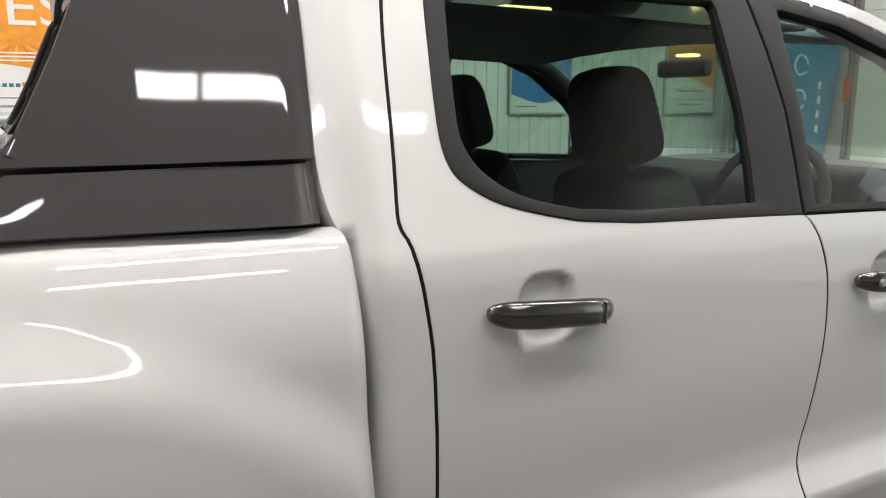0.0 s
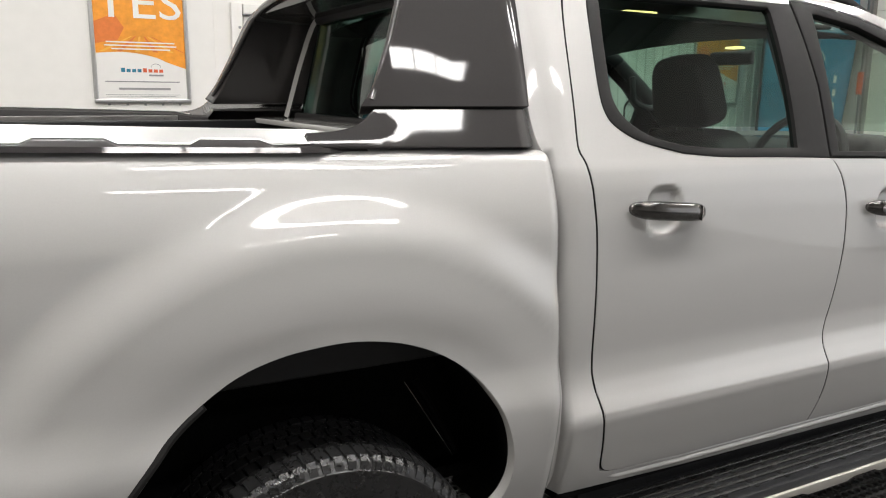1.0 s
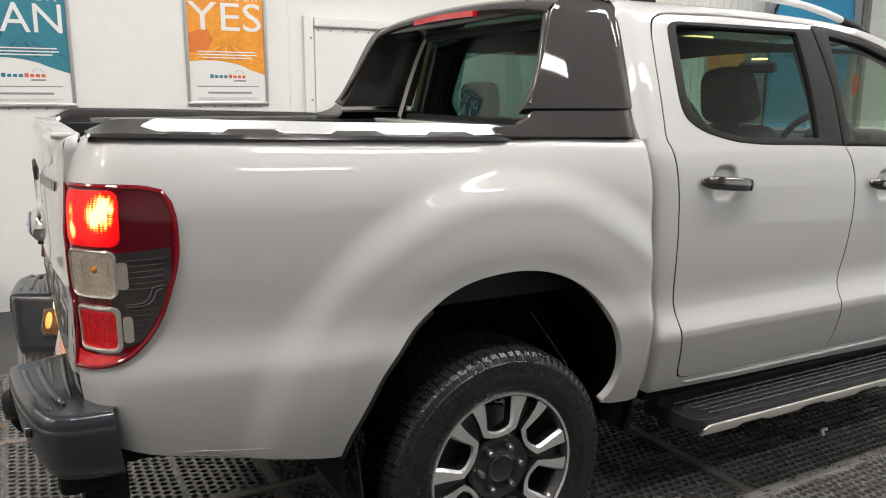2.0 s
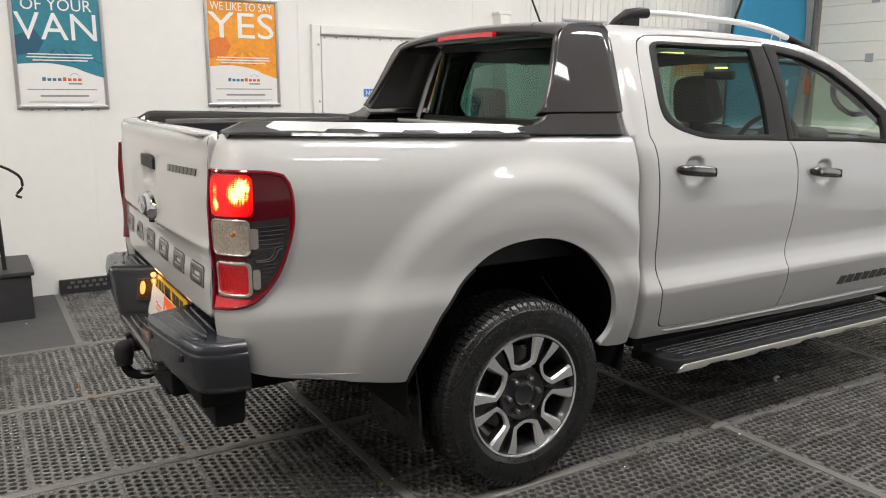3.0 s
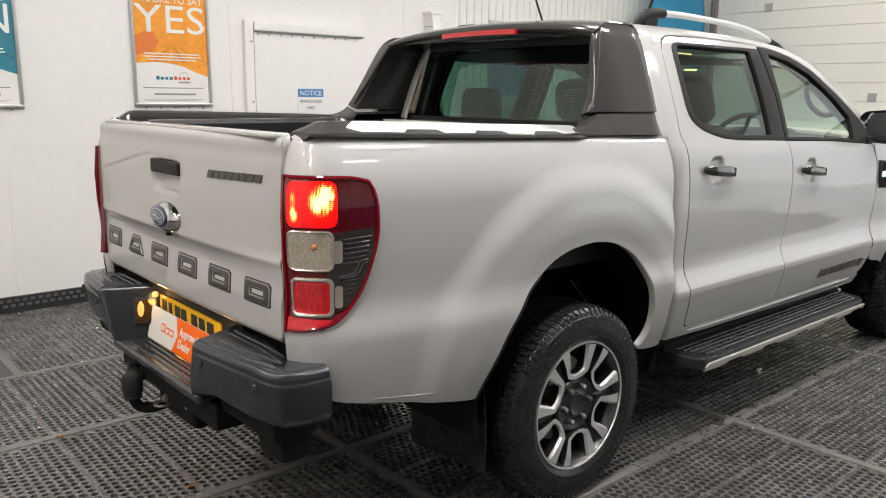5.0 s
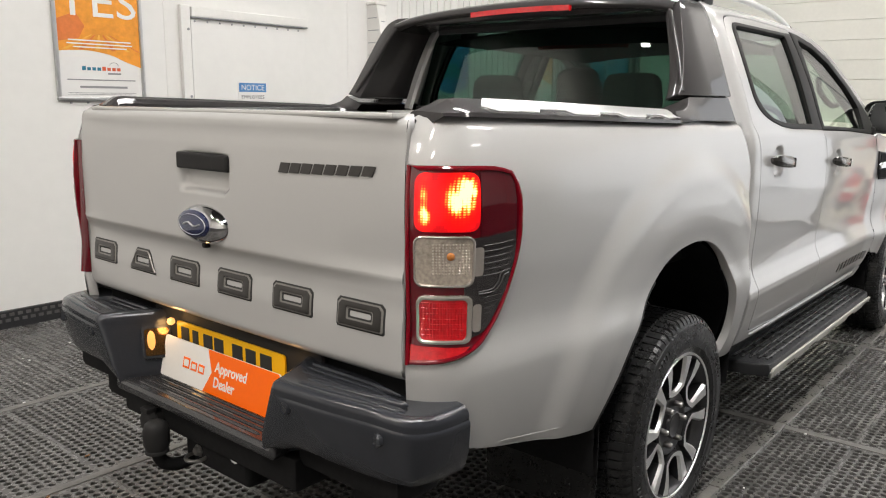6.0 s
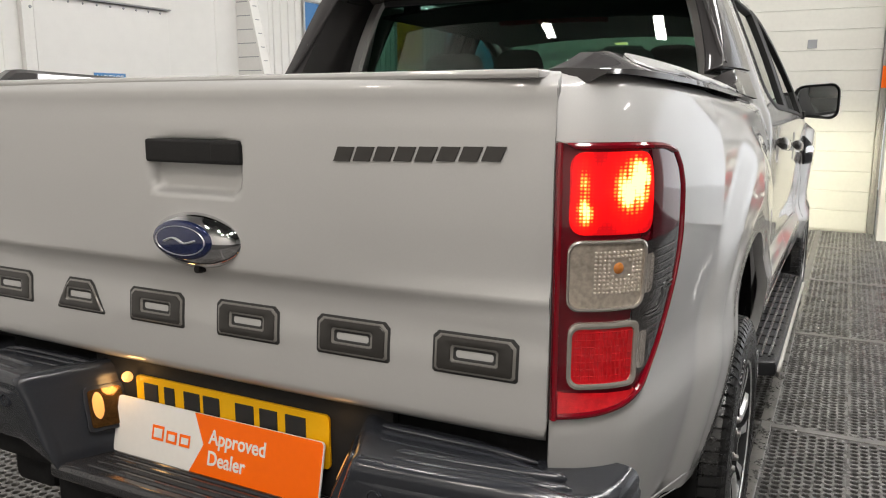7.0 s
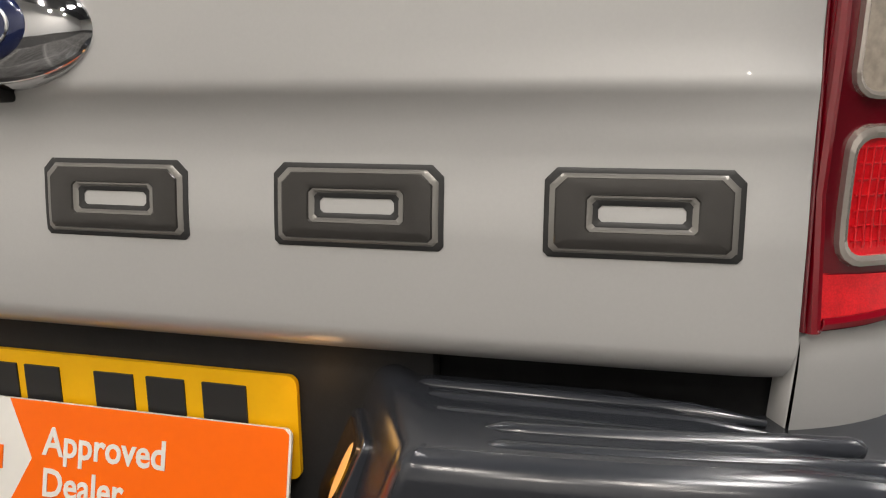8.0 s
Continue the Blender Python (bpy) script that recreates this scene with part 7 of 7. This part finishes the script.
# ---- small litter on the mats ----
def leaf(x, y, s, rot, mat, label):
    t = thing("fallen_leaf", label, "leaf", pose(x, y, 0.004, 0, 0, rot), "fallen leaves")
    pts = [(-s, 0), (-s * 0.5, s * 0.42), (0, s * 0.5), (s * 0.55, s * 0.32), (s, 0), (s * 0.5, -s * 0.36), (0, -s * 0.46), (-s * 0.5, -s * 0.35)]
    bm = bmesh.new()
    c = bm.verts.new((0, 0, 0.002))
    vs = [bm.verts.new((a, b, 0.003 + 0.25 * abs(b) + 0.004 * (i % 2))) for i, (a, b) in enumerate(pts)]
    for i in range(len(vs)):
        bm.faces.new((c, vs[i], vs[(i + 1) % len(vs)]))
    part("blade", bm, mat, t)


for x, y, s, r in ((-1.075, 0.108, 0.022, 20), (-1.36, 1.12, 0.018, 70), (-1.02, 1.10, 0.014, 10), (-1.33, 0.90, 0.020, 150), (-1.27, 0.88, 0.014, 40), (-0.35, 0.45, 0.02, 80), (0.20, 0.35, 0.018, 30)):
    leaf(x, y, s, r, LEAF, "brown dry fallen leaf on the mat")
leaf(-0.478, -0.616, 0.024, 60, LEAF_GREEN, "yellow-green fallen leaf on the mat")
bm = bmesh.new()
tube(bm, spl([(0, 0, 0.006), (0.02, 0.01, 0.016), (0.045, -0.005, 0.02), (0.06, 0.01, 0.008)], 4), 0.008, 8)
cr = thing("paper_scrap", "crumpled white paper scrap on the mat", "scrap", pose(1.845, -0.672, 0.0, 0, 0, 30))
part("scrap", bm, PAPER, cr)
bm = bmesh.new()
for k in range(260):
    x, y, s = random.uniform(-2.4, 4.5), random.uniform(-2.6, 3.0), random.uniform(0.0015, 0.0045)
    box(bm, x - s, x + s * 1.6, y - s, y + s, 0.0005, 0.0005 + s)
tagged(part("crumbs", bm, PAPER, smooth=False), "tiny pale crumbs strewn over the mats", "crumbs", kind="stuff")

# ---- rubber ring mats ----
def mat_mesh(L, W, pitch=0.0365, hole=0.0132):
    """A perforated strip L by W, its holes in staggered rows along L."""
    rows = max(1, int((W - 0.020) / (pitch * 0.87)))
    ph = (W - 0.016) / rows
    n = int((L - 0.03) / pitch)
    pu = (L - 0.024) / (n + 0.5)
    verts, faces = [], []

    def quad(x0, x1, y0, y1):
        k = len(verts)
        verts.extend([(x0, y0, 0), (x1, y0, 0), (x1, y1, 0), (x0, y1, 0)])
        faces.append((k, k + 1, k + 2, k + 3))

    quad(0, L, 0, 0.008)
    quad(0, L, W - 0.008, W)
    quad(0, 0.012, 0.008, W - 0.008)
    quad(L - 0.012, L, 0.008, W - 0.008)
    seg = 8
    for r in range(rows):
        y0 = 0.008 + r * ph
        sh = 0.012 + (0.5 * pu if r % 2 else 0)
        if r % 2:
            quad(0.012, 0.012 + 0.5 * pu, y0, y0 + ph)
        else:
            quad(L - 0.012 - 0.5 * pu, L - 0.012, y0, y0 + ph)
        for c in range(n):
            x0 = sh + c * pu
            cx, cy = x0 + pu / 2, y0 + ph / 2
            k = len(verts)
            for a in range(seg):
                t = 2 * math.pi * (a + 0.5) / seg
                cs, sn = math.cos(t), math.sin(t)
                m = min(pu / 2 / max(abs(cs), 1e-6), ph / 2 / max(abs(sn), 1e-6))
                ox, oy = cx + m * cs, cy + m * sn
                verts.append((ox, oy, 0))
                verts.append((cx + (hole + 0.0022) * cs, cy + (hole + 0.0022) * sn, 0))
                verts.append((cx + hole * cs, cy + hole * sn, -0.0025))
                verts.append((cx + hole * cs, cy + hole * sn, -0.013))
            for a in range(seg):
                b = (a + 1) % seg
                for q in range(3):
                    faces.append((k + 4 * a + q, k + 4 * b + q, k + 4 * b + q + 1, k + 4 * a + q + 1))
            for qx, qy, a in ((x0 + pu, y0 + ph, 0), (x0, y0 + ph, 2), (x0, y0, 4), (x0 + pu, y0, 6)):
                k2 = len(verts)
                verts.append((qx, qy, 0))
                faces.append((k + 4 * (a % seg), k2, k + 4 * ((a + 1) % seg)))
    me = bpy.data.meshes.new("mat")
    me.from_pydata(verts, [], faces)
    me.validate()
    me.materials.append(MAT)
    bm = bmesh.new()
    bm.from_mesh(me)
    for f_ in bm.faces:
        if f_.normal.z < -0.5:
            f_.normal_flip()
    bm.to_mesh(me)
    bm.free()
    return me


XS = [-3.52, -1.97, -0.42, 1.155, 2.70, 4.33, 5.93]
YS = [-4.50, -3.60, -2.70, -1.79, -0.89, 0.02, 0.93, 1.86]
floor = tagged(new("floor"), "black perforated rubber mats laid in rows with grey joints", "floor", kind="structure")
J = 0.022
cache = {}


def lay(x0, x1, y0, y1, along_x):
    """Three strips side by side in one bay."""
    if along_x:
        w = (y1 - y0 - 2 * J) / 3
        key = ("x", round(x1 - x0, 2), round(w, 3))
        if key not in cache:
            cache[key] = mat_mesh(x1 - x0 - 2 * J, w - 0.0006)
        for k in range(3):
            part("mat", cache[key], None, floor, at=pose(x0 + J, y0 + J + w * k + 0.0003, 0))
    else:
        w = (x1 - x0 - 2 * J) / 5
        key = ("y", round(y1 - y0, 2), round(w, 3))
        if key not in cache:
            cache[key] = mat_mesh(y1 - y0 - 2 * J, w - 0.0006)
        for k in range(5):
            part("mat", cache[key], None, floor, at=pose(x0 + J + w * (k + 1) - 0.0003, y0 + J, 0, 0, 0, 90))


for i in range(len(XS) - 1):
    for j in range(len(YS) - 1):
        lay(XS[i], XS[i + 1], YS[j], YS[j + 1], XS[i] > -0.5)
lay(-1.27, 0.30, 1.86, 3.24, False)
for x0, x1 in ((0.30, 1.9), (1.9, 3.5), (3.5, 5.1), (5.1, 7.0)):
    lay(x0, x1, 1.86, 3.24, True)
for j in range(len(YS) - 1):
    if YS[j] > -1.8:
        lay(5.93, 7.05, YS[j], YS[j + 1], True)
part("plain_floor", boxed(-4.9, -1.29, 1.88, 3.26, -0.013, 0.002), CARPET, floor, "smooth dark grey floor", smooth=False)
for y in YS:
    part("joint", boxed(XS[0], 7.05, y - J + 0.002, y + J - 0.002, -0.013, 0.003, 0.002, 1), SEAM, floor, smooth=False)
for x in XS:
    for j in range(len(YS) - 1):
        part("joint", boxed(x - J + 0.002, x + J - 0.002, YS[j] + J, YS[j + 1] - J, -0.013, 0.003, 0.002, 1), SEAM, floor, smooth=False)
part("joint", boxed(-1.29, -1.25, 1.86 + J, 3.24, -0.013, 0.003, 0.002, 1), SEAM, floor, smooth=False)
# worn metal channel beside the truck, and the bright strip farther out
for x0, x1 in ((0.40, 1.12), (1.19, 1.80), (1.82, 2.22), (2.24, 2.66), (2.74, 4.28)):
    part("channel", boxed(x0, x1, -0.914, -0.866, -0.010, 0.006, 0.003, 1), CHANNEL, floor, smooth=False)
part("pale_strip", boxed(2.75, 6.9, -1.765, -1.70, -0.010, 0.006, 0.002, 1), PAPER, floor, "pale strip", smooth=False)
part("pale_strip", boxed(-1.75, -1.70, 2.0, 2.6, -0.010, 0.005, 0.002, 1), PAPER, floor, "pale strip", smooth=False)
